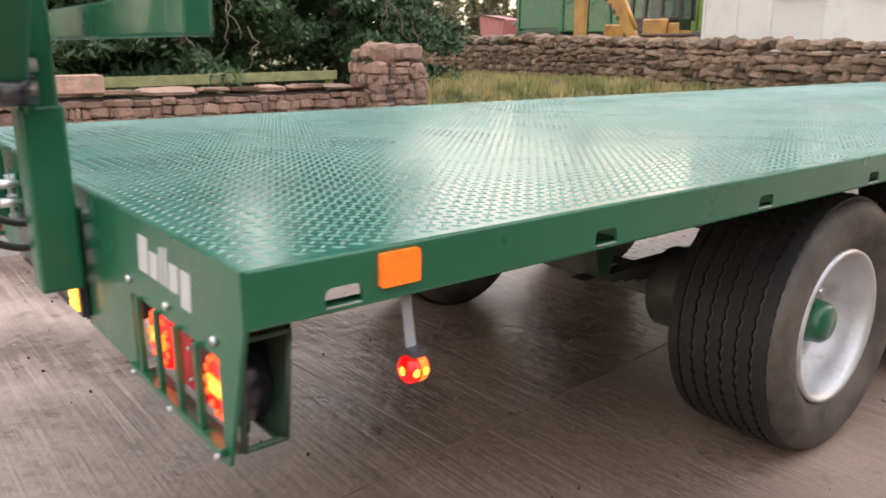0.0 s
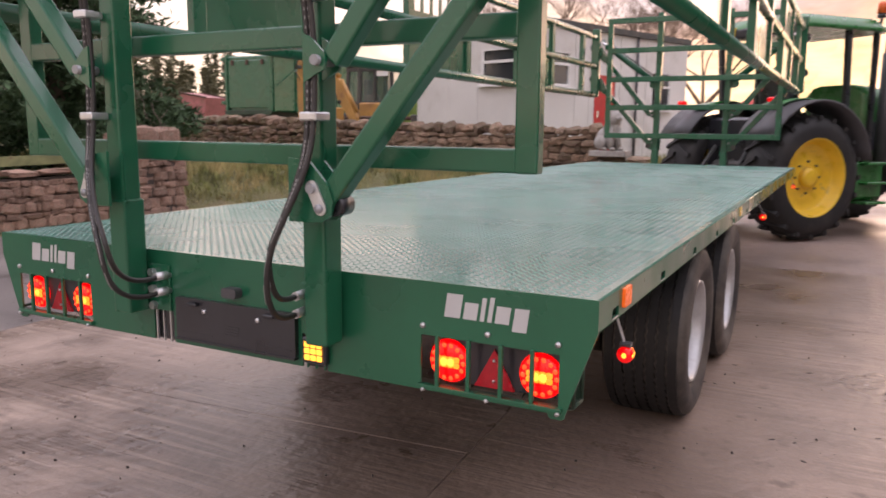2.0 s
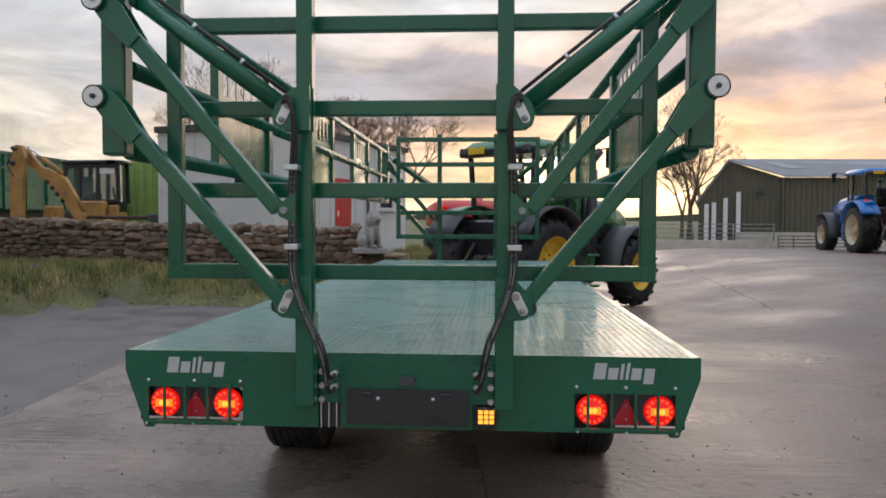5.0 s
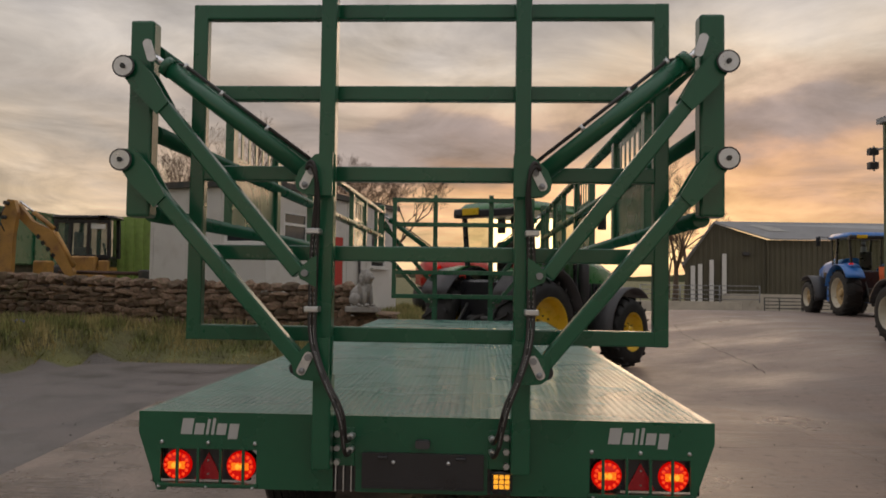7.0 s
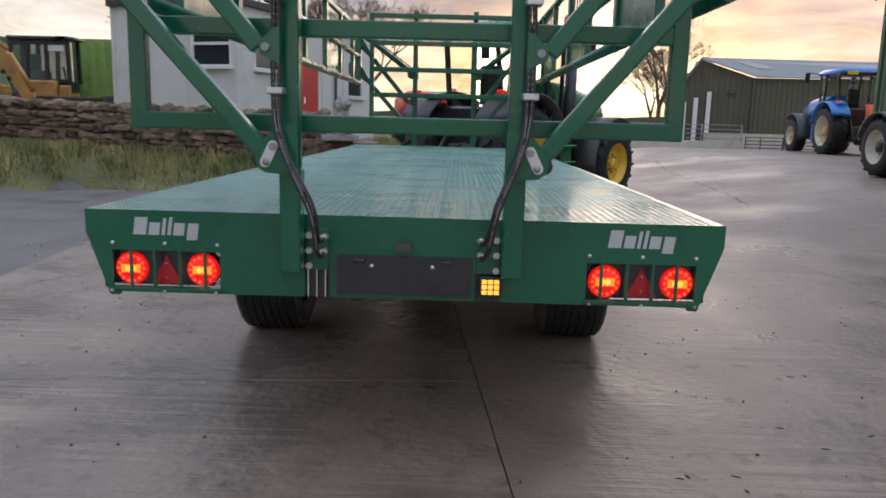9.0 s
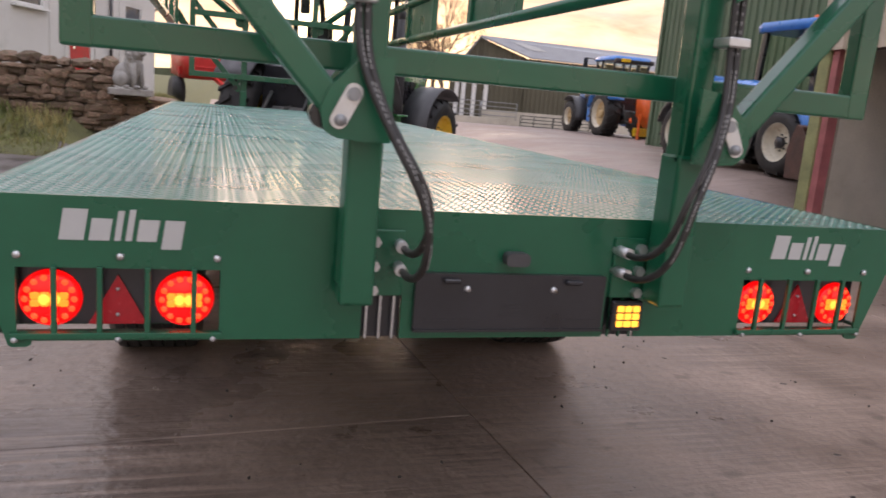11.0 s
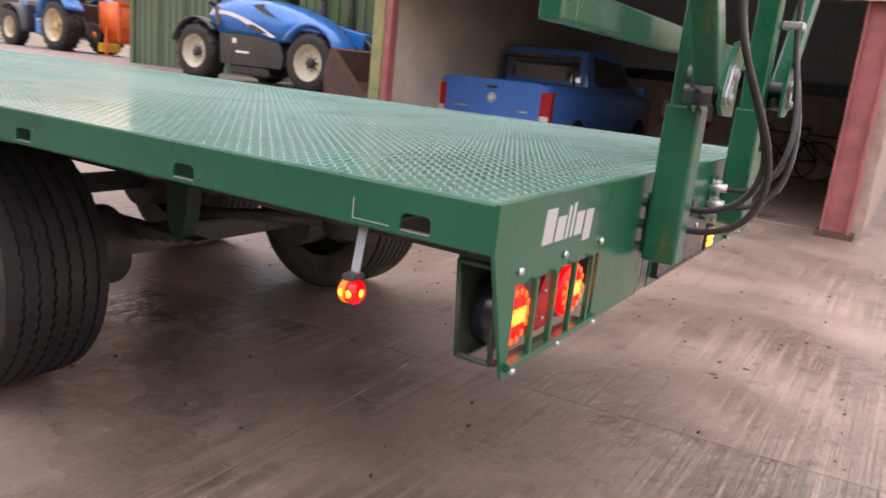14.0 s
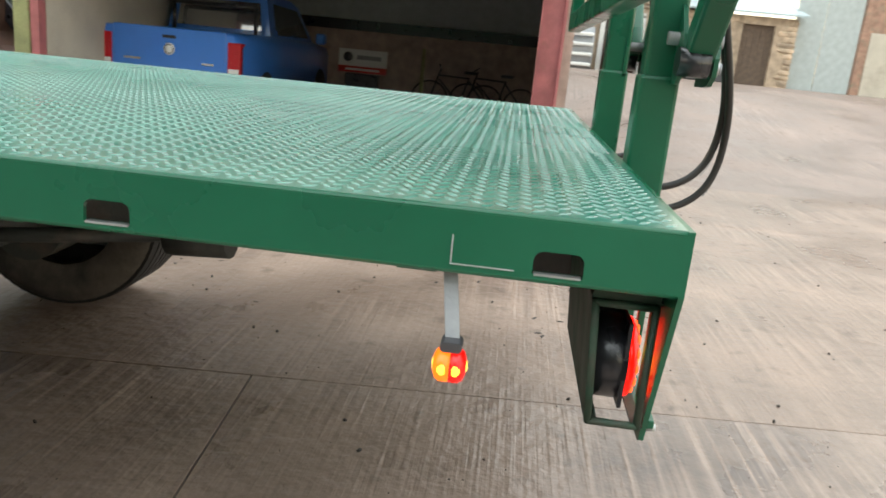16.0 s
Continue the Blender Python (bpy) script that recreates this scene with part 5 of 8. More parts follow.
for k, (cx, cy, ch, cr) in enumerate(((-11.7, 4.6, 7.5, 2.7), (-12.8, 8.6, 8.5, 3.2), (-13.0, 1.6, 8.0, 3.0), (-16.0, 4.6, 9.0, 3.4), (-15.3, -2.5, 8.5, 3.2))):
    conifer(cx, cy, 0.0, ch, cr, 40 + k, "dark green conifer with drooping boughs behind the garden wall", dens=1.6, size=0.20)
for k, (tx, ty, th) in enumerate(((-7.6, 42, 9.0), (-6.0, 45, 8.5), (-15.0, 46, 11.0), (-18.5, 43, 8.5), (18.2, 67.0, 11.5), (20.0, 70.0, 10.0), (19.0, 73.0, 9.0))):
    bare_tree(tx, ty, ground_z(tx, ty), th, 60 + k, "leafless winter tree with fine reddish twigs")


def far_wood():
    rng = random.Random(77)
    verts, faces = [], []
    for k in range(110):
        a = rng.uniform(radians(40), radians(74))
        d = rng.uniform(60, 100)
        x, y = -d * math.sin(a), d * math.cos(a)
        h = rng.uniform(4.5, 9.0) * d / 80
        w = h * rng.uniform(0.17, 0.26)
        for i in range(150):
            f = rng.random() ** 0.8
            rr, b = w * (1.03 - f) * math.sqrt(rng.random()), rng.uniform(0, 6.28)
            leaf_cards(rng, verts, faces, (x + rr * math.cos(b), y + rr * math.sin(b), ground_z(x, y) + h * (0.02 + 0.98 * f)), 4, 0.16, 0.62, 0.1)
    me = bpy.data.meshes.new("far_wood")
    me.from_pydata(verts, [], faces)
    me.materials.append(M["hazed_needles"])
    tagged(new("far_wood", me), "distant belt of pines beyond the field, haze put into their colour", "woodland", kind="stuff")
    bm = B()
    for k in range(60):
        a0 = -80 + 160 * k / 60
        for (r0, hh) in ((900, 10),):
            x0, y0 = r0 * math.sin(radians(a0)), r0 * math.cos(radians(a0))
            x1, y1 = r0 * math.sin(radians(a0 + 2.7)), r0 * math.cos(radians(a0 + 2.7))
            z0, z1 = hh + 3 * math.sin(k * 0.9), hh + 3 * math.sin((k + 1) * 0.9)
            zb = -5
            bm.faces.new([bm.verts.new(p) for p in ((x0, y0, zb), (x1, y1, zb), (x1, y1, z1), (x0, y0, z0))])
    solo("backdrop", bm, "hill", "low distant farmland on the horizon", "hill", kind="structure")


far_wood()


# ---- white cabin behind the wall ----
def build_cabin():
    C = Vector((-4.58, 13.62, 0))
    e, s = Vector((-0.949, 0.316, 0)), Vector((0.33, 0.944, 0))   # along the end wall, along the side wall
    z0, z1 = 0.55, 3.74
    cab = thing("site_cabin", "white panelled site cabin with a red door behind the wall", "cabin")
    we, ws = 3.2, 6.8

    def wall(name, o, d, ln, holes, th=0.08):
        n = Vector((-d.y, d.x, 0))
        inward = n if n.dot((e + s)) > 0 else -n
        bm = B()
        xs = sorted({0.0, ln, *[h[0] for h in holes], *[h[1] for h in holes]})
        for a, b in zip(xs, xs[1:]):
            zs = [(z0, z1)]
            for h in holes:
                if h[0] <= a and b <= h[1]:
                    zs = [(z0, h[2]), (h[3], z1)]
            for lo, hi in zs:
                if hi - lo < 0.01:
                    continue
                p = [o + d * a, o + d * b, o + d * b + inward * th, o + d * a + inward * th]
                vv = [bm.verts.new(q + Vector((0, 0, lo))) for q in p] + [bm.verts.new(q + Vector((0, 0, hi))) for q in p]
                for f in ((0, 1, 5, 4), (1, 2, 6, 5), (2, 3, 7, 6), (3, 0, 4, 7), (4, 5, 6, 7), (3, 2, 1, 0)):
                    bm.faces.new([vv[k] for k in f])
        w = part(name, bm, "white_wall", cab)
        return inward

    def window(o, d, inward, x0, x1, lo, hi, bars=1):
        bm = B()
        a, b = o + d * x0 + inward * 0.045, o + d * x1 + inward * 0.045
        vv = [bm.verts.new(a + Vector((0, 0, lo))), bm.verts.new(b + Vector((0, 0, lo))), bm.verts.new(b + Vector((0, 0, hi))), bm.verts.new(a + Vector((0, 0, hi)))]
        bm.faces.new(vv)
        w = part("window", bm, "glass", cab, "dark window pane")
        for p, q in (((x0, lo), (x1, lo)), ((x0, hi), (x1, hi)), ((x0, lo), (x0, hi)), ((x1, lo), (x1, hi)), ((x0, (lo + hi) / 2 + 0.1), (x1, (lo + hi) / 2 + 0.1))):
            bm = B()
            beam(bm, o + d * p[0] + Vector((0, 0, p[1])) + inward * 0.03, o + d * q[0] + Vector((0, 0, q[1])) + inward * 0.03, 0.06, 0.06, (0, 0, 1), 0)
            part("window_frame", bm, "sign_white", w)
        bm = B()
        beam(bm, o + d * (x0 - 0.06) + Vector((0, 0, lo - 0.05)) - inward * 0.05, o + d * (x1 + 0.06) + Vector((0, 0, lo - 0.05)) - inward * 0.05, 0.12, 0.04, (0, 0, 1), 0)
        part("window_sill", bm, "sign_white", w)

    he = [(0.12, 1.1, 2.45, 3.2)]
    inn = wall("end_wall", C, e, we, he)
    window(C, e, inn, *he[0])
    hs = [(0.75, 1.75, 2.45, 3.2), (2.7, 3.55, 0.75, 2.75), (5.2, 6.1, 2.0, 2.95)]
    inn2 = wall("side_wall", C, s, ws, hs)
    window(C, s, inn2, *hs[0])
    window(C, s, inn2, *hs[2])
    wall("back_wall", C + e * we, s, ws, [])
    wall("far_wall", C + s * ws, e, we, [])
    bm = B()
    q = C + s * 2.72 + inn2 * 0.03
    beam(bm, q + Vector((0, 0, 1.75)), q + s * 0.81 + Vector((0, 0, 1.75)), 0.05, 2.0, (0, 0, 1), 0)
    d = part("door", bm, "red_paint", cab, "bright red door")
    bm = B()
    beam(bm, q + s * 0.12 - inn2 * 0.05 + Vector((0, 0, 1.75)), q + s * 0.12 - inn2 * 0.05 + Vector((0, 0, 1.9)), 0.03, 0.03, (0, 1, 0), 0)
    part("door_handle", bm, "chrome", d)
    bm = B()
    P = [C - e * 0.1 - s * 0.1, C + e * (we + 0.1) - s * 0.1, C + e * (we + 0.1) + s * (ws + 0.1), C - e * 0.1 + s * (ws + 0.1)]
    lo = [bm.verts.new(p + Vector((0, 0, z1))) for p in P]
    hi = [bm.verts.new(p + Vector((0, 0, z1 + 0.14))) for p in P]
    for k in range(4):
        bm.faces.new((lo[k], lo[(k + 1) % 4], hi[(k + 1) % 4], hi[k]))
    bm.faces.new(hi)
    bm.faces.new(lo[::-1])
    part("roof", bm, "steel_dark", cab, "flat roof with dark fascia")
    # cover strips and downpipe
    for k in (1.25, 2.2, 3.2):
        bm = B()
        beam(bm, C + e * k - inn * 0.008 + Vector((0, 0, z0)), C + e * k - inn * 0.008 + Vector((0, 0, z1)), 0.05, 0.012, tuple(inn), 0)
        part("cover_strip", bm, "white_wall", cab)
    for k in (0.04, 1.95, 2.5, 3.75, 4.9):
        bm = B()
        beam(bm, C + s * k - inn2 * 0.008 + Vector((0, 0, z0)), C + s * k - inn2 * 0.008 + Vector((0, 0, z1)), 0.05, 0.012, tuple(inn2), 0)
        part("cover_strip", bm, "white_wall", cab)
    bm = B()
    tube(bm, C + s * 4.4 - inn2 * 0.05 + Vector((0, 0, z0)), C + s * 4.4 - inn2 * 0.05 + Vector((0, 0, z1)), 0.035, 8)
    part("downpipe", bm, "fender", cab)


build_cabin()


def build_lion():
    """Seated lion as one plain mesh, and its plinth."""
    bm = B()
    ball(bm, (0, 0.10, 0.24), 0.20, 14, 0.85, 1.15, 1.1)
    ball(bm, (0, -0.04, 0.40), 0.17, 14, 0.9, 0.95, 1.5)
    ball(bm, (0, -0.07, 0.62), 0.165, 14, 1.0, 0.95, 1.05)
    ball(bm, (0, -0.16, 0.66), 0.105, 12, 0.9, 1.0, 1.0)
    ball(bm, (0, -0.25, 0.63), 0.06, 10, 1.0, 1.0, 0.85)
    for s in (-1, 1):
        tube(bm, (s * 0.10, -0.12, 0.45), (s * 0.11, -0.16, 0.02), 0.055, 10, 0.045)
        ball(bm, (s * 0.11, -0.21, 0.035), 0.055, 10, 0.9, 1.3, 0.65)
        ball(bm, (s * 0.17, 0.08, 0.16), 0.13, 10, 0.7, 1.2, 1.1)
        ball(bm, (s * 0.17, -0.05, 0.035), 0.05, 8, 0.9, 1.5, 0.65)
        ball(bm, (s * 0.10, -0.06, 0.77), 0.035, 8)
    for k in range(16):
        a = 2 * math.pi * k / 16
        ball(bm, (0.15 * math.cos(a), -0.09, 0.60 + 0.16 * math.sin(a)), 0.055, 8)
    ob = solo("lion_statue", bm, "statue", "grey cast-stone seated lion on the wall end", "statue")
    ob.matrix_basis = pose(-2.09, 11.95, 1.09, 0, 0, 58) @ Matrix.Diagonal((0.92, 0.92, 0.92, 1))
    bm = B()
    box(bm, -2.42, -1.74, 11.75, 12.17, 0.98, 1.09, 0.015)
    solo("plinth", bm, "statue", "grey cast-stone plinth slab under the lion", "plinth")


build_lion()


# ---- machines ----
def ag_wheel(parent, x, y, r, w, rim_mat, s, lugs=20, rim_r=0.56, ring_mat=None, hub_mat=None):
    """Lugged farm tyre on a dished rim; s: which side faces out."""
    tyre_b = B()
    prof = [(-0.5, rim_r), (-0.52, rim_r + 0.12 * (1 - rim_r) * 3), (-0.46, 0.90), (-0.30, 0.945), (0, 0.955), (0.30, 0.945), (0.46, 0.90), (0.52, rim_r + 0.12 * (1 - rim_r) * 3), (0.5, rim_r)]
    lathe(tyre_b, [(a * w, b * r) for a, b in prof], (x, y, r), "x", 40, cap=False)
    tyre = part("tyre", tyre_b, "rubber", parent, "black lugged farm tyre")
    bm = B()
    for k in range(lugs * 2):
        side = 1 if k % 2 else -1
        t = 2 * math.pi * k / (lugs * 2)
        pts = []
        for a, dt, rr in ((0.0, 0.0, 0.955), (0.50, 0.16, 0.90)):
            for e in (-0.035, 0.035):
                for q in (rr - 0.02, rr + 0.052):
                    tt = t + dt + e
                    pts.append(bm.verts.new((x + side * a * w, y + r * q * math.cos(tt), r + r * q * math.sin(tt))))
        for f in ((0, 1, 3, 2), (4, 6, 7, 5), (0, 4, 5, 1), (2, 3, 7, 6), (1, 5, 7, 3), (0, 2, 6, 4)):
            bm.faces.new([pts[i] for i in f])
    tagged(part("tread", bm, "rubber", tyre), kind="stuff")
    bm = B()
    lathe(bm, [(s * a * w, b * r) for a, b in ((0.22, rim_r - 0.10), (0.12, rim_r * 0.62), (0.20, rim_r * 0.40), (0.22, 0.0))], (x, y, r), "x", 32, cap=False)
    rim = part("rim", bm, rim_mat, parent)
    bm = B()
    lathe(bm, [(s * a * w, b * r) for a, b in ((0.47, rim_r + 0.01), (0.50, rim_r - 0.005), (0.45, rim_r - 0.03), (0.30, rim_r - 0.06), (0.22, rim_r - 0.10))], (x, y, r), "x", 32, cap=False)
    part("flange", bm, ring_mat or rim_mat, rim)
    bm = B()
    lathe(bm, [(s * (0.20 * w + a), b * r) for a, b in ((0.0, 0.17), (0.07, 0.16), (0.09, 0.10), (0.09, 0.0))], (x, y, r), "x", 16)
    part("hub", bm, hub_mat or rim_mat, rim)
    for k in range(8):
        t = 2 * math.pi * k / 8
        bm = B()
        cy, cz = y + rim_r * 0.40 * r * math.cos(t), r + rim_r * 0.40 * r * math.sin(t)
        tube(bm, (x + s * 0.18 * w, cy, cz), (x + s * (0.20 * w + 0.03), cy, cz), 0.016, 6)
        part("wheel_nut", bm, "steel_dark", rim)


def arch(bm, x0, x1, y, z, r, a0, a1, th=0.03, n=14):
    """Curved mudguard sheet round a wheel."""
    pts = []
    for k in range(n + 1):
        t = radians(a0 + (a1 - a0) * k / n)
        pts.append([(xx, y + rr * math.cos(t), z + rr * math.sin(t)) for xx in (x0, x1) for rr in (r, r + th)])
    v = [[bm.verts.new(p) for p in q] for q in pts]
    for a, b in zip(v, v[1:]):
        for i, j in ((0, 1), (1, 3), (3, 2), (2, 0)):
            f = bm.faces.new((a[i], a[j], b[j], b[i]))
            f.smooth = True
    bm.faces.new((v[0][0], v[0][1], v[0][3], v[0][2]))
    bm.faces.new((v[-1][0], v[-1][2], v[-1][3], v[-1][1]))


def loft(bm, rings):
    """Skins a row of equal rings of points."""
    vs = [[bm.verts.new(p) for p in r] for r in rings]
    n = len(vs[0])
    for a, b in zip(vs, vs[1:]):
        for i in range(n):
            f = bm.faces.new((a[i], a[(i + 1) % n], b[(i + 1) % n], b[i]))
            f.smooth = True
    bm.faces.new(vs[0][::-1])
    bm.faces.new(vs[-1])


def ring_box(y, x, z0, z1, round_=0.12):
    return [(-x, y, z0), (x, y, z0), (x, y, z1 - round_ * 1.4), (x - round_, y, z1 - round_ * 0.3), (x - round_ * 2.2, y, z1), (-x + round_ * 2.2, y, z1), (-x + round_, y, z1 - round_ * 0.3), (-x, y, z1 - round_ * 1.4)]


def tractor(at, label, paint, rim, roof, rr=0.86, fr=0.69, beacon=True, guard="fender", ring=None):
    tr = thing("tractor", label, "tractor", at=at)
    wb = 2.9
    for s in (-1, 1):
        ag_wheel(tr, s * 0.82, 0, rr, 0.56, rim, s, rim_r=0.62, ring_mat=ring)
        ag_wheel(tr, s * 0.82, wb, fr, 0.44, rim, s, lugs=17, ring_mat=ring)
        bm = B()
        arch(bm, s * 0.50, s * 1.14, 0, rr + 0.06, rr + 0.08, 10, 150, 0.03)
        part("mudguard", bm, guard, tr)
        bm = B()
        arch(bm, s * 0.52, s * 0.86, -0.05, rr + 0.06, rr + 0.115, 62, 118, 0.02)
        part("mudguard_top", bm, paint, tr)
        bm = B()
        arch(bm, s * 0.55, s * 1.06, wb, fr, fr + 0.15, 50, 188, 0.03)
        part("front_mudguard", bm, "fender", tr, "dark front mudguard")
        bm = B()
        box(bm, s * 0.82, s * 0.96, -0.69, -0.60, 1.85, 1.91, 0.015)
        part("tail_light", bm, "marker_red", tr, "lit red tail light")
    bm = B()
    box(bm, -0.30, 0.30, -0.55, wb + 0.25, 0.55, 1.05, 0.04)
    box(bm, -0.22, 0.22, -0.35, 0.3, 0.75, 1.35, 0.04)
    part("chassis", bm, "steel_dark", tr)
    bm = B()
    tube(bm, (-0.8, wb, fr), (0.8, wb, fr), 0.11, 12)
    tube(bm, (-0.85, 0, rr), (0.85, 0, rr), 0.16, 12)
    part("axle", bm, paint, tr)
    bm = B()
    loft(bm, [ring_box(1.45, 0.43, 1.02, 2.16), ring_box(2.2, 0.42, 1.0, 2.13), ring_box(3.0, 0.39, 0.98, 2.03), ring_box(3.42, 0.35, 1.0, 1.90), ring_box(3.56, 0.28, 1.05, 1.70, 0.08)])
    bon = part("bonnet", bm, paint, tr)
    for s in (-1, 1):
        for k in range(5):
            bm = B()
            box(bm, s * 0.405, s * 0.432, 1.75 + 0.22 * k, 1.92 + 0.22 * k, 1.2, 1.62, 0.005)
            part("grille", bm, "black", bon)
        bm = B()
        box(bm, s * 0.16, s * 0.30, 3.44, 3.58, 1.52, 1.66, 0.02)
        part("headlight", bm, "chrome", bon)
    # cab
    P = {}
    for s in (-1, 1):
        P[s, 0] = (Vector((s * 0.62, -0.10, 1.62)), Vector((s * 0.72, -0.12, 2.86)))
        P[s, 1] = (Vector((s * 0.80, 0.80, 1.15)), Vector((s * 0.76, 0.75, 2.86)))
        P[s, 2] = (Vector((s * 0.56, 1.55, 1.15)), Vector((s * 0.68, 1.38, 2.86)))
        for k in range(3):
            bm = B()
            beam(bm, *P[s, k], 0.075, 0.075, (0, 1, 0), 0.01)
            part("cab_pillar", bm, "black", tr)
        for i, j in ((0, 1), (1, 2)):
            bm = B()
            q = [P[s, i][0], P[s, j][0], P[s, j][1], P[s, i][1]]
            bm.faces.new([bm.verts.new(v) for v in q])
            part("side_glass", bm, CLEAR, tr, "clear side glass")
    for k in (0, 2):
        bm = B()
        bm.faces.new([bm.verts.new(v) for v in (P[-1, k][0], P[1, k][0], P[1, k][1], P[-1, k][1])])
        part("screen_glass", bm, CLEAR, tr, "clear screen glass")
    bm = B()
    box(bm, -0.62, 0.62, -0.1, 1.5, 1.05, 1.2, 0.03)
    part("cab_floor", bm, "black", tr)
    bm = B()
    box(bm, -0.24, 0.24, 0.3, 0.8, 1.35, 1.72, 0.05, 2)
    box(bm, -0.22, 0.22, 0.2, 0.33, 1.7, 2.35, 0.05, 2)
    part("seat", bm, "black", tr)
    bm = B()
    loft(bm, [[(x, y, z) for x, y in shift2(rounded(1.70, 1.86, 0.25, 3), 0, 0.60)] for z in (2.84, 2.90)] + [[(x, y, 3.02) for x, y in shift2(rounded(1.5, 1.65, 0.25, 3), 0, 0.60)]])
    rf = part("cab_roof", bm, roof, tr)
    bm = B()
    box(bm, -0.80, 0.80, -0.345, -0.10, 2.76, 2.90, 0.03, 2)
    part("rear_light_bar", bm, "black", tr, "black light bar under the roof's rear edge")
    bm = B()
    box(bm, -0.56, 0.56, -0.42, -0.12, 0.75, 1.66, 0.04)
    part("rear_housing", bm, "black", tr, "dark rear housing over the hitch")
    bm = B()
    box(bm, -0.56, -0.20, -0.37, -0.33, 2.80, 2.92, 0.004)
    part("number_plate", bm, "tr_yellow", rf, "yellow plate with nothing legible")
    for s in (-1, 1):
        bm = B()
        box(bm, s * 0.60, s * 0.78, -0.36, -0.28, 2.80, 2.92, 0.02)
        part("work_light", bm, "fender", rf)
        bm = B()
        tube(bm, (s * 0.66, 1.4, 2.90), (s * 1.10, 1.62, 2.96), 0.016, 6)
        arm = part("mirror_arm", bm, "black", tr)
        bm = B()
        box(bm, s * 1.0, s * 1.18, 1.60, 1.65, 2.60, 2.95, 0.02)
        part("mirror", bm, "black", arm)
    if beacon:
        bm = B()
        tube(bm, (0.72, 1.40, 2.92), (0.72, 1.40, 3.06), 0.02, 8)
        lathe(bm, [(3.05, 0.06), (3.09, 0.06), (3.11, 0.05)], (0.72, 1.40, 0), "z", 14)
        bs = part("beacon_base", bm, "black", tr)
        bm = B()
        lathe(bm, [(3.11, 0.065), (3.23, 0.06), (3.27, 0.035), (3.275, 0.0)], (0.72, 1.40, 0), "z", 14)
        part("beacon", bm, "orange", bs, "orange beacon")
    bm = B()
    tube(bm, (0.60, 1.80, 1.0), (0.60, 1.80, 2.60), 0.105, 14)
    tube(bm, (0.60, 1.80, 2.58), (0.60, 1.80, 2.78), 0.08, 12)
    tube(bm, (0.60, 1.80, 2.76), (0.70, 1.93, 2.96), 0.075, 12)
    part("exhaust", bm, "fender", tr, "upright exhaust stack")
    for k in range(3):
        bm = B()
        box(bm, 0.66, 0.95, 1.15, 1.55, 0.45 + 0.28 * k, 0.49 + 0.28 * k, 0.008)
        part("step", bm, paint, tr)
    bm = B()
    box(bm, 0.50, 0.80, 1.0, 1.65, 0.50, 1.05, 0.05)
    part("fuel_tank", bm, paint, tr)
    bm = B()
    box(bm, -0.80, -0.50, 1.0, 1.65, 0.50, 1.05, 0.05)
    part("tool_box", bm, paint, tr)
    for s in (-1, 1):
        bm = B()
        beam(bm, (s * 0.35, -0.45, 0.65), (s * 0.42, -1.15, 0.60), 0.06, 0.09)
        tube(bm, (s * 0.38, -0.9, 0.62), (s * 0.33, -0.45, 1.25), 0.03, 8)
        part("lift_arm", bm, "steel_dark", tr)
    bm = B()
    tube(bm, (0, -0.4, 1.05), (0, -0.85, 0.95), 0.035, 8)
    part("top_link", bm, "steel_dark", tr)
    bm = B()
    box(bm, -0.12, 0.12, -0.75, -0.4, 0.4, 0.6, 0.02)
    part("hitch", bm, "steel_dark", tr)
    return tr


CLEAR = bpy.data.materials.new("clear_glass")
CLEAR.use_nodes = True
_n = CLEAR.node_tree.nodes["Principled BSDF"]
_n.inputs["Base Color"].default_value = (0.86, 0.92, 0.80, 1)
_n.inputs["Roughness"].default_value = 0.02
_n.inputs["Transmission Weight"].default_value = 1.0
_n.inputs["IOR"].default_value = 1.05
_n.inputs["Specular IOR Level"].default_value = 0.6

tractor(pose(0.60, 10.10, 0.0, 0, 0, -40), "green tractor with yellow wheels hitched to the trailer, lights on", "tr_green", "tr_yellow", "tr_green")
tractor(pose(14.12, 24.4, ground_z(14.1, 24.4) - 0.05, 0, 0, -2), "blue tractor with ochre wheels parked by the barn", "tr_blue", "rust_rim", "tr_blue", rr=0.86, fr=0.66, beacon=False, guard="tr_blue", ring="pale_rim")


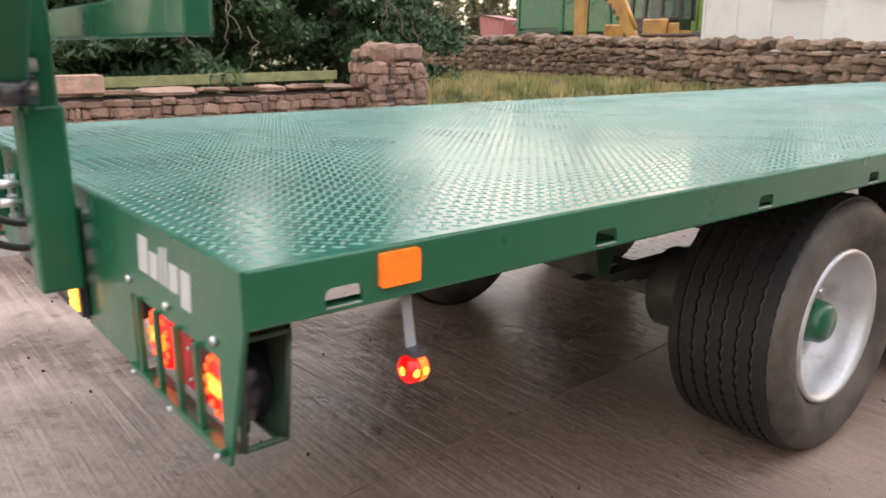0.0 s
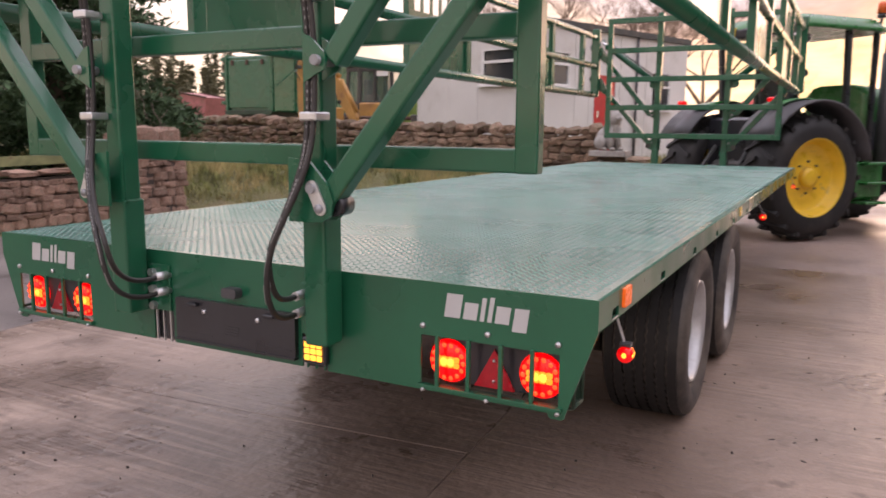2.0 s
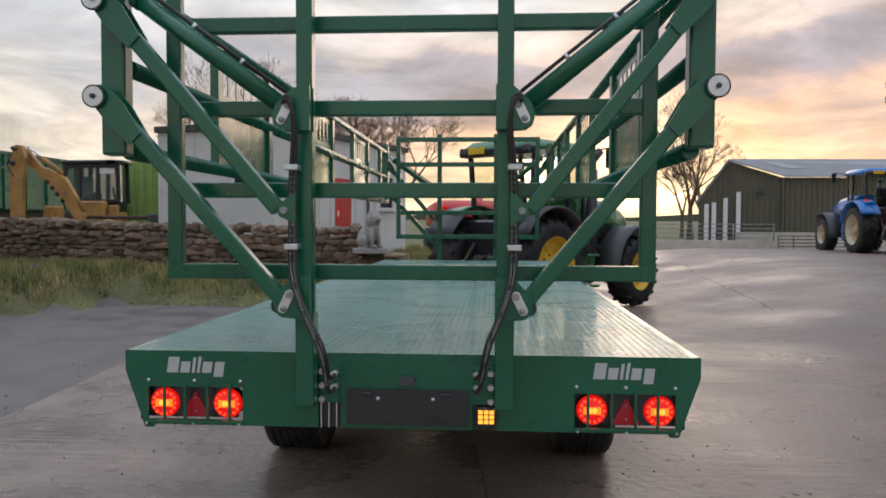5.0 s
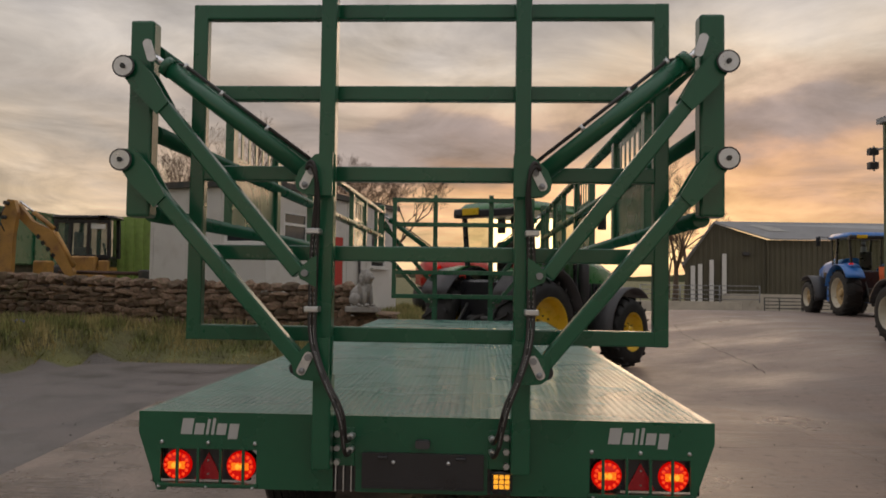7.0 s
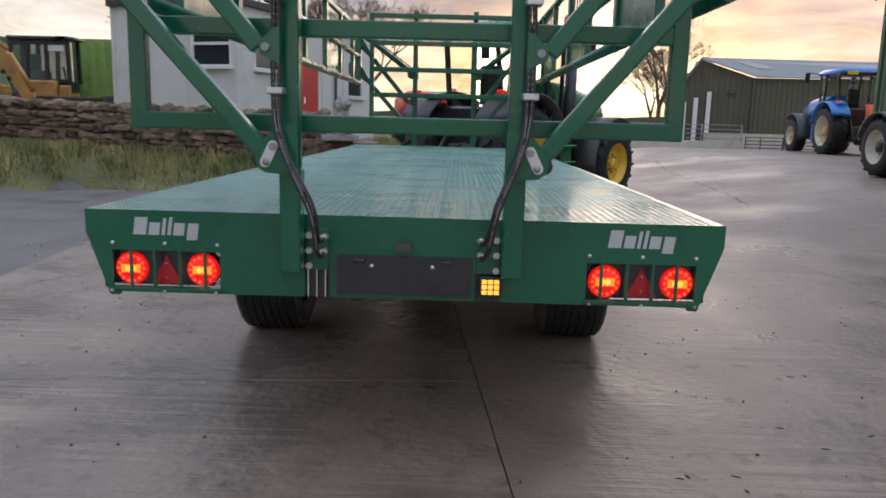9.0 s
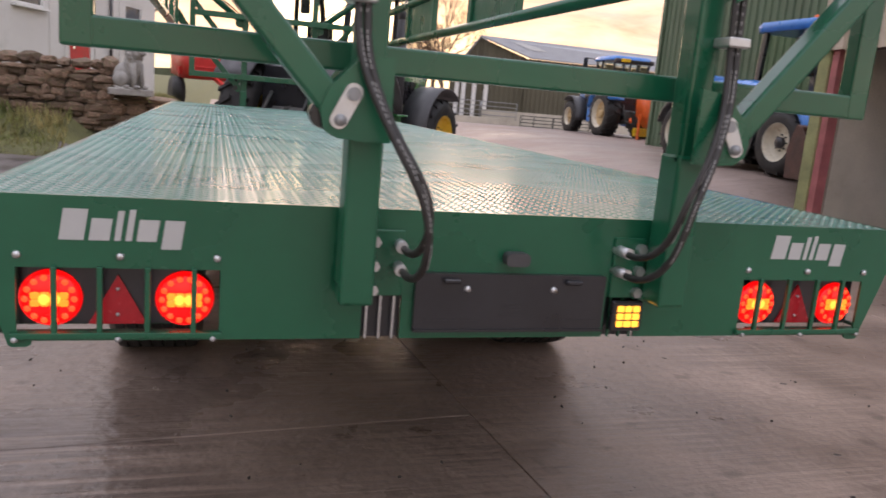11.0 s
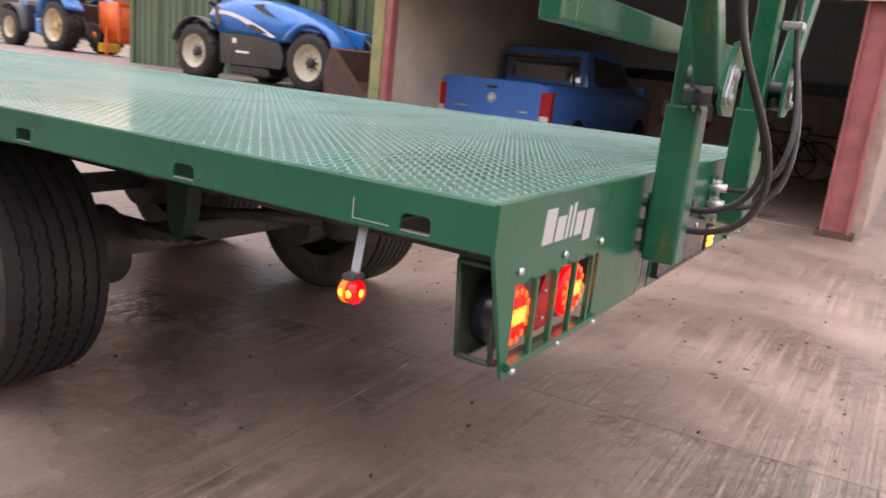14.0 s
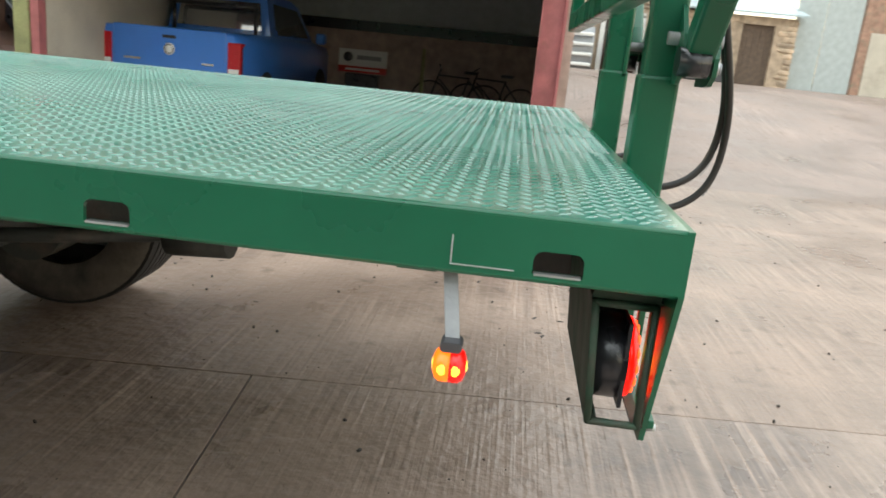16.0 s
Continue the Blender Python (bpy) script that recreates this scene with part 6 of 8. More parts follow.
def build_spreader():
    th = thing("hopper_machine", "orange hopper implement hung behind the blue tractor", "implement", at=pose(14.25, 22.55, ground_z(14.2, 22.6)))
    bm = B()
    loft(bm, [[(x, y, z) for x, y in ((-w + 0.12, -d), (w + 0.12, -d), (w + 0.12, d), (-w + 0.12, d))] for w, d, z in ((0.30, 0.32, 0.42), (0.56, 0.50, 0.85), (0.60, 0.52, 1.72))])
    hop = part("hopper", bm, "orange", th)
    for z in (0.98, 1.70):
        bm = B()
        beam(bm, (-0.52, -0.54, z), (0.76, -0.54, z), 0.06, 0.08, (0, 0, 1), 0.006)
        part("rail", bm, "orange", hop)
    for x in (-0.46, 0.12, 0.70):
        bm = B()
        beam(bm, (x, -0.55, 0.5), (x, -0.55, 1.72), 0.07, 0.05, (0, 1, 0), 0.006)
        part("rib", bm, "orange", hop)
    bm = B()
    box(bm, -0.1, 0.3, -0.62, -0.52, 1.1, 1.4, 0.03)
    part("panel", bm, "black", hop)
    for s in (-1, 1):
        bm = B()
        beam(bm, (s * 0.55, 0, 0.0), (s * 0.55, 0, 0.9), 0.08, 0.08, (0, 1, 0), 0.01)
        part("leg", bm, "orange", th)
        bm = B()
        beam(bm, (s * 0.55, 0.6, 0.6), (s * 0.4, 0.9, 0.7), 0.08, 0.08)
        part("hitch_arm", bm, "orange", th)
    bm = B()
    box(bm, -0.35, 0.35, 0.55, 0.75, 0.1, 0.4, 0.02)
    part("weight", bm, "tr_yellow", th)


build_spreader()


def build_loader():
    """Blue telescopic loader with its bucket down."""
    c = Vector((9.29, 10.33, 0))
    gz = ground_z(c.x - 1, c.y)
    th = thing("telescopic_loader", "blue telescopic loader with cream wheels and a rusty bucket", "loader", at=pose(c.x, c.y, gz, 0, 0, 180))
    wy, r = 1.485, 0.57
    for s in (-1, 1):
        for y in (-wy, wy):
            ag_wheel(th, s * 0.93, y, r, 0.42, "pale_rim", s, lugs=15, rim_r=0.57, hub_mat="black")
    bm = B()
    arch(bm, 0.66, 1.16, -wy, r, 0.635, 40, 165, 0.035)
    part("mudguard", bm, "black", th, "black rear mudguard")
    bm = B()
    arch(bm, 0.62, 1.17, wy, r, 0.635, 8, 150, 0.06)
    part("mudguard", bm, "tr_blue", th, "blue front mudguard")
    for y in (-wy, wy):
        bm = B()
        arch(bm, -1.16, -0.66, y, r, 0.635, 20, 160, 0.035)
        part("mudguard", bm, "black", th)
    bm = B()
    box(bm, -0.66, 0.66, -2.0, 1.95, 0.45, 0.95, 0.05)
    part("chassis", bm, "black", th)
    bm = B()
    prism(bm, [(-0.78, 0.40), (0.80, 0.40), (0.86, 0.62), (0.74, 0.86), (0.1, 0.95), (-0.82, 0.97)], "x", 0.55, 1.09)
    pan = part("side_tank", bm, "black", th, "black side panel between the wheels")
    for y, z, w, h in ((-0.42, 0.84, 0.10, 0.09), (-0.20, 0.64, 0.34, 0.045)):
        bm = B()
        box(bm, 1.088, 1.093, y - w / 2, y + w / 2, z - h / 2, z + h / 2)
        part("decal", bm, "sign_white", pan, "white decal as a plain bar")
    bm = B()
    box(bm, 0.60, 1.05, -0.6, 0.45, 0.22, 0.42, 0.04)
    part("lower_step", bm, "black", pan)
    # engine cover, crowned and falling to the front
    top = [(-1.22, 1.34), (-0.98, 1.55), (-0.45, 1.62), (0.25, 1.61), (0.70, 1.53), (1.15, 1.41), (1.45, 1.31), (1.72, 1.15)]
    low = [(-1.10, 1.22), (-0.90, 0.98), (-0.50, 0.95), (0.20, 0.93), (0.62, 0.84), (0.80, 0.92), (1.05, 1.12), (1.68, 1.08)]
    bm = B()
    loft(bm, [[(x, a[0], a[1]) for x, a in ((0.42, l), (1.06, l), (1.10, (l[0], (l[1] + t[1]) / 2)), (1.04, (t[0], t[1] - 0.08)), (0.90, t), (0.42, (t[0], t[1] + 0.03)))] for t, l in zip(top, low)])
    bon = part("engine_cover", bm, "tr_blue", th, "blue sloping engine cover")
    sw = [(-0.82, 1.383), (-0.50, 1.354), (-0.10, 1.25), (0.30, 1.117), (0.66, 0.961), (0.56, 0.947), (0.22, 1.043), (-0.02, 1.117), (-0.30, 1.235), (-0.60, 1.294), (-0.84, 1.309)]
    bm = B()
    prism(bm, sw, "x", 1.105, 1.112)
    part("stripe", bm, "sign_white", bon, "white swoosh stripe")
    bm = B()
    prism(bm, [(-0.08, 1.161), (0.10, 1.146), (0.46, 1.013), (0.30, 1.013), (0.06, 1.072)], "x", 1.112, 1.116)
    part("vent", bm, "black", bon)
    bm = B()
    prism(bm, [(0.02, 1.502), (0.34, 1.531), (0.34, 1.457), (0.66, 1.302), (0.40, 1.354)], "x", 1.096, 1.106)
    part("side_grille", bm, "black", bon)
    bm = B()
    prism(bm, [(-0.96, 1.428), (-0.84, 1.457), (-0.78, 1.117), (-0.92, 1.087)], "x", 1.10, 1.108)
    part("vent", bm, "black", bon)
    # cab on the far side
    cx0, cx1, cy0, cy1, czt = -0.98, -0.12, -0.85, 0.75, 2.62
    for x in (cx0, cx1):
        for y in (cy0, cy1):
            bm = B()
            beam(bm, (x, y, 0.95), (x, y * 0.85, czt), 0.09, 0.12, (0, 1, 0), 0.012)
            part("cab_pillar", bm, "black", th)
        bm = B()
        bm.faces.new([bm.verts.new(p) for p in ((x, cy0, 1.2), (x, cy1, 1.2), (x, cy1 * 0.85, czt), (x, cy0 * 0.85, czt))])
        part("cab_glass", bm, CLEAR, th, "clear cab glass")
    for y in (cy0, cy1):
        bm = B()
        bm.faces.new([bm.verts.new(p) for p in ((cx0, y, 1.2), (cx1, y, 1.2), (cx1, y * 0.85, czt), (cx0, y * 0.85, czt))])
        part("screen_glass", bm, CLEAR, th, "clear cab glass")
    bm = B()
    box(bm, cx0, cx1, cy0, cy1, 0.9, 1.25, 0.03)
    part("cab_floor", bm, "black", th)
    bm = B()
    loft(bm, [[(x, y, z) for x, y in shift2(rounded(1.10, w, 0.18, 4), -0.55, -0.08)] for z, w in ((czt - 0.03, 1.72), (czt + 0.08, 1.78), (czt + 0.15, 1.60))])
    rf = part("cab_roof", bm, "tr_blue", th, "blue cab roof")
    bm = B()
    lathe(bm, [(czt + 0.14, 0.05), (czt + 0.25, 0.045), (czt + 0.28, 0.0)], (-0.4, 0.2, 0), "z", 12)
    part("beacon", bm, "orange", rf, "orange beacon")
    bm = B()
    box(bm, -0.10, 0.06, 0.62, 0.70, 1.75, 2.05, 0.02)
    part("mirror", bm, "black", th)
    bm = B()
    box(bm, -0.75, -0.3, -0.45, 0.0, 1.25, 1.5, 0.05)
    box(bm, -0.75, -0.3, -0.55, -0.42, 1.5, 2.0, 0.05)
    part("seat", bm, "black", th)
    bm = B()
    beam(bm, (0.16, -1.75, 1.62), (0.16, 2.05, 1.02), 0.26, 0.30, (0, 0, 1), 0.02)
    boom = part("boom", bm, "tr_blue", th)
    bm = B()
    beam(bm, (0.16, 1.95, 1.05), (0.16, 2.55, 0.42), 0.2, 0.24, (0, 0, 1), 0.02)
    part("boom_head", bm, "black", boom)
    bm = B()
    tube(bm, (-0.12, -1.9, 1.40), (0.4, -1.95, 1.6), 0.06, 10)
    part("rear_bar", bm, "black", th)
    bm = B()
    tube(bm, (0.8, -1.12, 1.45), (0.8, -1.30, 1.86), 0.05, 10)
    part("exhaust", bm, "black", th)
    bk = B()
    prof = [(2.15, 0.05), (3.15, 0.02), (3.18, 0.06), (2.45, 0.16), (2.28, 0.35), (2.32, 0.85), (2.25, 0.88), (2.12, 0.5)]
    prism(bk, [(a + 0.02, b) for a, b in prof], "x", -1.15, 1.45)
    bucket = part("bucket", bk, "rust", th, "rusty steel bucket")
    for xb in (1.45, -1.15):
        bm = B()
        prism(bm, [(2.22, 0.06), (3.17, 0.05), (2.37, 0.86), (2.20, 0.6)], "x", xb - 0.012, xb + 0.012)
        part("bucket_side", bm, "rust", bucket)


build_loader()


def build_pickup():
    th = thing("pickup_truck", "blue double-cab pickup parked nose-in under the open barn", "pickup", at=pose(7.60, 4.78, -0.03))
    # local: x forwards from the tailgate, y to its left
    bm = B()
    rings = []
    for x, hw, z0, z1 in ((0.0, 0.90, 0.50, 1.20), (0.08, 0.955, 0.42, 1.22), (1.75, 0.965, 0.40, 1.24), (1.76, 0.965, 0.40, 1.24), (3.6, 0.965, 0.40, 1.20), (4.7, 0.93, 0.42, 1.12), (5.1, 0.82, 0.45, 0.95)):
        rings.append([(x, -hw, z0), (x, hw, z0), (x, hw, z1 - 0.14), (x, hw - 0.05, z1), (x, -hw + 0.05, z1), (x, -hw, z1 - 0.14)])
    loft(bm, rings)
    body = part("body", bm, "truck_blue", th)
    bm = B()
    box(bm, -0.012, 0.03, -0.76, 0.76, 0.56, 1.235, 0.012)
    tg = part("tailgate", bm, "truck_blue", th, "blue tailgate")
    bm = B()
    box(bm, -0.022, -0.01, -0.09, 0.09, 1.10, 1.14, 0.004)
    part("handle", bm, "black", tg)
    bm = B()
    lathe(bm, [(-0.022, 0.0), (-0.022, 0.070), (-0.012, 0.077)], (0, 0.0, 0.965), "x", 24)
    bd = part("badge", bm, "sign_white", tg, "round chrome badge shown as a plain disc")
    bm = B()
    lathe(bm, [(-0.025, 0.050), (-0.025, 0.060), (-0.02, 0.060)], (0, 0.0, 0.965), "x", 24, cap=False)
    part("badge_ring", bm, "black", bd)
    for y, w in ((0.50, 0.22), (-0.52, 0.16)):
        bm = B()
        box(bm, -0.0145, -0.011, y - w / 2, y + w / 2, 0.80, 0.825)
        part("script", bm, "chrome", tg, "chrome model name as a plain bar")
    for s in (-1, 1):
        bm = B()
        box(bm, -0.01, 0.16, s * 0.775, s * 0.955, 0.66, 1.12, 0.02, 2)
        tl = part("tail_lamp", bm, "red_reflector", th, "red tail lamp")
        bm = B()
        box(bm, -0.013, 0.02, s * 0.79, s * 0.94, 0.70, 0.79, 0.008)
        part("lower_lens", bm, "sign_white", tl)
    bm = B()
    box(bm, -0.10, 0.12, -0.88, 0.88, 0.40, 0.56, 0.03, 2)
    bmp = part("bumper", bm, "black", th, "black step bumper with pale corners")
    for s in (-1, 1):
        bm = B()
        box(bm, -0.112, 0.10, s * 0.66, s * 0.90, 0.41, 0.55, 0.02)
        part("bumper_end", bm, "sign_white", bmp)
    bm = B()
    cab = [(1.66, 0.80, 1.20), (1.74, 0.70, 1.78), (2.1, 0.68, 1.83), (3.0, 0.68, 1.82), (3.35, 0.70, 1.74), (4.05, 0.80, 1.18)]
    left = [bm.verts.new((x, hw, z)) for x, hw, z in cab]
    right = [bm.verts.new((x, -hw, z)) for x, hw, z in cab]
    for a, b, c, d in zip(left, left[1:], right[1:], right):
        bm.faces.new((a, b, c, d))
    bm.faces.new(left)
    bm.faces.new(right[::-1])
    bm.faces.new((left[0], right[0], right[-1], left[-1]))
    cb = part("cab", bm, "truck_blue", th)
    bm = B()
    q = [(1.672, 0.66, 1.30), (1.672, -0.66, 1.30), (1.729, -0.60, 1.70), (1.729, 0.60, 1.70)]
    bm.faces.new([bm.verts.new((x - 0.012, y, z)) for x, y, z in q])
    part("rear_window", bm, "mirror_glass", cb, "tinted rear window glass")
    for s in (-1, 1):
        bm = B()
        bm.faces.new([bm.verts.new((x, s * (y + 0.006), z)) for x, y, z in ((1.95, 0.782, 1.26), (3.75, 0.79, 1.26), (3.25, 0.715, 1.68), (2.0, 0.70, 1.72))])
        part("side_window", bm, "glass", cb)
        bm = B()
        box(bm, 3.55, 3.72, s * 0.97, s * 1.14, 1.18, 1.36, 0.03)
        part("mirror", bm, "truck_blue", cb)
        for x in (1.05, 4.05):
            bm = B()
            lathe(bm, [(-0.12, 0.0), (-0.12, 0.35), (-0.10, 0.375), (0.10, 0.375), (0.12, 0.35), (0.12, 0.0)], (x, s * 0.86, 0.375), "y", 28)
            part("wheel", bm, "rubber", th)
    bm = B()
    tube(bm, (1.5, -0.62, 1.22), (1.5, -0.62, 1.62), 0.03, 8)
    tube(bm, (1.5, 0.62, 1.22), (1.5, 0.62, 1.62), 0.03, 8)
    tube(bm, (1.5, -0.62, 1.62), (1.5, 0.62, 1.62), 0.03, 8)
    part("sports_bar", bm, "black", th)


build_pickup()


# ---- open barn with the pickup ----
def corrugated(bm, p0, p1, z0, z1, pitch=0.2, depth=0.035, top=None):
    """Box-profile sheet from p0 to p1 (x, y); top: a second height at p1."""
    a, b = Vector((*p0, 0)), Vector((*p1, 0))
    d = (b - a)
    ln = d.length
    d.normalize()
    n = Vector((d.y, -d.x, 0))
    s, k = 0.0, 0
    lo, hi = [], []
    while s < ln:
        for f, o in ((0.0, 0), (0.42, 0), (0.5, 1), (0.92, 1)):
            t = min(s + f * pitch, ln)
            p = a + d * t + n * (depth * o)
            zt = z1 if top is None else z1 + (top - z1) * t / ln
            lo.append(bm.verts.new((p.x, p.y, z0)))
            hi.append(bm.verts.new((p.x, p.y, zt)))
        s += pitch
    for i in range(len(lo) - 1):
        bm.faces.new((lo[i], lo[i + 1], hi[i + 1], hi[i]))


def build_open_barn():
    b = thing("open_barn", "open-fronted farm barn with beige cladding over a wide doorway", "barn")
    bm = B()
    box(bm, 6.5, 13.2, -0.3, 5.95, -0.12, 0.012, 0.004)
    part("floor_slab", bm, "concrete", b)
    bm = B()
    box(bm, 6.35, 13.2, 5.66, 5.90, 0.0, 2.9)
    part("block_wall", bm, "plaster", b, "pale rendered block wall")
    bm = B()
    box(bm, 12.95, 13.2, -0.3, 5.66, 0.0, 1.50)
    part("back_wall", bm, "inside_brown", b, "brown blockwork")
    bm = B()
    box(bm, 13.0, 13.2, -0.3, 5.66, 1.50, 4.9)
    part("back_sheeting", bm, "door_grey", b)
    bm = B()
    box(bm, 12.86, 13.0, -0.3, 5.66, 1.47, 1.67)
    part("sheeting_rail", bm, "black", b)
    bm = B()
    box(bm, 6.35, 13.2, -0.30, -0.18, 0.0, 4.9)
    part("south_wall", bm, "inside_brown", b)
    bm = B()
    box(bm, 6.35, 13.2, 5.72, 5.84, 2.9, 4.9)
    part("north_sheeting", bm, "cladding", b)
    bm = B()
    box(bm, 6.0, 13.4, -0.5, 6.1, 4.9, 5.0)
    part("roof", bm, "roof_grey", b)
    # columns
    bm = B()
    box(bm, 6.14, 6.28, 5.62, 5.72, 0, 4.9, 0.005)
    part("column", bm, "pink_red", b, "faded red steel column")
    bm = B()
    box(bm, 6.12, 6.26, 5.73, 5.91, 0, 4.9, 0.01)
    part("timber_post", bm, "moss_wood", b, "mossy green timber post")
    bm = B()
    box(bm, 6.14, 6.34, -0.19, -0.175 + 0.01, 0, 4.9)
    box(bm, 6.14, 6.34, 0.06, 0.075, 0, 4.9)
    box(bm, 6.23, 6.25, -0.175, 0.06, 0, 4.9)
    col = part("column", bm, "pink_red", b, "faded red steel column")
    bm = B()
    box(bm, 6.10, 6.38, -0.24, 0.12, 0.0, 0.06)
    part("base_plate", bm, "rust", col)
    bm = B()
    corrugated(bm, (6.10, 5.9), (6.10, -0.25), 2.29, 4.95, 0.2, 0.035)
    part("front_cladding", bm, "cladding_beige", b, "beige corrugated cladding")
    bm = B()
    box(bm, 6.14, 6.34, -0.2, 5.95, 2.30, 2.44)
    part("door_beam", bm, "rust", b)


build_open_barn()


def build_sign():
    th = thing("notice_board", "white and red trade sign on the barn's back wall", "sign")
    bm = B()
    box(bm, 12.80, 12.83, 2.81, 3.76, 0.80, 1.12)
    part("panel", bm, "sign_white", th)
    bm = B()
    box(bm, 12.80, 12.83, 2.81, 3.76, 0.68, 0.80)
    part("lower_band", bm, "red_paint", th)
    bm = B()
    lathe(bm, [(-0.006, 0.0), (-0.006, 0.09), (0, 0.092)], (12.80, 3.58, 0.97), "x", 20)
    part("emblem", bm, "black", th, "dark round emblem as a plain disc")
    bm = B()
    box(bm, 12.794, 12.80, 2.92, 3.40, 0.93, 1.01)
    part("lettering", bm, "grey_steel", th, "lettering as a plain bar")
    bm = B()
    box(bm, 12.794, 12.80, 2.95, 3.62, 0.72, 0.76)
    part("lower_lettering", bm, "sign_white", th)
    bm = B()
    box(bm, 12.70, 12.94, 2.95, 3.6, 0.012, 0.66, 0.01)
    part("cabinet", bm, "black", th)


build_sign()


def build_bicycle(at):
    th = thing("bicycle", "dark bicycle leaning at the back of the open barn", "bicycle", "bicycles in the barn", at=at)
    for y in (-0.52, 0.52):
        bm = B()
        n = 28
        for k in range(n):
            a0, a1 = 2 * math.pi * k / n, 2 * math.pi * (k + 1) / n
            tube(bm, (0, y + 0.34 * math.cos(a0), 0.34 + 0.34 * math.sin(a0)), (0, y + 0.34 * math.cos(a1), 0.34 + 0.34 * math.sin(a1)), 0.018, 5, cap=False)
        for k in range(8):
            a0 = math.pi * k / 8
            tube(bm, (0, y + 0.33 * math.cos(a0), 0.34 + 0.33 * math.sin(a0)), (0, y - 0.33 * math.cos(a0), 0.34 - 0.33 * math.sin(a0)), 0.002, 3, cap=False)
        part("wheel", bm, "rubber", th)
    bm = B()
    for p, q in (((0, -0.52, 0.34), (0, -0.05, 0.30)), ((0, -0.05, 0.30), (0, -0.20, 0.80)), ((0, -0.20, 0.78), (0, 0.38, 0.80)), ((0, -0.05, 0.30), (0, 0.36, 0.72)), ((0, -0.52, 0.34), (0, -0.18, 0.76)), ((0, 0.52, 0.34), (0, 0.34, 0.92))):
        tube(bm, p, q, 0.018, 8)
    part("frame", bm, "black", th)
    bm = B()
    box(bm, -0.06, 0.06, -0.34, -0.10, 0.86, 0.91, 0.015)
    part("saddle", bm, "black", th)
    bm = B()
    tube(bm, (-0.28, 0.36, 0.96), (0.28, 0.36, 0.96), 0.014, 8)
    part("handlebar", bm, "black", th)


build_bicycle(pose(12.3, 1.35, 0.012, 0, 8, 4))
build_bicycle(pose(12.45, 0.65, 0.012, 0, -6, -8))
bm = B()
tube(bm, (12.0, 2.0, 0.0), (12.0, 2.0, 1.25), 0.035, 10)
solo("steel_pole", bm, "moss_wood", "pale green upright pole standing in the barn", "pole")


# ---- tall green shed and barn across the yard ----
def build_green_shed():
    s = thing("green_shed", "tall green box-profile farm shed beside the open barn", "shed")
    bm = B()
    corrugated(bm, (11.6, 18.3), (11.6, 6.15), 0.55, 6.2, 0.25, 0.035)
    part("west_cladding", bm, "cladding_mid", s)
    bm = B()
    corrugated(bm, (20.0, 18.3), (11.6, 18.3), 0.55, 6.2, 0.25, 0.035)
    part("north_cladding", bm, "cladding_mid", s)
    bm = B()
    box(bm, 11.4, 20, 6.1, 18.5, 6.2, 6.35)
    part("roof", bm, "roof_grey", s)
    bm = B()
    box(bm, 11.52, 11.62, 18.24, 18.38, 0.5, 6.2)
    part("corner_flashing", bm, "cladding_mid", s)
    bm = B()
    box(bm, 11.66, 20, 6.15, 6.25, 0.3, 6.2)
    part("south_wall", bm, "cladding", s)
    # door leaf
    bm = B()
    box(bm, 11.53, 11.56, 17.15, 17.20, 0.5, 2.5)
    box(bm, 11.53, 11.56, 16.15, 16.20, 0.5, 2.5)
    box(bm, 11.53, 11.56, 16.15, 17.20, 2.45, 2.5)
    part("door_trim", bm, "cladding", s)
    bm = B()
    tube(bm, (11.55, 18.3, 5.5), (11.38, 18.6, 5.5), 0.03, 8)
    tube(bm, (11.38, 18.6, 5.6), (11.38, 18.6, 4.9), 0.03, 8)
    br = part("lamp_bracket", bm, "grey_steel", s)
    for z in (5.35, 4.95):
        bm = B()
        box(bm, 11.22, 11.48, 18.5, 18.7, z, z + 0.2, 0.02)
        part("flood_light", bm, "fender", br, "grey flood light")


build_green_shed()


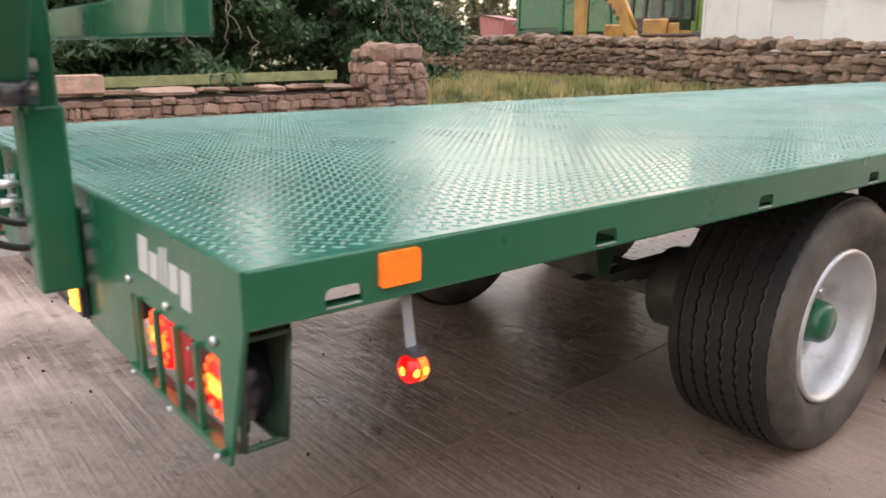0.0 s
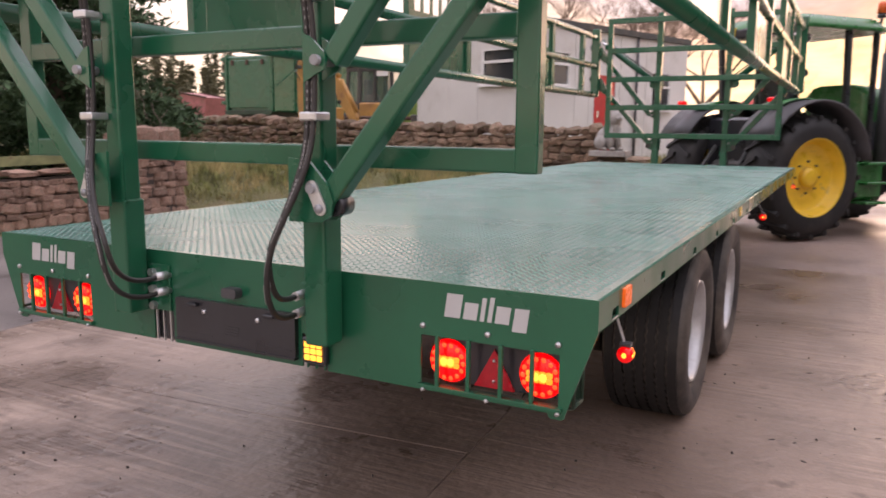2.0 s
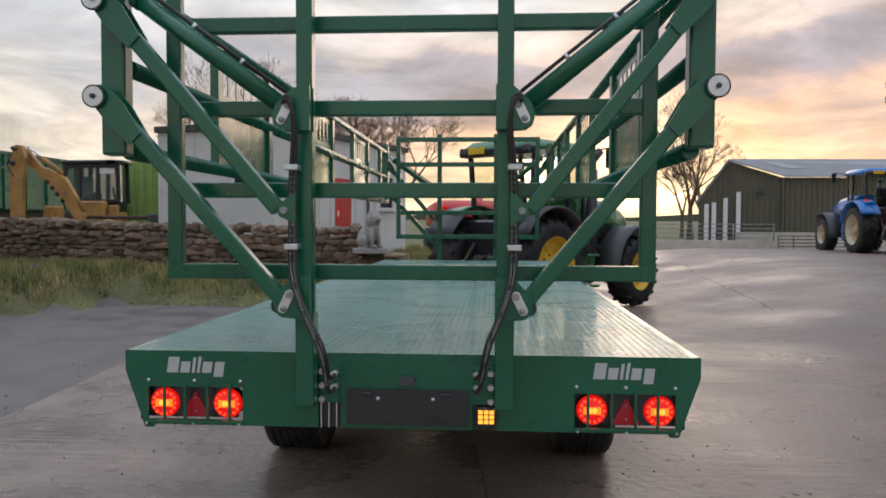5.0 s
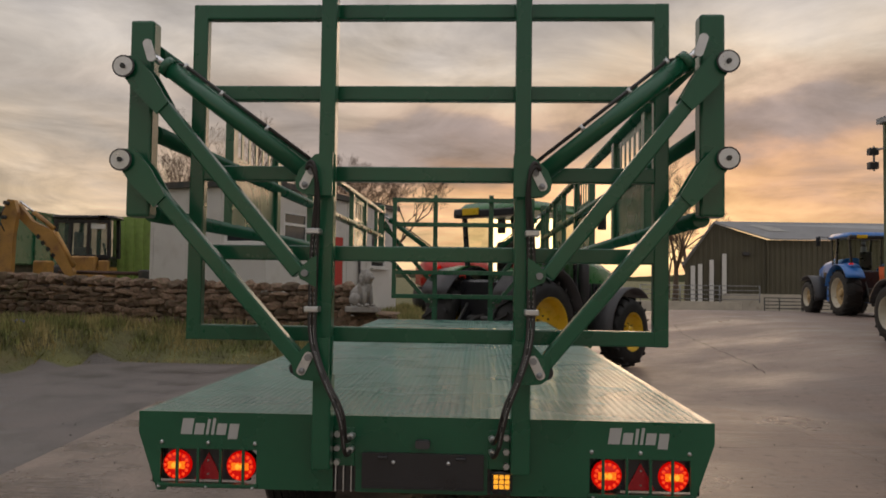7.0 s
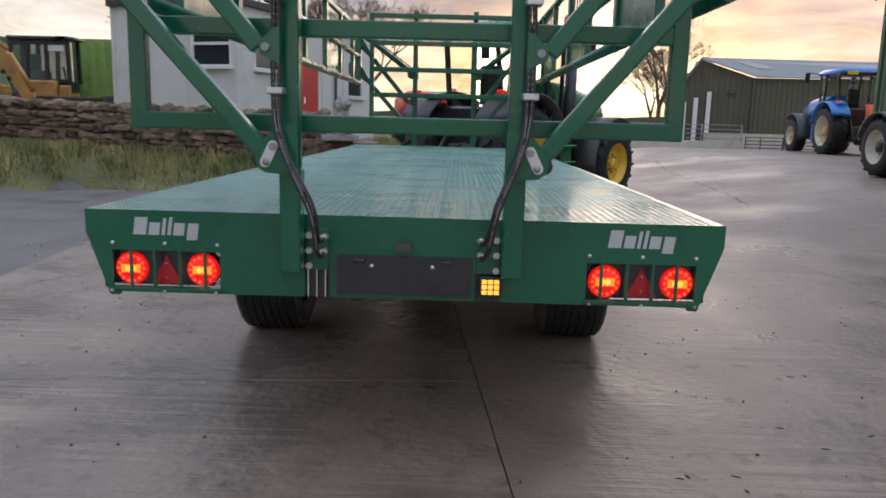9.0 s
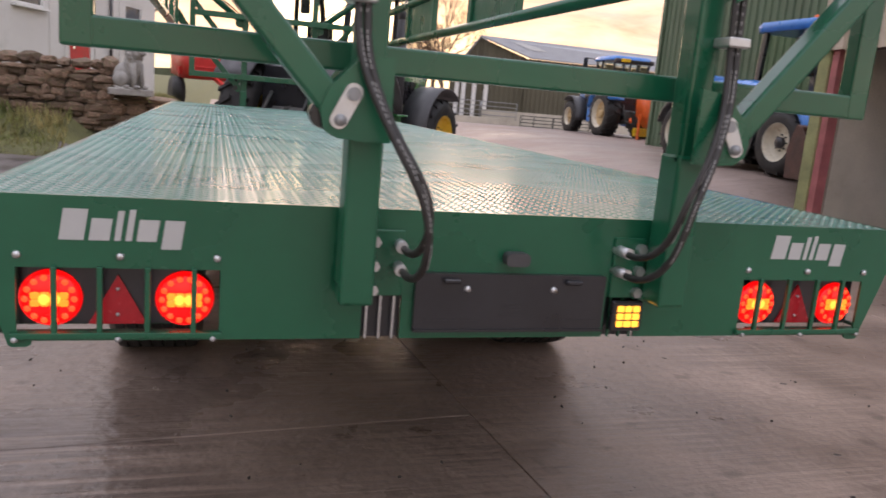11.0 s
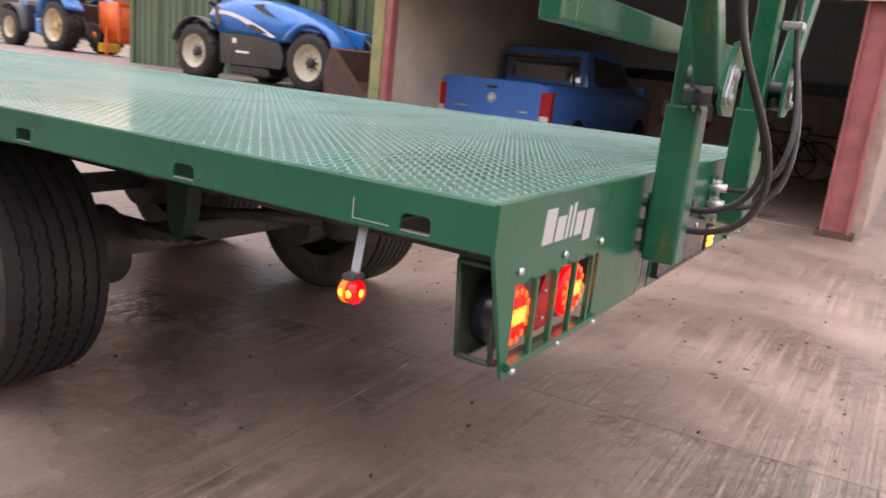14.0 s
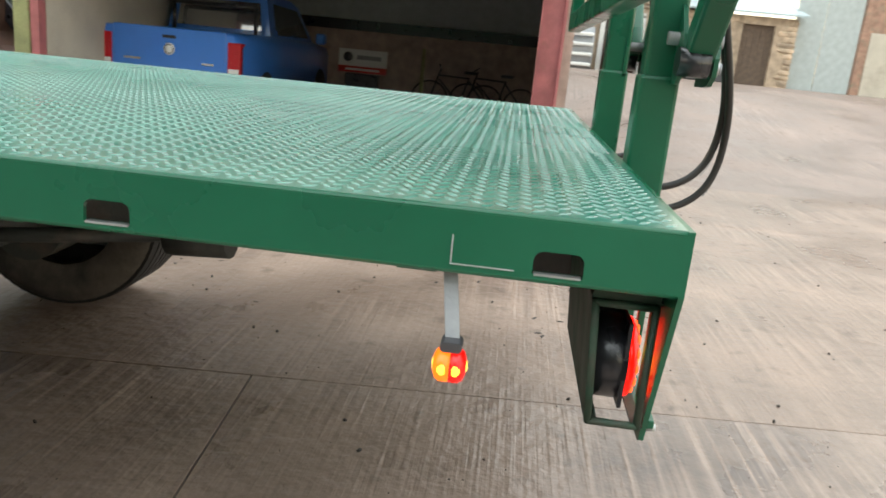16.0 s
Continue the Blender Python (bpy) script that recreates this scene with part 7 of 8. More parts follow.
def build_far_barn():
    """Dark green barn with a low gable turned to the yard."""
    b = thing("far_barn", "dark green corrugated barn with a grey roof across the yard", "barn")
    N0 = (16.75, 41.0)
    L0 = (12.35, 41.9)
    R0 = (46.0, 41.6)
    zb = 0.1
    # gable sheets step by step up to the ridge
    apex = (13.95, 41.55)
    bm = B()
    corrugated(bm, L0, apex, zb, 2.75, 0.3, 0.04, 5.15)
    part("gable_cladding", bm, "cladding", b)
    bm = B()
    corrugated(bm, apex, N0, zb, 5.15, 0.3, 0.04, 4.2)
    part("gable_cladding", bm, "cladding", b)
    bm = B()
    corrugated(bm, N0, R0, zb, 4.2, 0.3, 0.04, 4.25)
    part("side_cladding", bm, "cladding", b)
    bm = B()
    q = [(N0[0] + 0.05, N0[1] - 0.35, 4.2), (R0[0], R0[1] - 0.35, 4.25), (R0[0] - 2.5, R0[1] + 1.4, 5.22), (apex[0] - 0.15, apex[1] - 0.35, 5.18)]
    v0 = [bm.verts.new(p) for p in q]
    v1 = [bm.verts.new((x, y, z + 0.09)) for x, y, z in q]
    for k in range(4):
        bm.faces.new((v0[k], v0[(k + 1) % 4], v1[(k + 1) % 4], v1[k]))
    bm.faces.new(v1)
    bm.faces.new(v0[::-1])
    rf = part("roof", bm, "roof_grey", b, "grey fibre-cement roof")
    bm = B()
    q = [(apex[0] - 0.15, apex[1] - 0.35, 5.18), (L0[0] - 0.25, L0[1] - 0.2, 2.72), (L0[0] + 6, L0[1] + 12, 2.72), (apex[0] + 6, apex[1] + 12, 5.18)]
    v0 = [bm.verts.new(p) for p in q]
    v1 = [bm.verts.new((x, y, z + 0.09)) for x, y, z in q]
    for k in range(4):
        bm.faces.new((v0[k], v0[(k + 1) % 4], v1[(k + 1) % 4], v1[k]))
    bm.faces.new(v1)
    bm.faces.new(v0[::-1])
    part("roof", bm, "roof_grey", b)
    lo_a, lo_b = Vector((N0[0] + 0.05, N0[1] - 0.35, 4.304)), Vector((R0[0], R0[1] - 0.35, 4.354))
    hi_a, hi_b = Vector((apex[0] - 0.15, apex[1] - 0.35, 5.284)), Vector((R0[0] - 2.5, R0[1] + 1.4, 5.324))
    for k in range(5):
        t = 0.045 + 0.085 * k
        bm = B()
        bm.faces.new([bm.verts.new(lo_a.lerp(lo_b, u).lerp(hi_a.lerp(hi_b, u), v)) for u, v in ((t, 0.42), (t + 0.036, 0.42), (t + 0.036, 0.80), (t, 0.80))])
        part("roof_light", bm, "roof_pale", rf, "pale roof light sheet")
    # low concrete walls at the foot
    for p, q in ((N0, R0), (N0, (14.3, 41.45))):
        bm = B()
        beam(bm, (p[0], p[1] - 0.12, 0.55), (q[0], q[1] - 0.12, 0.55), 0.16, 1.1, (0, 0, 1), 0.01)
        part("plinth", bm, "plaster", b, "pale concrete base wall")
    # opaque pale strips standing in for the gable's translucent window strips
    for t, h in ((0.09, 2.4), (0.18, 2.5), (0.32, 2.75), (0.475, 3.1)):
        x, y = L0[0] + (N0[0] - L0[0]) * t, L0[1] + (N0[1] - L0[1]) * t
        bm = B()
        beam(bm, (x, y - 0.12, 0.3), (x, y - 0.12, 0.3 + h), 0.24, 0.06, (0, 1, 0), 0)
        part("door_post", bm, "sign_white", b, "white strip standing in for a translucent gable window")
    bm = B()
    beam(bm, (N0[0], N0[1] - 0.1, 0.2), (N0[0], N0[1] - 0.1, 4.2), 0.12, 0.12, (0, 1, 0), 0)
    part("corner_flashing", bm, "cladding", b)
    bm = B()
    box(bm, 15.4, 15.75, 40.95, 41.15, 3.3, 3.5, 0.02)
    part("flood_light", bm, "fender", b)


build_far_barn()


def build_hurdle(at, ln, h, bars, mat="grey_steel", label="galvanised tubular stock hurdle standing by the barn"):
    th = thing("hurdle", label, "hurdle", "hurdles by the barn", at=at)
    for s in (0, ln):
        bm = B()
        tube(bm, (s, 0, 0), (s, 0, h), 0.03, 8)
        part("upright", bm, mat, th)
    for k in range(bars):
        bm = B()
        z = 0.18 + (h - 0.2) * k / (bars - 1)
        tube(bm, (0, 0, z), (ln, 0, z), 0.022, 8)
        part("rail", bm, mat, th)
    return th


hd = build_hurdle(pose(15.7, 38.6, 0.0, 0, 0, 8), 2.2, 0.95, 5, "steel_dark", "dark rusty tubular hurdle leaning by the barn")
for hx, hy, ha in ((17.6, 38.4, -6), (16.3, 38.1, 14)):
    copy_thing(hd, pose(hx, hy, 0.0, 0, 0, ha))
pen = build_hurdle(pose(9.4, 40.2, 0.62, 0, 0, -3), 2.2, 0.95, 4)
for k in range(1, 3):
    copy_thing(pen, pose(9.4 + 2.2 * k, 40.2, 0.62, 0, 0, -3))
bm = B()
box(bm, 8.6, 15.0, 40.1, 40.35, -0.2, 0.66, 0.02)
solo("pen_wall", bm, "plaster", "low concrete wall of the stock pen below the hurdles", "wall")


# ---- stone buildings on the rise behind the camera's right ----
def build_stone_barn():
    b = thing("stone_barn", "long buff rubble barn with a white-framed window and door", "barn", at=pose(0, 0, -0.32))
    zb = 1.3
    holes = [(-1.68, -0.58, 2.88, 3.30), (-3.35, -2.15, 1.3, 3.18)]
    bm = B()
    ys = sorted({-5.2, 5.9, *[h[0] for h in holes], *[h[1] for h in holes]})
    for a, c in zip(ys, ys[1:]):
        zs = [(zb - 0.6, 6.5)]
        for h in holes:
            if h[0] <= a and c <= h[1]:
                zs = [(zb - 0.6, h[2]), (h[3], 6.5)] if h[2] > zb + 0.1 else [(h[3], 6.5)]
        for lo, hi in zs:
            box(bm, 22.6, 23.05, a, c, lo, hi)
    part("wall", bm, "brick_stone", b)
    wm = rock_meshes("brick_stone", 5, 91)
    rng = random.Random(92)
    bm = B()
    z = zb - 0.1
    while z < 6.2:
        h = rng.uniform(0.10, 0.17)
        y = -5.2
        while y < 5.2:
            w = rng.uniform(0.18, 0.5)
            c = y + w / 2
            if not any(o[0] - 0.12 < c + w / 2 and c - w / 2 < o[1] + 0.12 and o[2] - 0.12 < z + h and z < o[3] + 0.12 for o in holes):
                me = rng.choice(wm)
                n0 = len(bm.verts)
                bm.from_mesh(me)
                bm.verts.ensure_lookup_table()
                m = pose(22.585, c, z + h / 2, 0, 0, 0) @ Matrix.Diagonal((rng.uniform(0.05, 0.09), w * 0.97, h * 0.94, 1))
                for v in bm.verts[n0:]:
                    v.co = m @ v.co
            y += w
        z += h
    tagged(part("stonework", bm, "brick_stone", b), kind="stuff")
    y0, y1, z0, z1 = holes[0]
    bm = B()
    box(bm, 22.72, 22.73, y0, y1, z0, z1)
    w = part("window", bm, "glass", b)
    for p, q in (((y0, z0), (y1, z0)), ((y0, z1), (y1, z1)), ((y0, z0), (y0, z1)), ((y1, z0), (y1, z1))):
        bm = B()
        beam(bm, (22.56, p[0], p[1]), (22.56, q[0], q[1]), 0.12, 0.13, (1, 0, 0), 0)
        part("window_frame", bm, "sign_white", w, "white window surround")
    y0, y1, z0, z1 = holes[1]
    for p, q in (((y0, z0), (y0, z1)), ((y1, z0), (y1, z1)), ((y0 - 0.06, z1), (y1 + 0.06, z1))):
        bm = B()
        beam(bm, (22.56, p[0], p[1]), (22.56, q[0], q[1]), 0.14, 0.16, (1, 0, 0), 0)
        part("door_frame", bm, "sign_white", b, "white door surround")
    bm = B()
    box(bm, 22.85, 22.9, y0, y1, z0, z0 + 1.1)
    part("door", bm, "rust", b, "brown lower door leaf")
    # black sheet over the lower leaf stands in for the unlit inside
    bm = B()
    box(bm, 22.95, 23.0, y0, y1, z0 + 1.1, z1)
    part("dark_opening", bm, "black", b)
    bm = B()
    box(bm, 22.4, 30, -5.4, 6.1, 6.5, 6.7)
    part("roof", bm, "roof_grey", b)


build_stone_barn()


def build_outbuilding():
    b = thing("stone_outbuilding", "small pale stone outbuilding with a blue-grey sheet roof", "outbuilding", at=pose(0, 0, -0.28))
    bm = B()
    y0, y1, zb, zt = -7.55, -4.05, 0.9, 3.35
    d0, d1, dz = -6.93, -6.02, 3.12
    for a, c, lo in ((y0, d0, zb), (d0, d1, dz), (d1, y1, zb)):
        box(bm, 21.4, 21.75, a, c, lo, zt)
    box(bm, 21.75, 25, y1 - 0.3, y1, zb, zt)
    part("wall", bm, "brick_stone", b)
    wm = rock_meshes("brick_stone", 5, 95)
    rng = random.Random(96)
    bm = B()
    z = zb + 0.2
    while z < zt - 0.1:
        h = rng.uniform(0.12, 0.2)
        y = y0
        while y < y1 - 0.1:
            w = min(rng.uniform(0.2, 0.5), y1 - y)
            if not (y < d1 + 0.05 and y + w > d0 - 0.05 and z < dz + 0.1):
                n0 = len(bm.verts)
                bm.from_mesh(rng.choice(wm))
                bm.verts.ensure_lookup_table()
                m = pose(21.39, y + w / 2, z + h / 2) @ Matrix.Diagonal((rng.uniform(0.04, 0.08), w * 0.97, h * 0.94, 1))
                for v in bm.verts[n0:]:
                    v.co = m @ v.co
            y += w
        z += h
    tagged(part("stonework", bm, "brick_stone", b), kind="stuff")
    for k in range(5):
        bm = B()
        w = (d1 - d0) / 5
        box(bm, 21.5, 21.54, d0 + w * k + 0.004, d0 + w * (k + 1) - 0.004, zb, dz)
        part("door_plank", bm, "bark", b, "weathered brown door plank")
    bm = B()
    corr = [(21.15, 3.40), (25.0, 4.35), (25.0, 4.40), (21.15, 3.45)]
    prism(bm, corr, "y", -7.75, -3.9)
    part("roof", bm, ROOFBLUE, b)
    # big double doors and the brick house beyond
    for a, c in ((-8.42, -7.62), (-9.45, -8.45)):
        bm = B()
        box(bm, 21.85, 21.92, a, c, 0.9, 4.6)
        part("double_door", bm, "door_grey", b, "tall grey-green boarded door")
    bm = B()
    box(bm, 21.8, 22.2, -14, -9.5, 0.6, 6.0)
    part("house_wall", bm, "stone", b)
    bm = B()
    box(bm, 21.76, 21.8, -11.5, -9.75, 1.0, 3.2)
    part("render_patch", bm, "plaster", b)
    bm = B()
    box(bm, 21.85, 22.2, -9.5, -7.55, 4.6, 6.0)
    part("lintel_wall", bm, "brick_stone", b)


ROOFBLUE = material("blue_grey_sheet_roof", (0.42, 0.50, 0.52), 0.5, var=0.12, bump=0.003)
build_outbuilding()


def build_hood():
    """Silver ribbed canopy stood on the ground."""
    th = thing("ribbed_canopy", "silver-grey ribbed pickup canopy stood against the stone barn", "canopy", at=pose(21.6, -1.2, 1.09))
    bm = B()
    loft(bm, [[(x, y, z) for x, z in ((0.5, 0), (-0.25, 0), (-0.2, 0.75), (-0.05, 1.25), (0.5, 1.3))] for y in (-0.66, -0.6, 0.6, 0.66)])
    body = part("shell", bm, "grey_steel", th)
    for k in range(4):
        bm = B()
        box(bm, -0.30, -0.16, -0.62, 0.62, 0.12 + 0.29 * k, 0.22 + 0.29 * k, 0.03, 2)
        part("rib", bm, "sign_white", body)


build_hood()


def build_trough():
    th = thing("feed_trough", "grey trough with a pale board on thin legs", "trough", at=pose(21.9, -2.8, 1.10))
    bm = B()
    prism(bm, [(-0.55, 0.62), (0.55, 0.62), (0.45, 0.35), (-0.45, 0.35)], "x", -0.25, 0.25)
    part("tub", bm, "grey_steel", th)
    bm = B()
    box(bm, -0.22, 0.05, -0.42, 0.42, 0.62, 1.0, 0.02)
    part("board", bm, "sign_white", th)
    for sx in (-0.2, 0.2):
        for sy in (-0.42, 0.42):
            bm = B()
            tube(bm, (sx, sy, 0), (sx, sy, 0.45), 0.02, 6)
            part("leg", bm, "grey_steel", th)


build_trough()
bm = B()
box(bm, 20.6, 21.15, -5.75, -4.5, ground_z(20.9, -5), ground_z(20.9, -5) + 0.48, 0.03, 2)
solo("dark_bin", bm, "fender", "dark grey plastic bin standing before the outbuilding", "bin")


# ---- behind the field wall ----
def build_container():
    th = thing("shipping_container", "pale green ribbed steel container beside the cabin", "container")
    x0, x1, y0, y1, z1 = -10.36, -8.0, 18.4, 21.0, 3.30
    bm = B()
    corrugated(bm, (x0, y0), (x1, y0), 0.6, z1, 0.28, 0.05)
    part("end_sheet", bm, "lime_container", th)
    bm = B()
    corrugated(bm, (x1, y0), (x1, y1), 0.6, z1, 0.28, 0.05)
    part("side_sheet", bm, "lime_container", th)
    bm = B()
    corrugated(bm, (x0, y1), (x0, y0), 0.6, z1, 0.28, 0.05)
    part("side_sheet", bm, "lime_container", th)
    bm = B()
    box(bm, x0, x1, y0, y1, z1, z1 + 0.07)
    part("roof", bm, "lime_container", th)
    for x in (x0, x1):
        bm = B()
        box(bm, x - 0.06, x + 0.06, y0 - 0.08, y0 + 0.06, 0.6, z1 + 0.04)
        part("corner_post", bm, "lime_container", th)


build_container()


def build_digger():
    th = thing("backhoe_digger", "worn yellow backhoe digger with a dark cab behind the wall", "digger")
    # cab: dark frame over a yellow body
    x0, x1, y0, y1, zl, zt = -11.42, -9.86, 17.0, 17.55, 2.16, 3.22
    bm = B()
    box(bm, -11.20, -9.90, 16.75, 17.60, 1.20, 1.88, 0.05, 2)
    body = part("body", bm, "yellow_plant", th)
    bm = B()
    box(bm, -10.75, -10.05, 16.6, 16.8, 1.55, 2.16, 0.04)
    part("side_panel", bm, "yellow_plant", body)
    bm = B()
    box(bm, -10.02, -9.72, 16.7, 16.8, 1.45, 2.05, 0.03)
    part("side_panel", bm, "yellow_plant", body)
    bm = B()
    box(bm, -11.35, -9.90, 17.0, 17.58, 1.88, zl, 0.03)
    part("cab_base", bm, "black", th)
    for x, lean in ((x0, 0.07), (-10.98, 0.04), (-10.45, 0.02), (x1, -0.03)):
        for y in (y0, y1):
            bm = B()
            beam(bm, (x, y, zl - 0.05), (x + lean, y, zt), 0.10, 0.08, (0, 1, 0), 0.012)
            part("cab_pillar", bm, "black", th)
    for z in (zl, zt - 0.1):
        bm = B()
        beam(bm, (x0, y0 - 0.01, z), (x1, y0 - 0.01, z), 0.07, 0.10, (0, 0, 1), 0.01)
        part("cab_rail", bm, "black", th)
    bm = B()
    loft(bm, [[(x, y, z) for x, y in shift2(rounded(x1 - x0 + 0.16, y1 - y0 + 0.2, 0.12, 3), (x0 + x1) / 2 + 0.03, (y0 + y1) / 2)] for z in (zt - 0.03, zt + 0.06)])
    rf = part("cab_roof", bm, "black", th)
    bm = B()
    box(bm, -10.15, -9.90, y0 - 0.10, y0 - 0.06, zt - 0.02, zt + 0.07)
    part("number_board", bm, "sign_white", rf, "white board with plain dark bars")
    for y in (y0, y1):
        bm = B()
        bm.faces.new([bm.verts.new(p) for p in ((x0, y, zl), (x1, y, zl), (x1, y, zt), (x0, y, zt))])
        part("cab_glass", bm, "tint_glass", th, "green-tinted cab glass")
    bm = B()
    box(bm, -10.40, -9.98, y0 - 0.02, y0 - 0.005, 2.92, 3.08)
    part("sticker", bm, "sign_white", th, "white sticker on the glass")
    bm = B()
    box(bm, -10.95, -10.55, 17.12, 17.45, zl, 2.42, 0.05, 2)
    box(bm, -10.95, -10.80, 17.12, 17.45, 2.40, 2.85, 0.05, 2)
    part("seat", bm, "rag_purple", th)
    bm = B()
    tube(bm, (-10.2, 17.5, zl), (-10.25, 17.45, 2.55), 0.03, 8)
    part("steering_column", bm, "black", th)
    for x, y, r in ((-11.0, 16.9, 0.72), (-9.6, 17.0, 0.5)):
        bm = B()
        lathe(bm, [(-0.2, 0.0), (-0.2, r * 0.6), (-0.22, r * 0.9), (-0.15, r), (0.15, r), (0.22, r * 0.9), (0.2, 0.0)], (x, y, 0.5 + r), "y", 24)
        part("wheel", bm, "rubber", th)
    # folded backhoe: boom, dipper, rams and linkage
    bm = B()
    prism(bm, [(-11.46, 3.48), (-11.28, 3.40), (-10.92, 2.98), (-10.50, 2.80), (-10.37, 2.72), (-10.21, 2.44), (-9.83, 1.74), (-9.84, 1.30), (-10.10, 1.30), (-10.02, 1.62), (-10.52, 2.34), (-11.22, 3.00), (-11.40, 3.18)], "y", 15.12, 15.28)
    boom = part("boom", bm, "yellow_plant", th, "worn yellow boom")
    for k in range(4):
        bm = B()
        x, z = -10.78 + 0.13 * k, 2.60 - 0.155 * k
        beam(bm, (x, 15.115, z + 0.03), (x + 0.065, 15.115, z - 0.048), 0.010, 0.10, (1, 0, 1), 0)
        part("lettering", bm, "black", boom, "maker's name as plain dark bars")
    bm = B()
    prism(bm, [(-11.60, 2.75), (-11.56, 3.20), (-11.44, 3.50), (-11.26, 3.48), (-11.18, 3.18), (-11.26, 2.60), (-11.30, 1.1), (-11.56, 1.1)], "y", 14.9, 15.05)
    part("dipper", bm, "yellow_plant", th, "worn yellow dipper arm")
    for (x, z) in ((-11.42, 3.40), (-11.48, 3.05)):
        bm = B()
        tube(bm, (x, 14.77, z), (x, 15.38, z), 0.05, 12)
        part("pin", bm, "steel_dark", boom)
    bm = B()
    tube(bm, (-10.92, 15.2, 3.20), (-10.40, 15.2, 2.80), 0.06, 12)
    tube(bm, (-10.34, 15.2, 2.70), (-9.84, 15.2, 1.86), 0.055, 12)
    ram = part("ram", bm, "yellow_plant", boom)
    bm = B()
    tube(bm, (-11.30, 15.2, 3.48), (-10.92, 15.2, 3.20), 0.03, 10)
    part("ram_rod", bm, "chrome", ram)
    bm = B()
    tube(bm, (-11.42, 14.78, 3.30), (-11.56, 14.76, 3.0), 0.018, 6)
    tube(bm, (-11.56, 14.76, 3.0), (-11.40, 14.78, 2.7), 0.018, 6)
    part("boom_hose", bm, "hose", boom)
    bm = B()
    box(bm, -11.05, -10.75, 15.4, 15.9, 1.2, 2.0, 0.04)
    part("king_post", bm, "yellow_plant", th)
    bm = B()
    tube(bm, (-10.4, 15.5, 1.72), (-8.1, 15.45, 1.70), 0.05, 10)
    bar = part("stabiliser_bar", bm, "rust", th)
    bm = B()
    box(bm, -8.22, -7.85, 15.2, 15.6, 1.47, 1.80, 0.03)
    part("stabiliser_foot", bm, "steel_dark", bar)


M["rag_purple"] = material("faded_purple_seat", (0.16, 0.11, 0.17), 0.8, var=0.2, bump=0.002)
build_digger()


def build_grain_trailer():
    """Tall tipping body on two axles, tailgate towards the yard."""
    th = thing("grain_trailer", "high-sided dark green farm trailer parked behind the field wall", "trailer", at=pose(-18.75, 24.4, 0.40, 0, 0, 89.5))
    bm = B()
    box(bm, -3.4, 4.6, -1.14, 1.14, 1.62, 3.72, 0.05)
    body = part("body", bm, "paint", th)
    for k in range(7):
        for y in (-1.17, 1.17):
            bm = B()
            beam(bm, (-3.3 + 1.32 * k, y, 1.62), (-3.3 + 1.32 * k, y, 3.7), 0.09, 0.06, (0, 1, 0), 0)
            part("rib", bm, "paint", body)
    for y in (-1.17, 1.17):
        for k in (0, 1):
            bm = B()
            beam(bm, (-3.25 + 1.32 * k, y, 2.5), (-2.0 + 1.32 * k, y, 3.25), 0.07, 0.05, (0, 1, 0), 0)
            part("brace", bm, "paint", body)
        bm = B()
        beam(bm, (-3.42, y, 3.72), (4.62, y, 3.72), 0.10, 0.12, (0, 0, 1), 0.01)
        part("top_rail", bm, "paint", body)
    # tailgate framed with posts, hinges and a lower chute beam
    bm = B()
    box(bm, -3.47, -3.40, -1.02, 1.02, 1.75, 3.55, 0.02)
    gate = part("tailgate", bm, "paint", th)
    for y in (-1.08, 1.08):
        bm = B()
        beam(bm, (-3.46, y, 1.6), (-3.46, y, 3.78), 0.12, 0.12, (1, 0, 0), 0.01)
        part("post", bm, "paint", gate)
    for y in (-0.75, 0.0, 0.75):
        bm = B()
        box(bm, -3.53, -3.46, y - 0.06, y + 0.06, 3.38, 3.56, 0.01)
        part("hinge", bm, "rust", gate, "rusty hinge block")
    for z in (1.95, 3.05, 3.60):
        bm = B()
        box(bm, -3.54, -3.39, 1.16, 1.34, z - 0.07, z + 0.07, 0.02)
        part("lug", bm, "paint", gate)
    bm = B()
    beam(bm, (-3.5, -1.14, 1.58), (-3.5, 1.14, 1.58), 0.10, 0.16, (0, 0, 1), 0.01)
    part("rear_beam", bm, "dirty_green", th, "pale dirty rear beam")
    bm = B()
    box(bm, -3.4, 3.3, -0.55, 0.55, 1.20, 1.62, 0.02)
    part("chassis", bm, "steel_dark", th)
    for x in (-1.2, 0.3):
        for y in (-1.0, 1.0):
            bm = B()
            lathe(bm, [(-0.2, 0.0), (-0.2, 0.35), (-0.22, 0.5), (-0.15, 0.58), (0.15, 0.58), (0.22, 0.5), (0.2, 0.0)], (x, y, 0.58), "y", 24)
            part("wheel", bm, "rubber", th)


build_grain_trailer()


def build_skip():
    th = thing("rusty_skip", "small rust-red skip standing beyond the field wall", "skip", at=pose(-26.2, 26.0, 0.62))
    bm = B()
    prism(bm, [(-0.70, 0.9), (0.62, 0.9), (0.85, 2.15), (-0.95, 2.42)], "y", -0.7, 0.7)
    body = part("body", bm, "pink_red", th)
    for y in (-0.72, 0.72):
        bm = B()
        beam(bm, (-0.98, y, 2.42), (0.88, y, 2.15), 0.08, 0.08, (0, 0, 1), 0.005)
        part("rim", bm, "rust", body)
    for x in (-0.5, 0.45):
        bm = B()
        box(bm, x - 0.08, x + 0.08, -0.65, 0.65, 0.0, 0.9, 0.01)
        part("leg", bm, "rust", th)


build_skip()


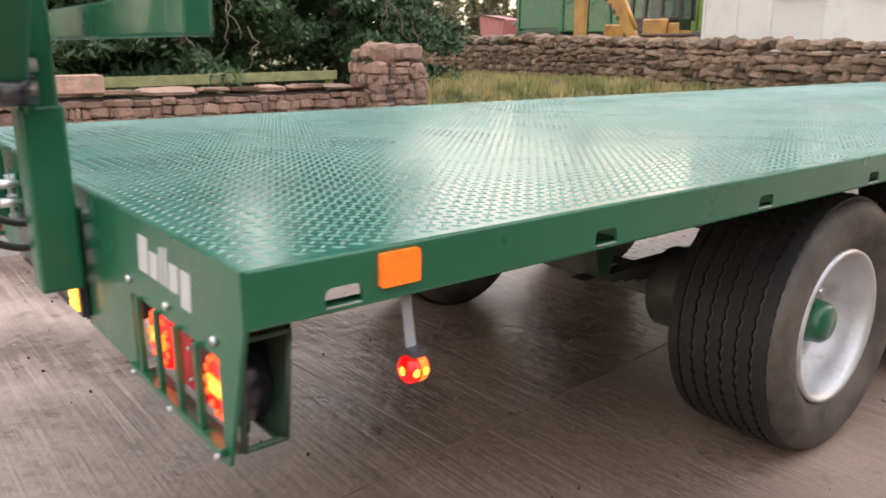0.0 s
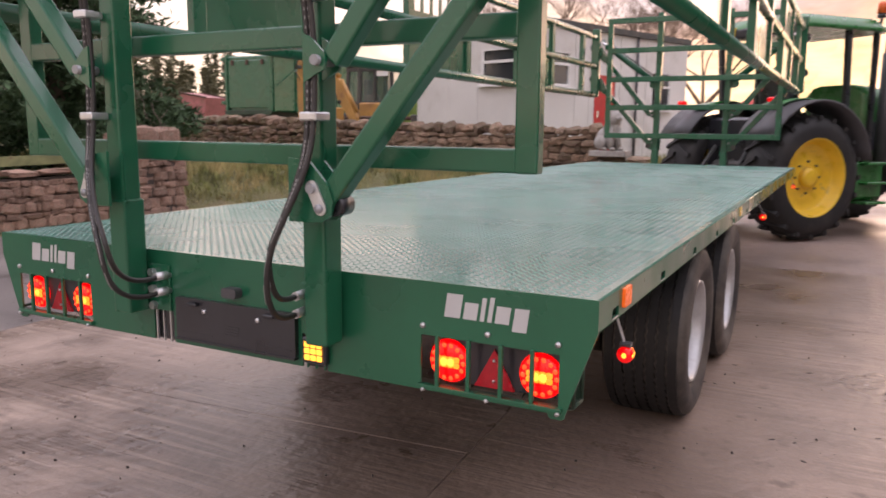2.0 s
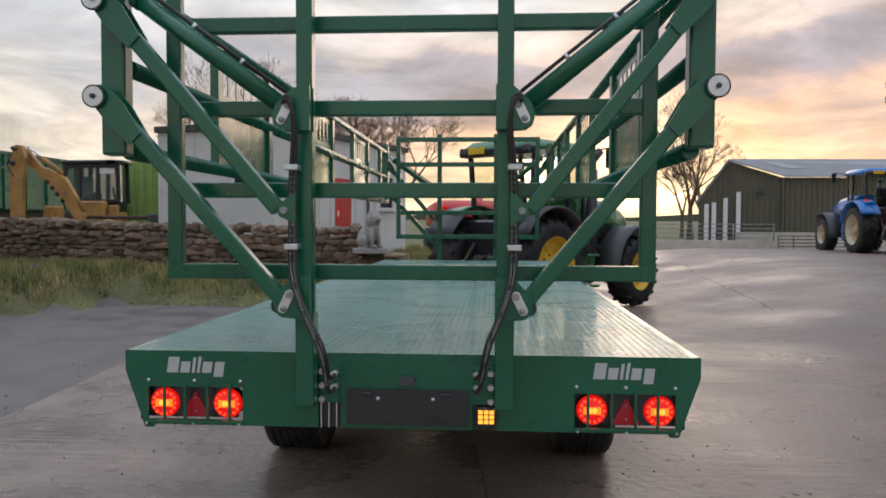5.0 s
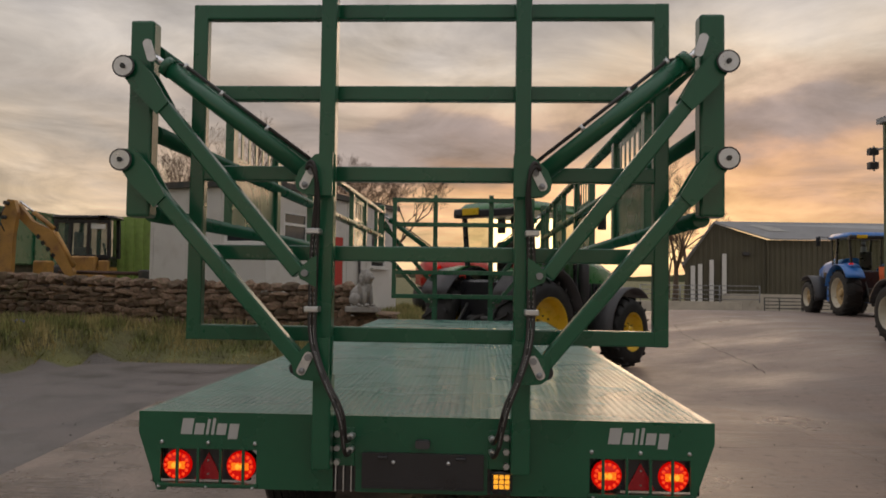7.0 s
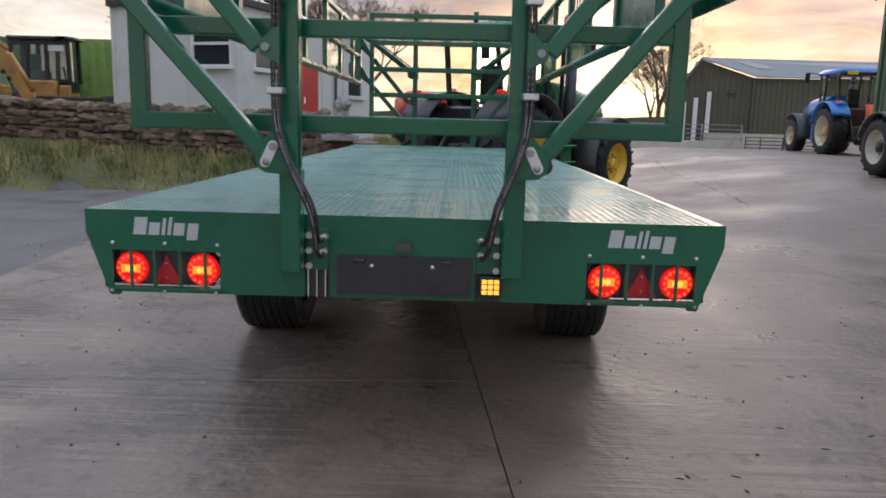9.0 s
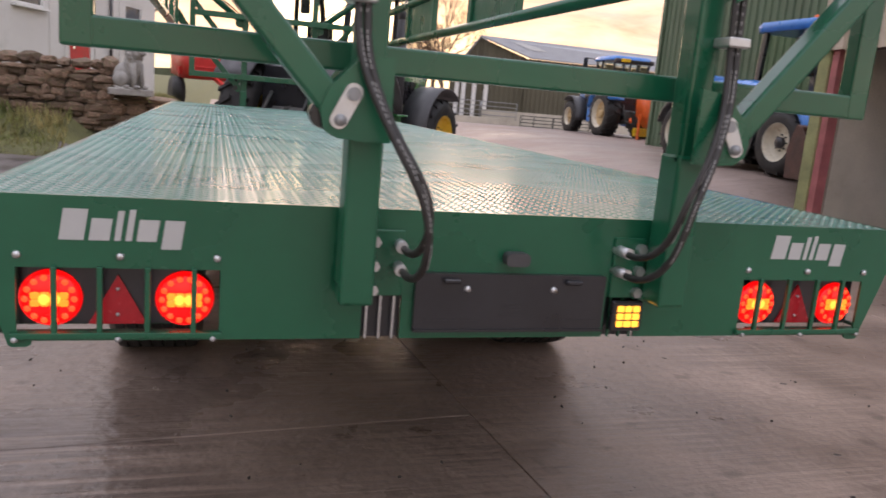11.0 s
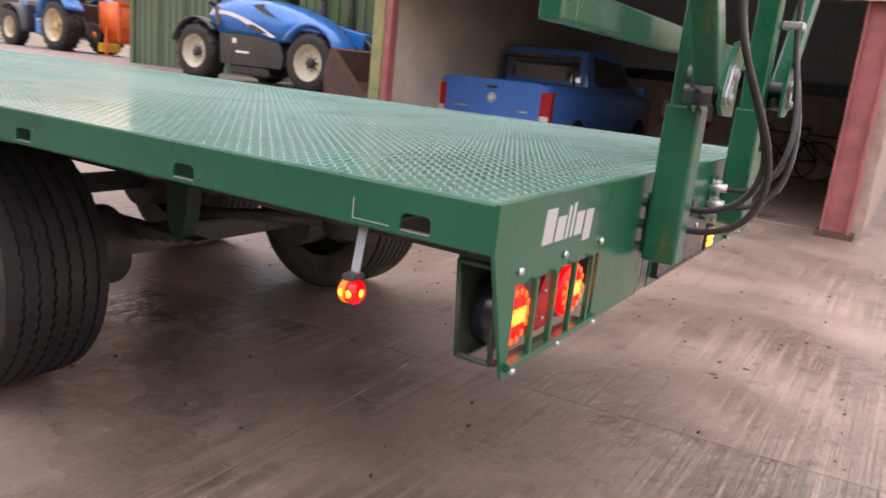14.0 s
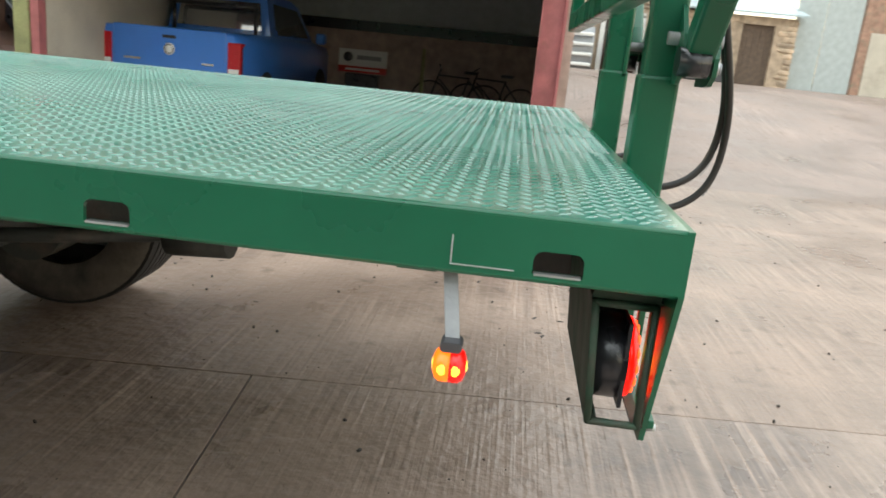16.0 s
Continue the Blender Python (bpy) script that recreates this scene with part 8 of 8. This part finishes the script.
def build_red_machine():
    th = thing("red_implement", "bright red farm implement standing beyond the tractor", "implement", at=pose(-1.05, 26.0, 0.40, 0, 0, 20))
    bm = B()
    loft(bm, [ring_box(-0.9, 0.85, 1.05, 1.75), ring_box(-0.3, 0.92, 0.95, 2.05), ring_box(1.2, 0.85, 1.1, 1.9)])
    b = part("hood", bm, "red_paint", th)
    bm = B()
    beam(bm, (-0.85, -0.8, 1.35), (0.85, -0.8, 1.35), 0.25, 0.06, (0, 0, 1), 0.01)
    part("side_rib", bm, "red_paint", b)
    for s in (-1, 1):
        bm = B()
        lathe(bm, [(-0.15, 0.0), (-0.15, 0.5), (0.15, 0.5), (0.15, 0.0)], (s * 0.95, 0.2, 0.5), "x", 22)
        part("wheel", bm, "rubber", th)
    bm = B()
    beam(bm, (-1.0, 0, 1.2), (1.0, 0, 1.2), 0.2, 0.25)
    beam(bm, (0, -0.5, 1.1), (0, -2.0, 0.7), 0.12, 0.12)
    part("frame", bm, "red_paint", th)


build_red_machine()


def build_fence():
    th = thing("rail_fence", "mossy timber rail fence behind the garden wall", "fence")
    for y in (-1.6, 0.6, 2.6, 4.4, 6.35):
        bm = B()
        box(bm, -9.42, -9.32, y - 0.05, y + 0.05, 0, 1.0, 0.005)
        part("post", bm, "moss_wood", th)
    for a, b in ((-1.7, 2.6), (2.6, 6.45)):
        bm = B()
        beam(bm, (-9.30, a, 0.86 + 0.03 * (a > 0)), (-9.30, b, 0.94), 0.035, 0.15, (0, 0, 1), 0.004)
        part("rail", bm, "moss_wood", th, "mossy yellow-green rail")


build_fence()
bm = B()
box(bm, -8.52, -8.26, 1.85, 2.40, 0.80, 1.03, 0.012)
solo("red_block", bm, "stone", "red sandstone block lying on the garden wall", "stone block")
def crumpled(c, r, seed):
    """A crumpled lump of sheet."""
    rng = random.Random(seed)
    bm = B()
    bmesh.ops.create_icosphere(bm, subdivisions=2, radius=1.0)
    for v in bm.verts:
        k = rng.uniform(0.65, 1.2)
        v.co = Vector(c) + Vector((v.co.x * r * 1.35 * k, v.co.y * r * k, v.co.z * r * 0.6 * k))
    return bm


M["rag_blue"] = material("blue_cloth", (0.05, 0.09, 0.42), 0.8, var=0.2, bump=0.002)
bx, by = -11.6, 11.6
rb = crumpled((bx, by, ground_z(bx, by) + 0.11), 0.13, 3)
rag = crumpled((-8.7, 11.1, ground_z(-8.7, 11.1) + 0.10), 0.09, 4)
solo("blue_rag", rag, "rag_blue", "crumpled blue cloth lying in the verge grass", "rag")
solo("white_bag", rb, "sign_white", "crumpled white plastic bag lying in the grass", "bag")
lay_stones()
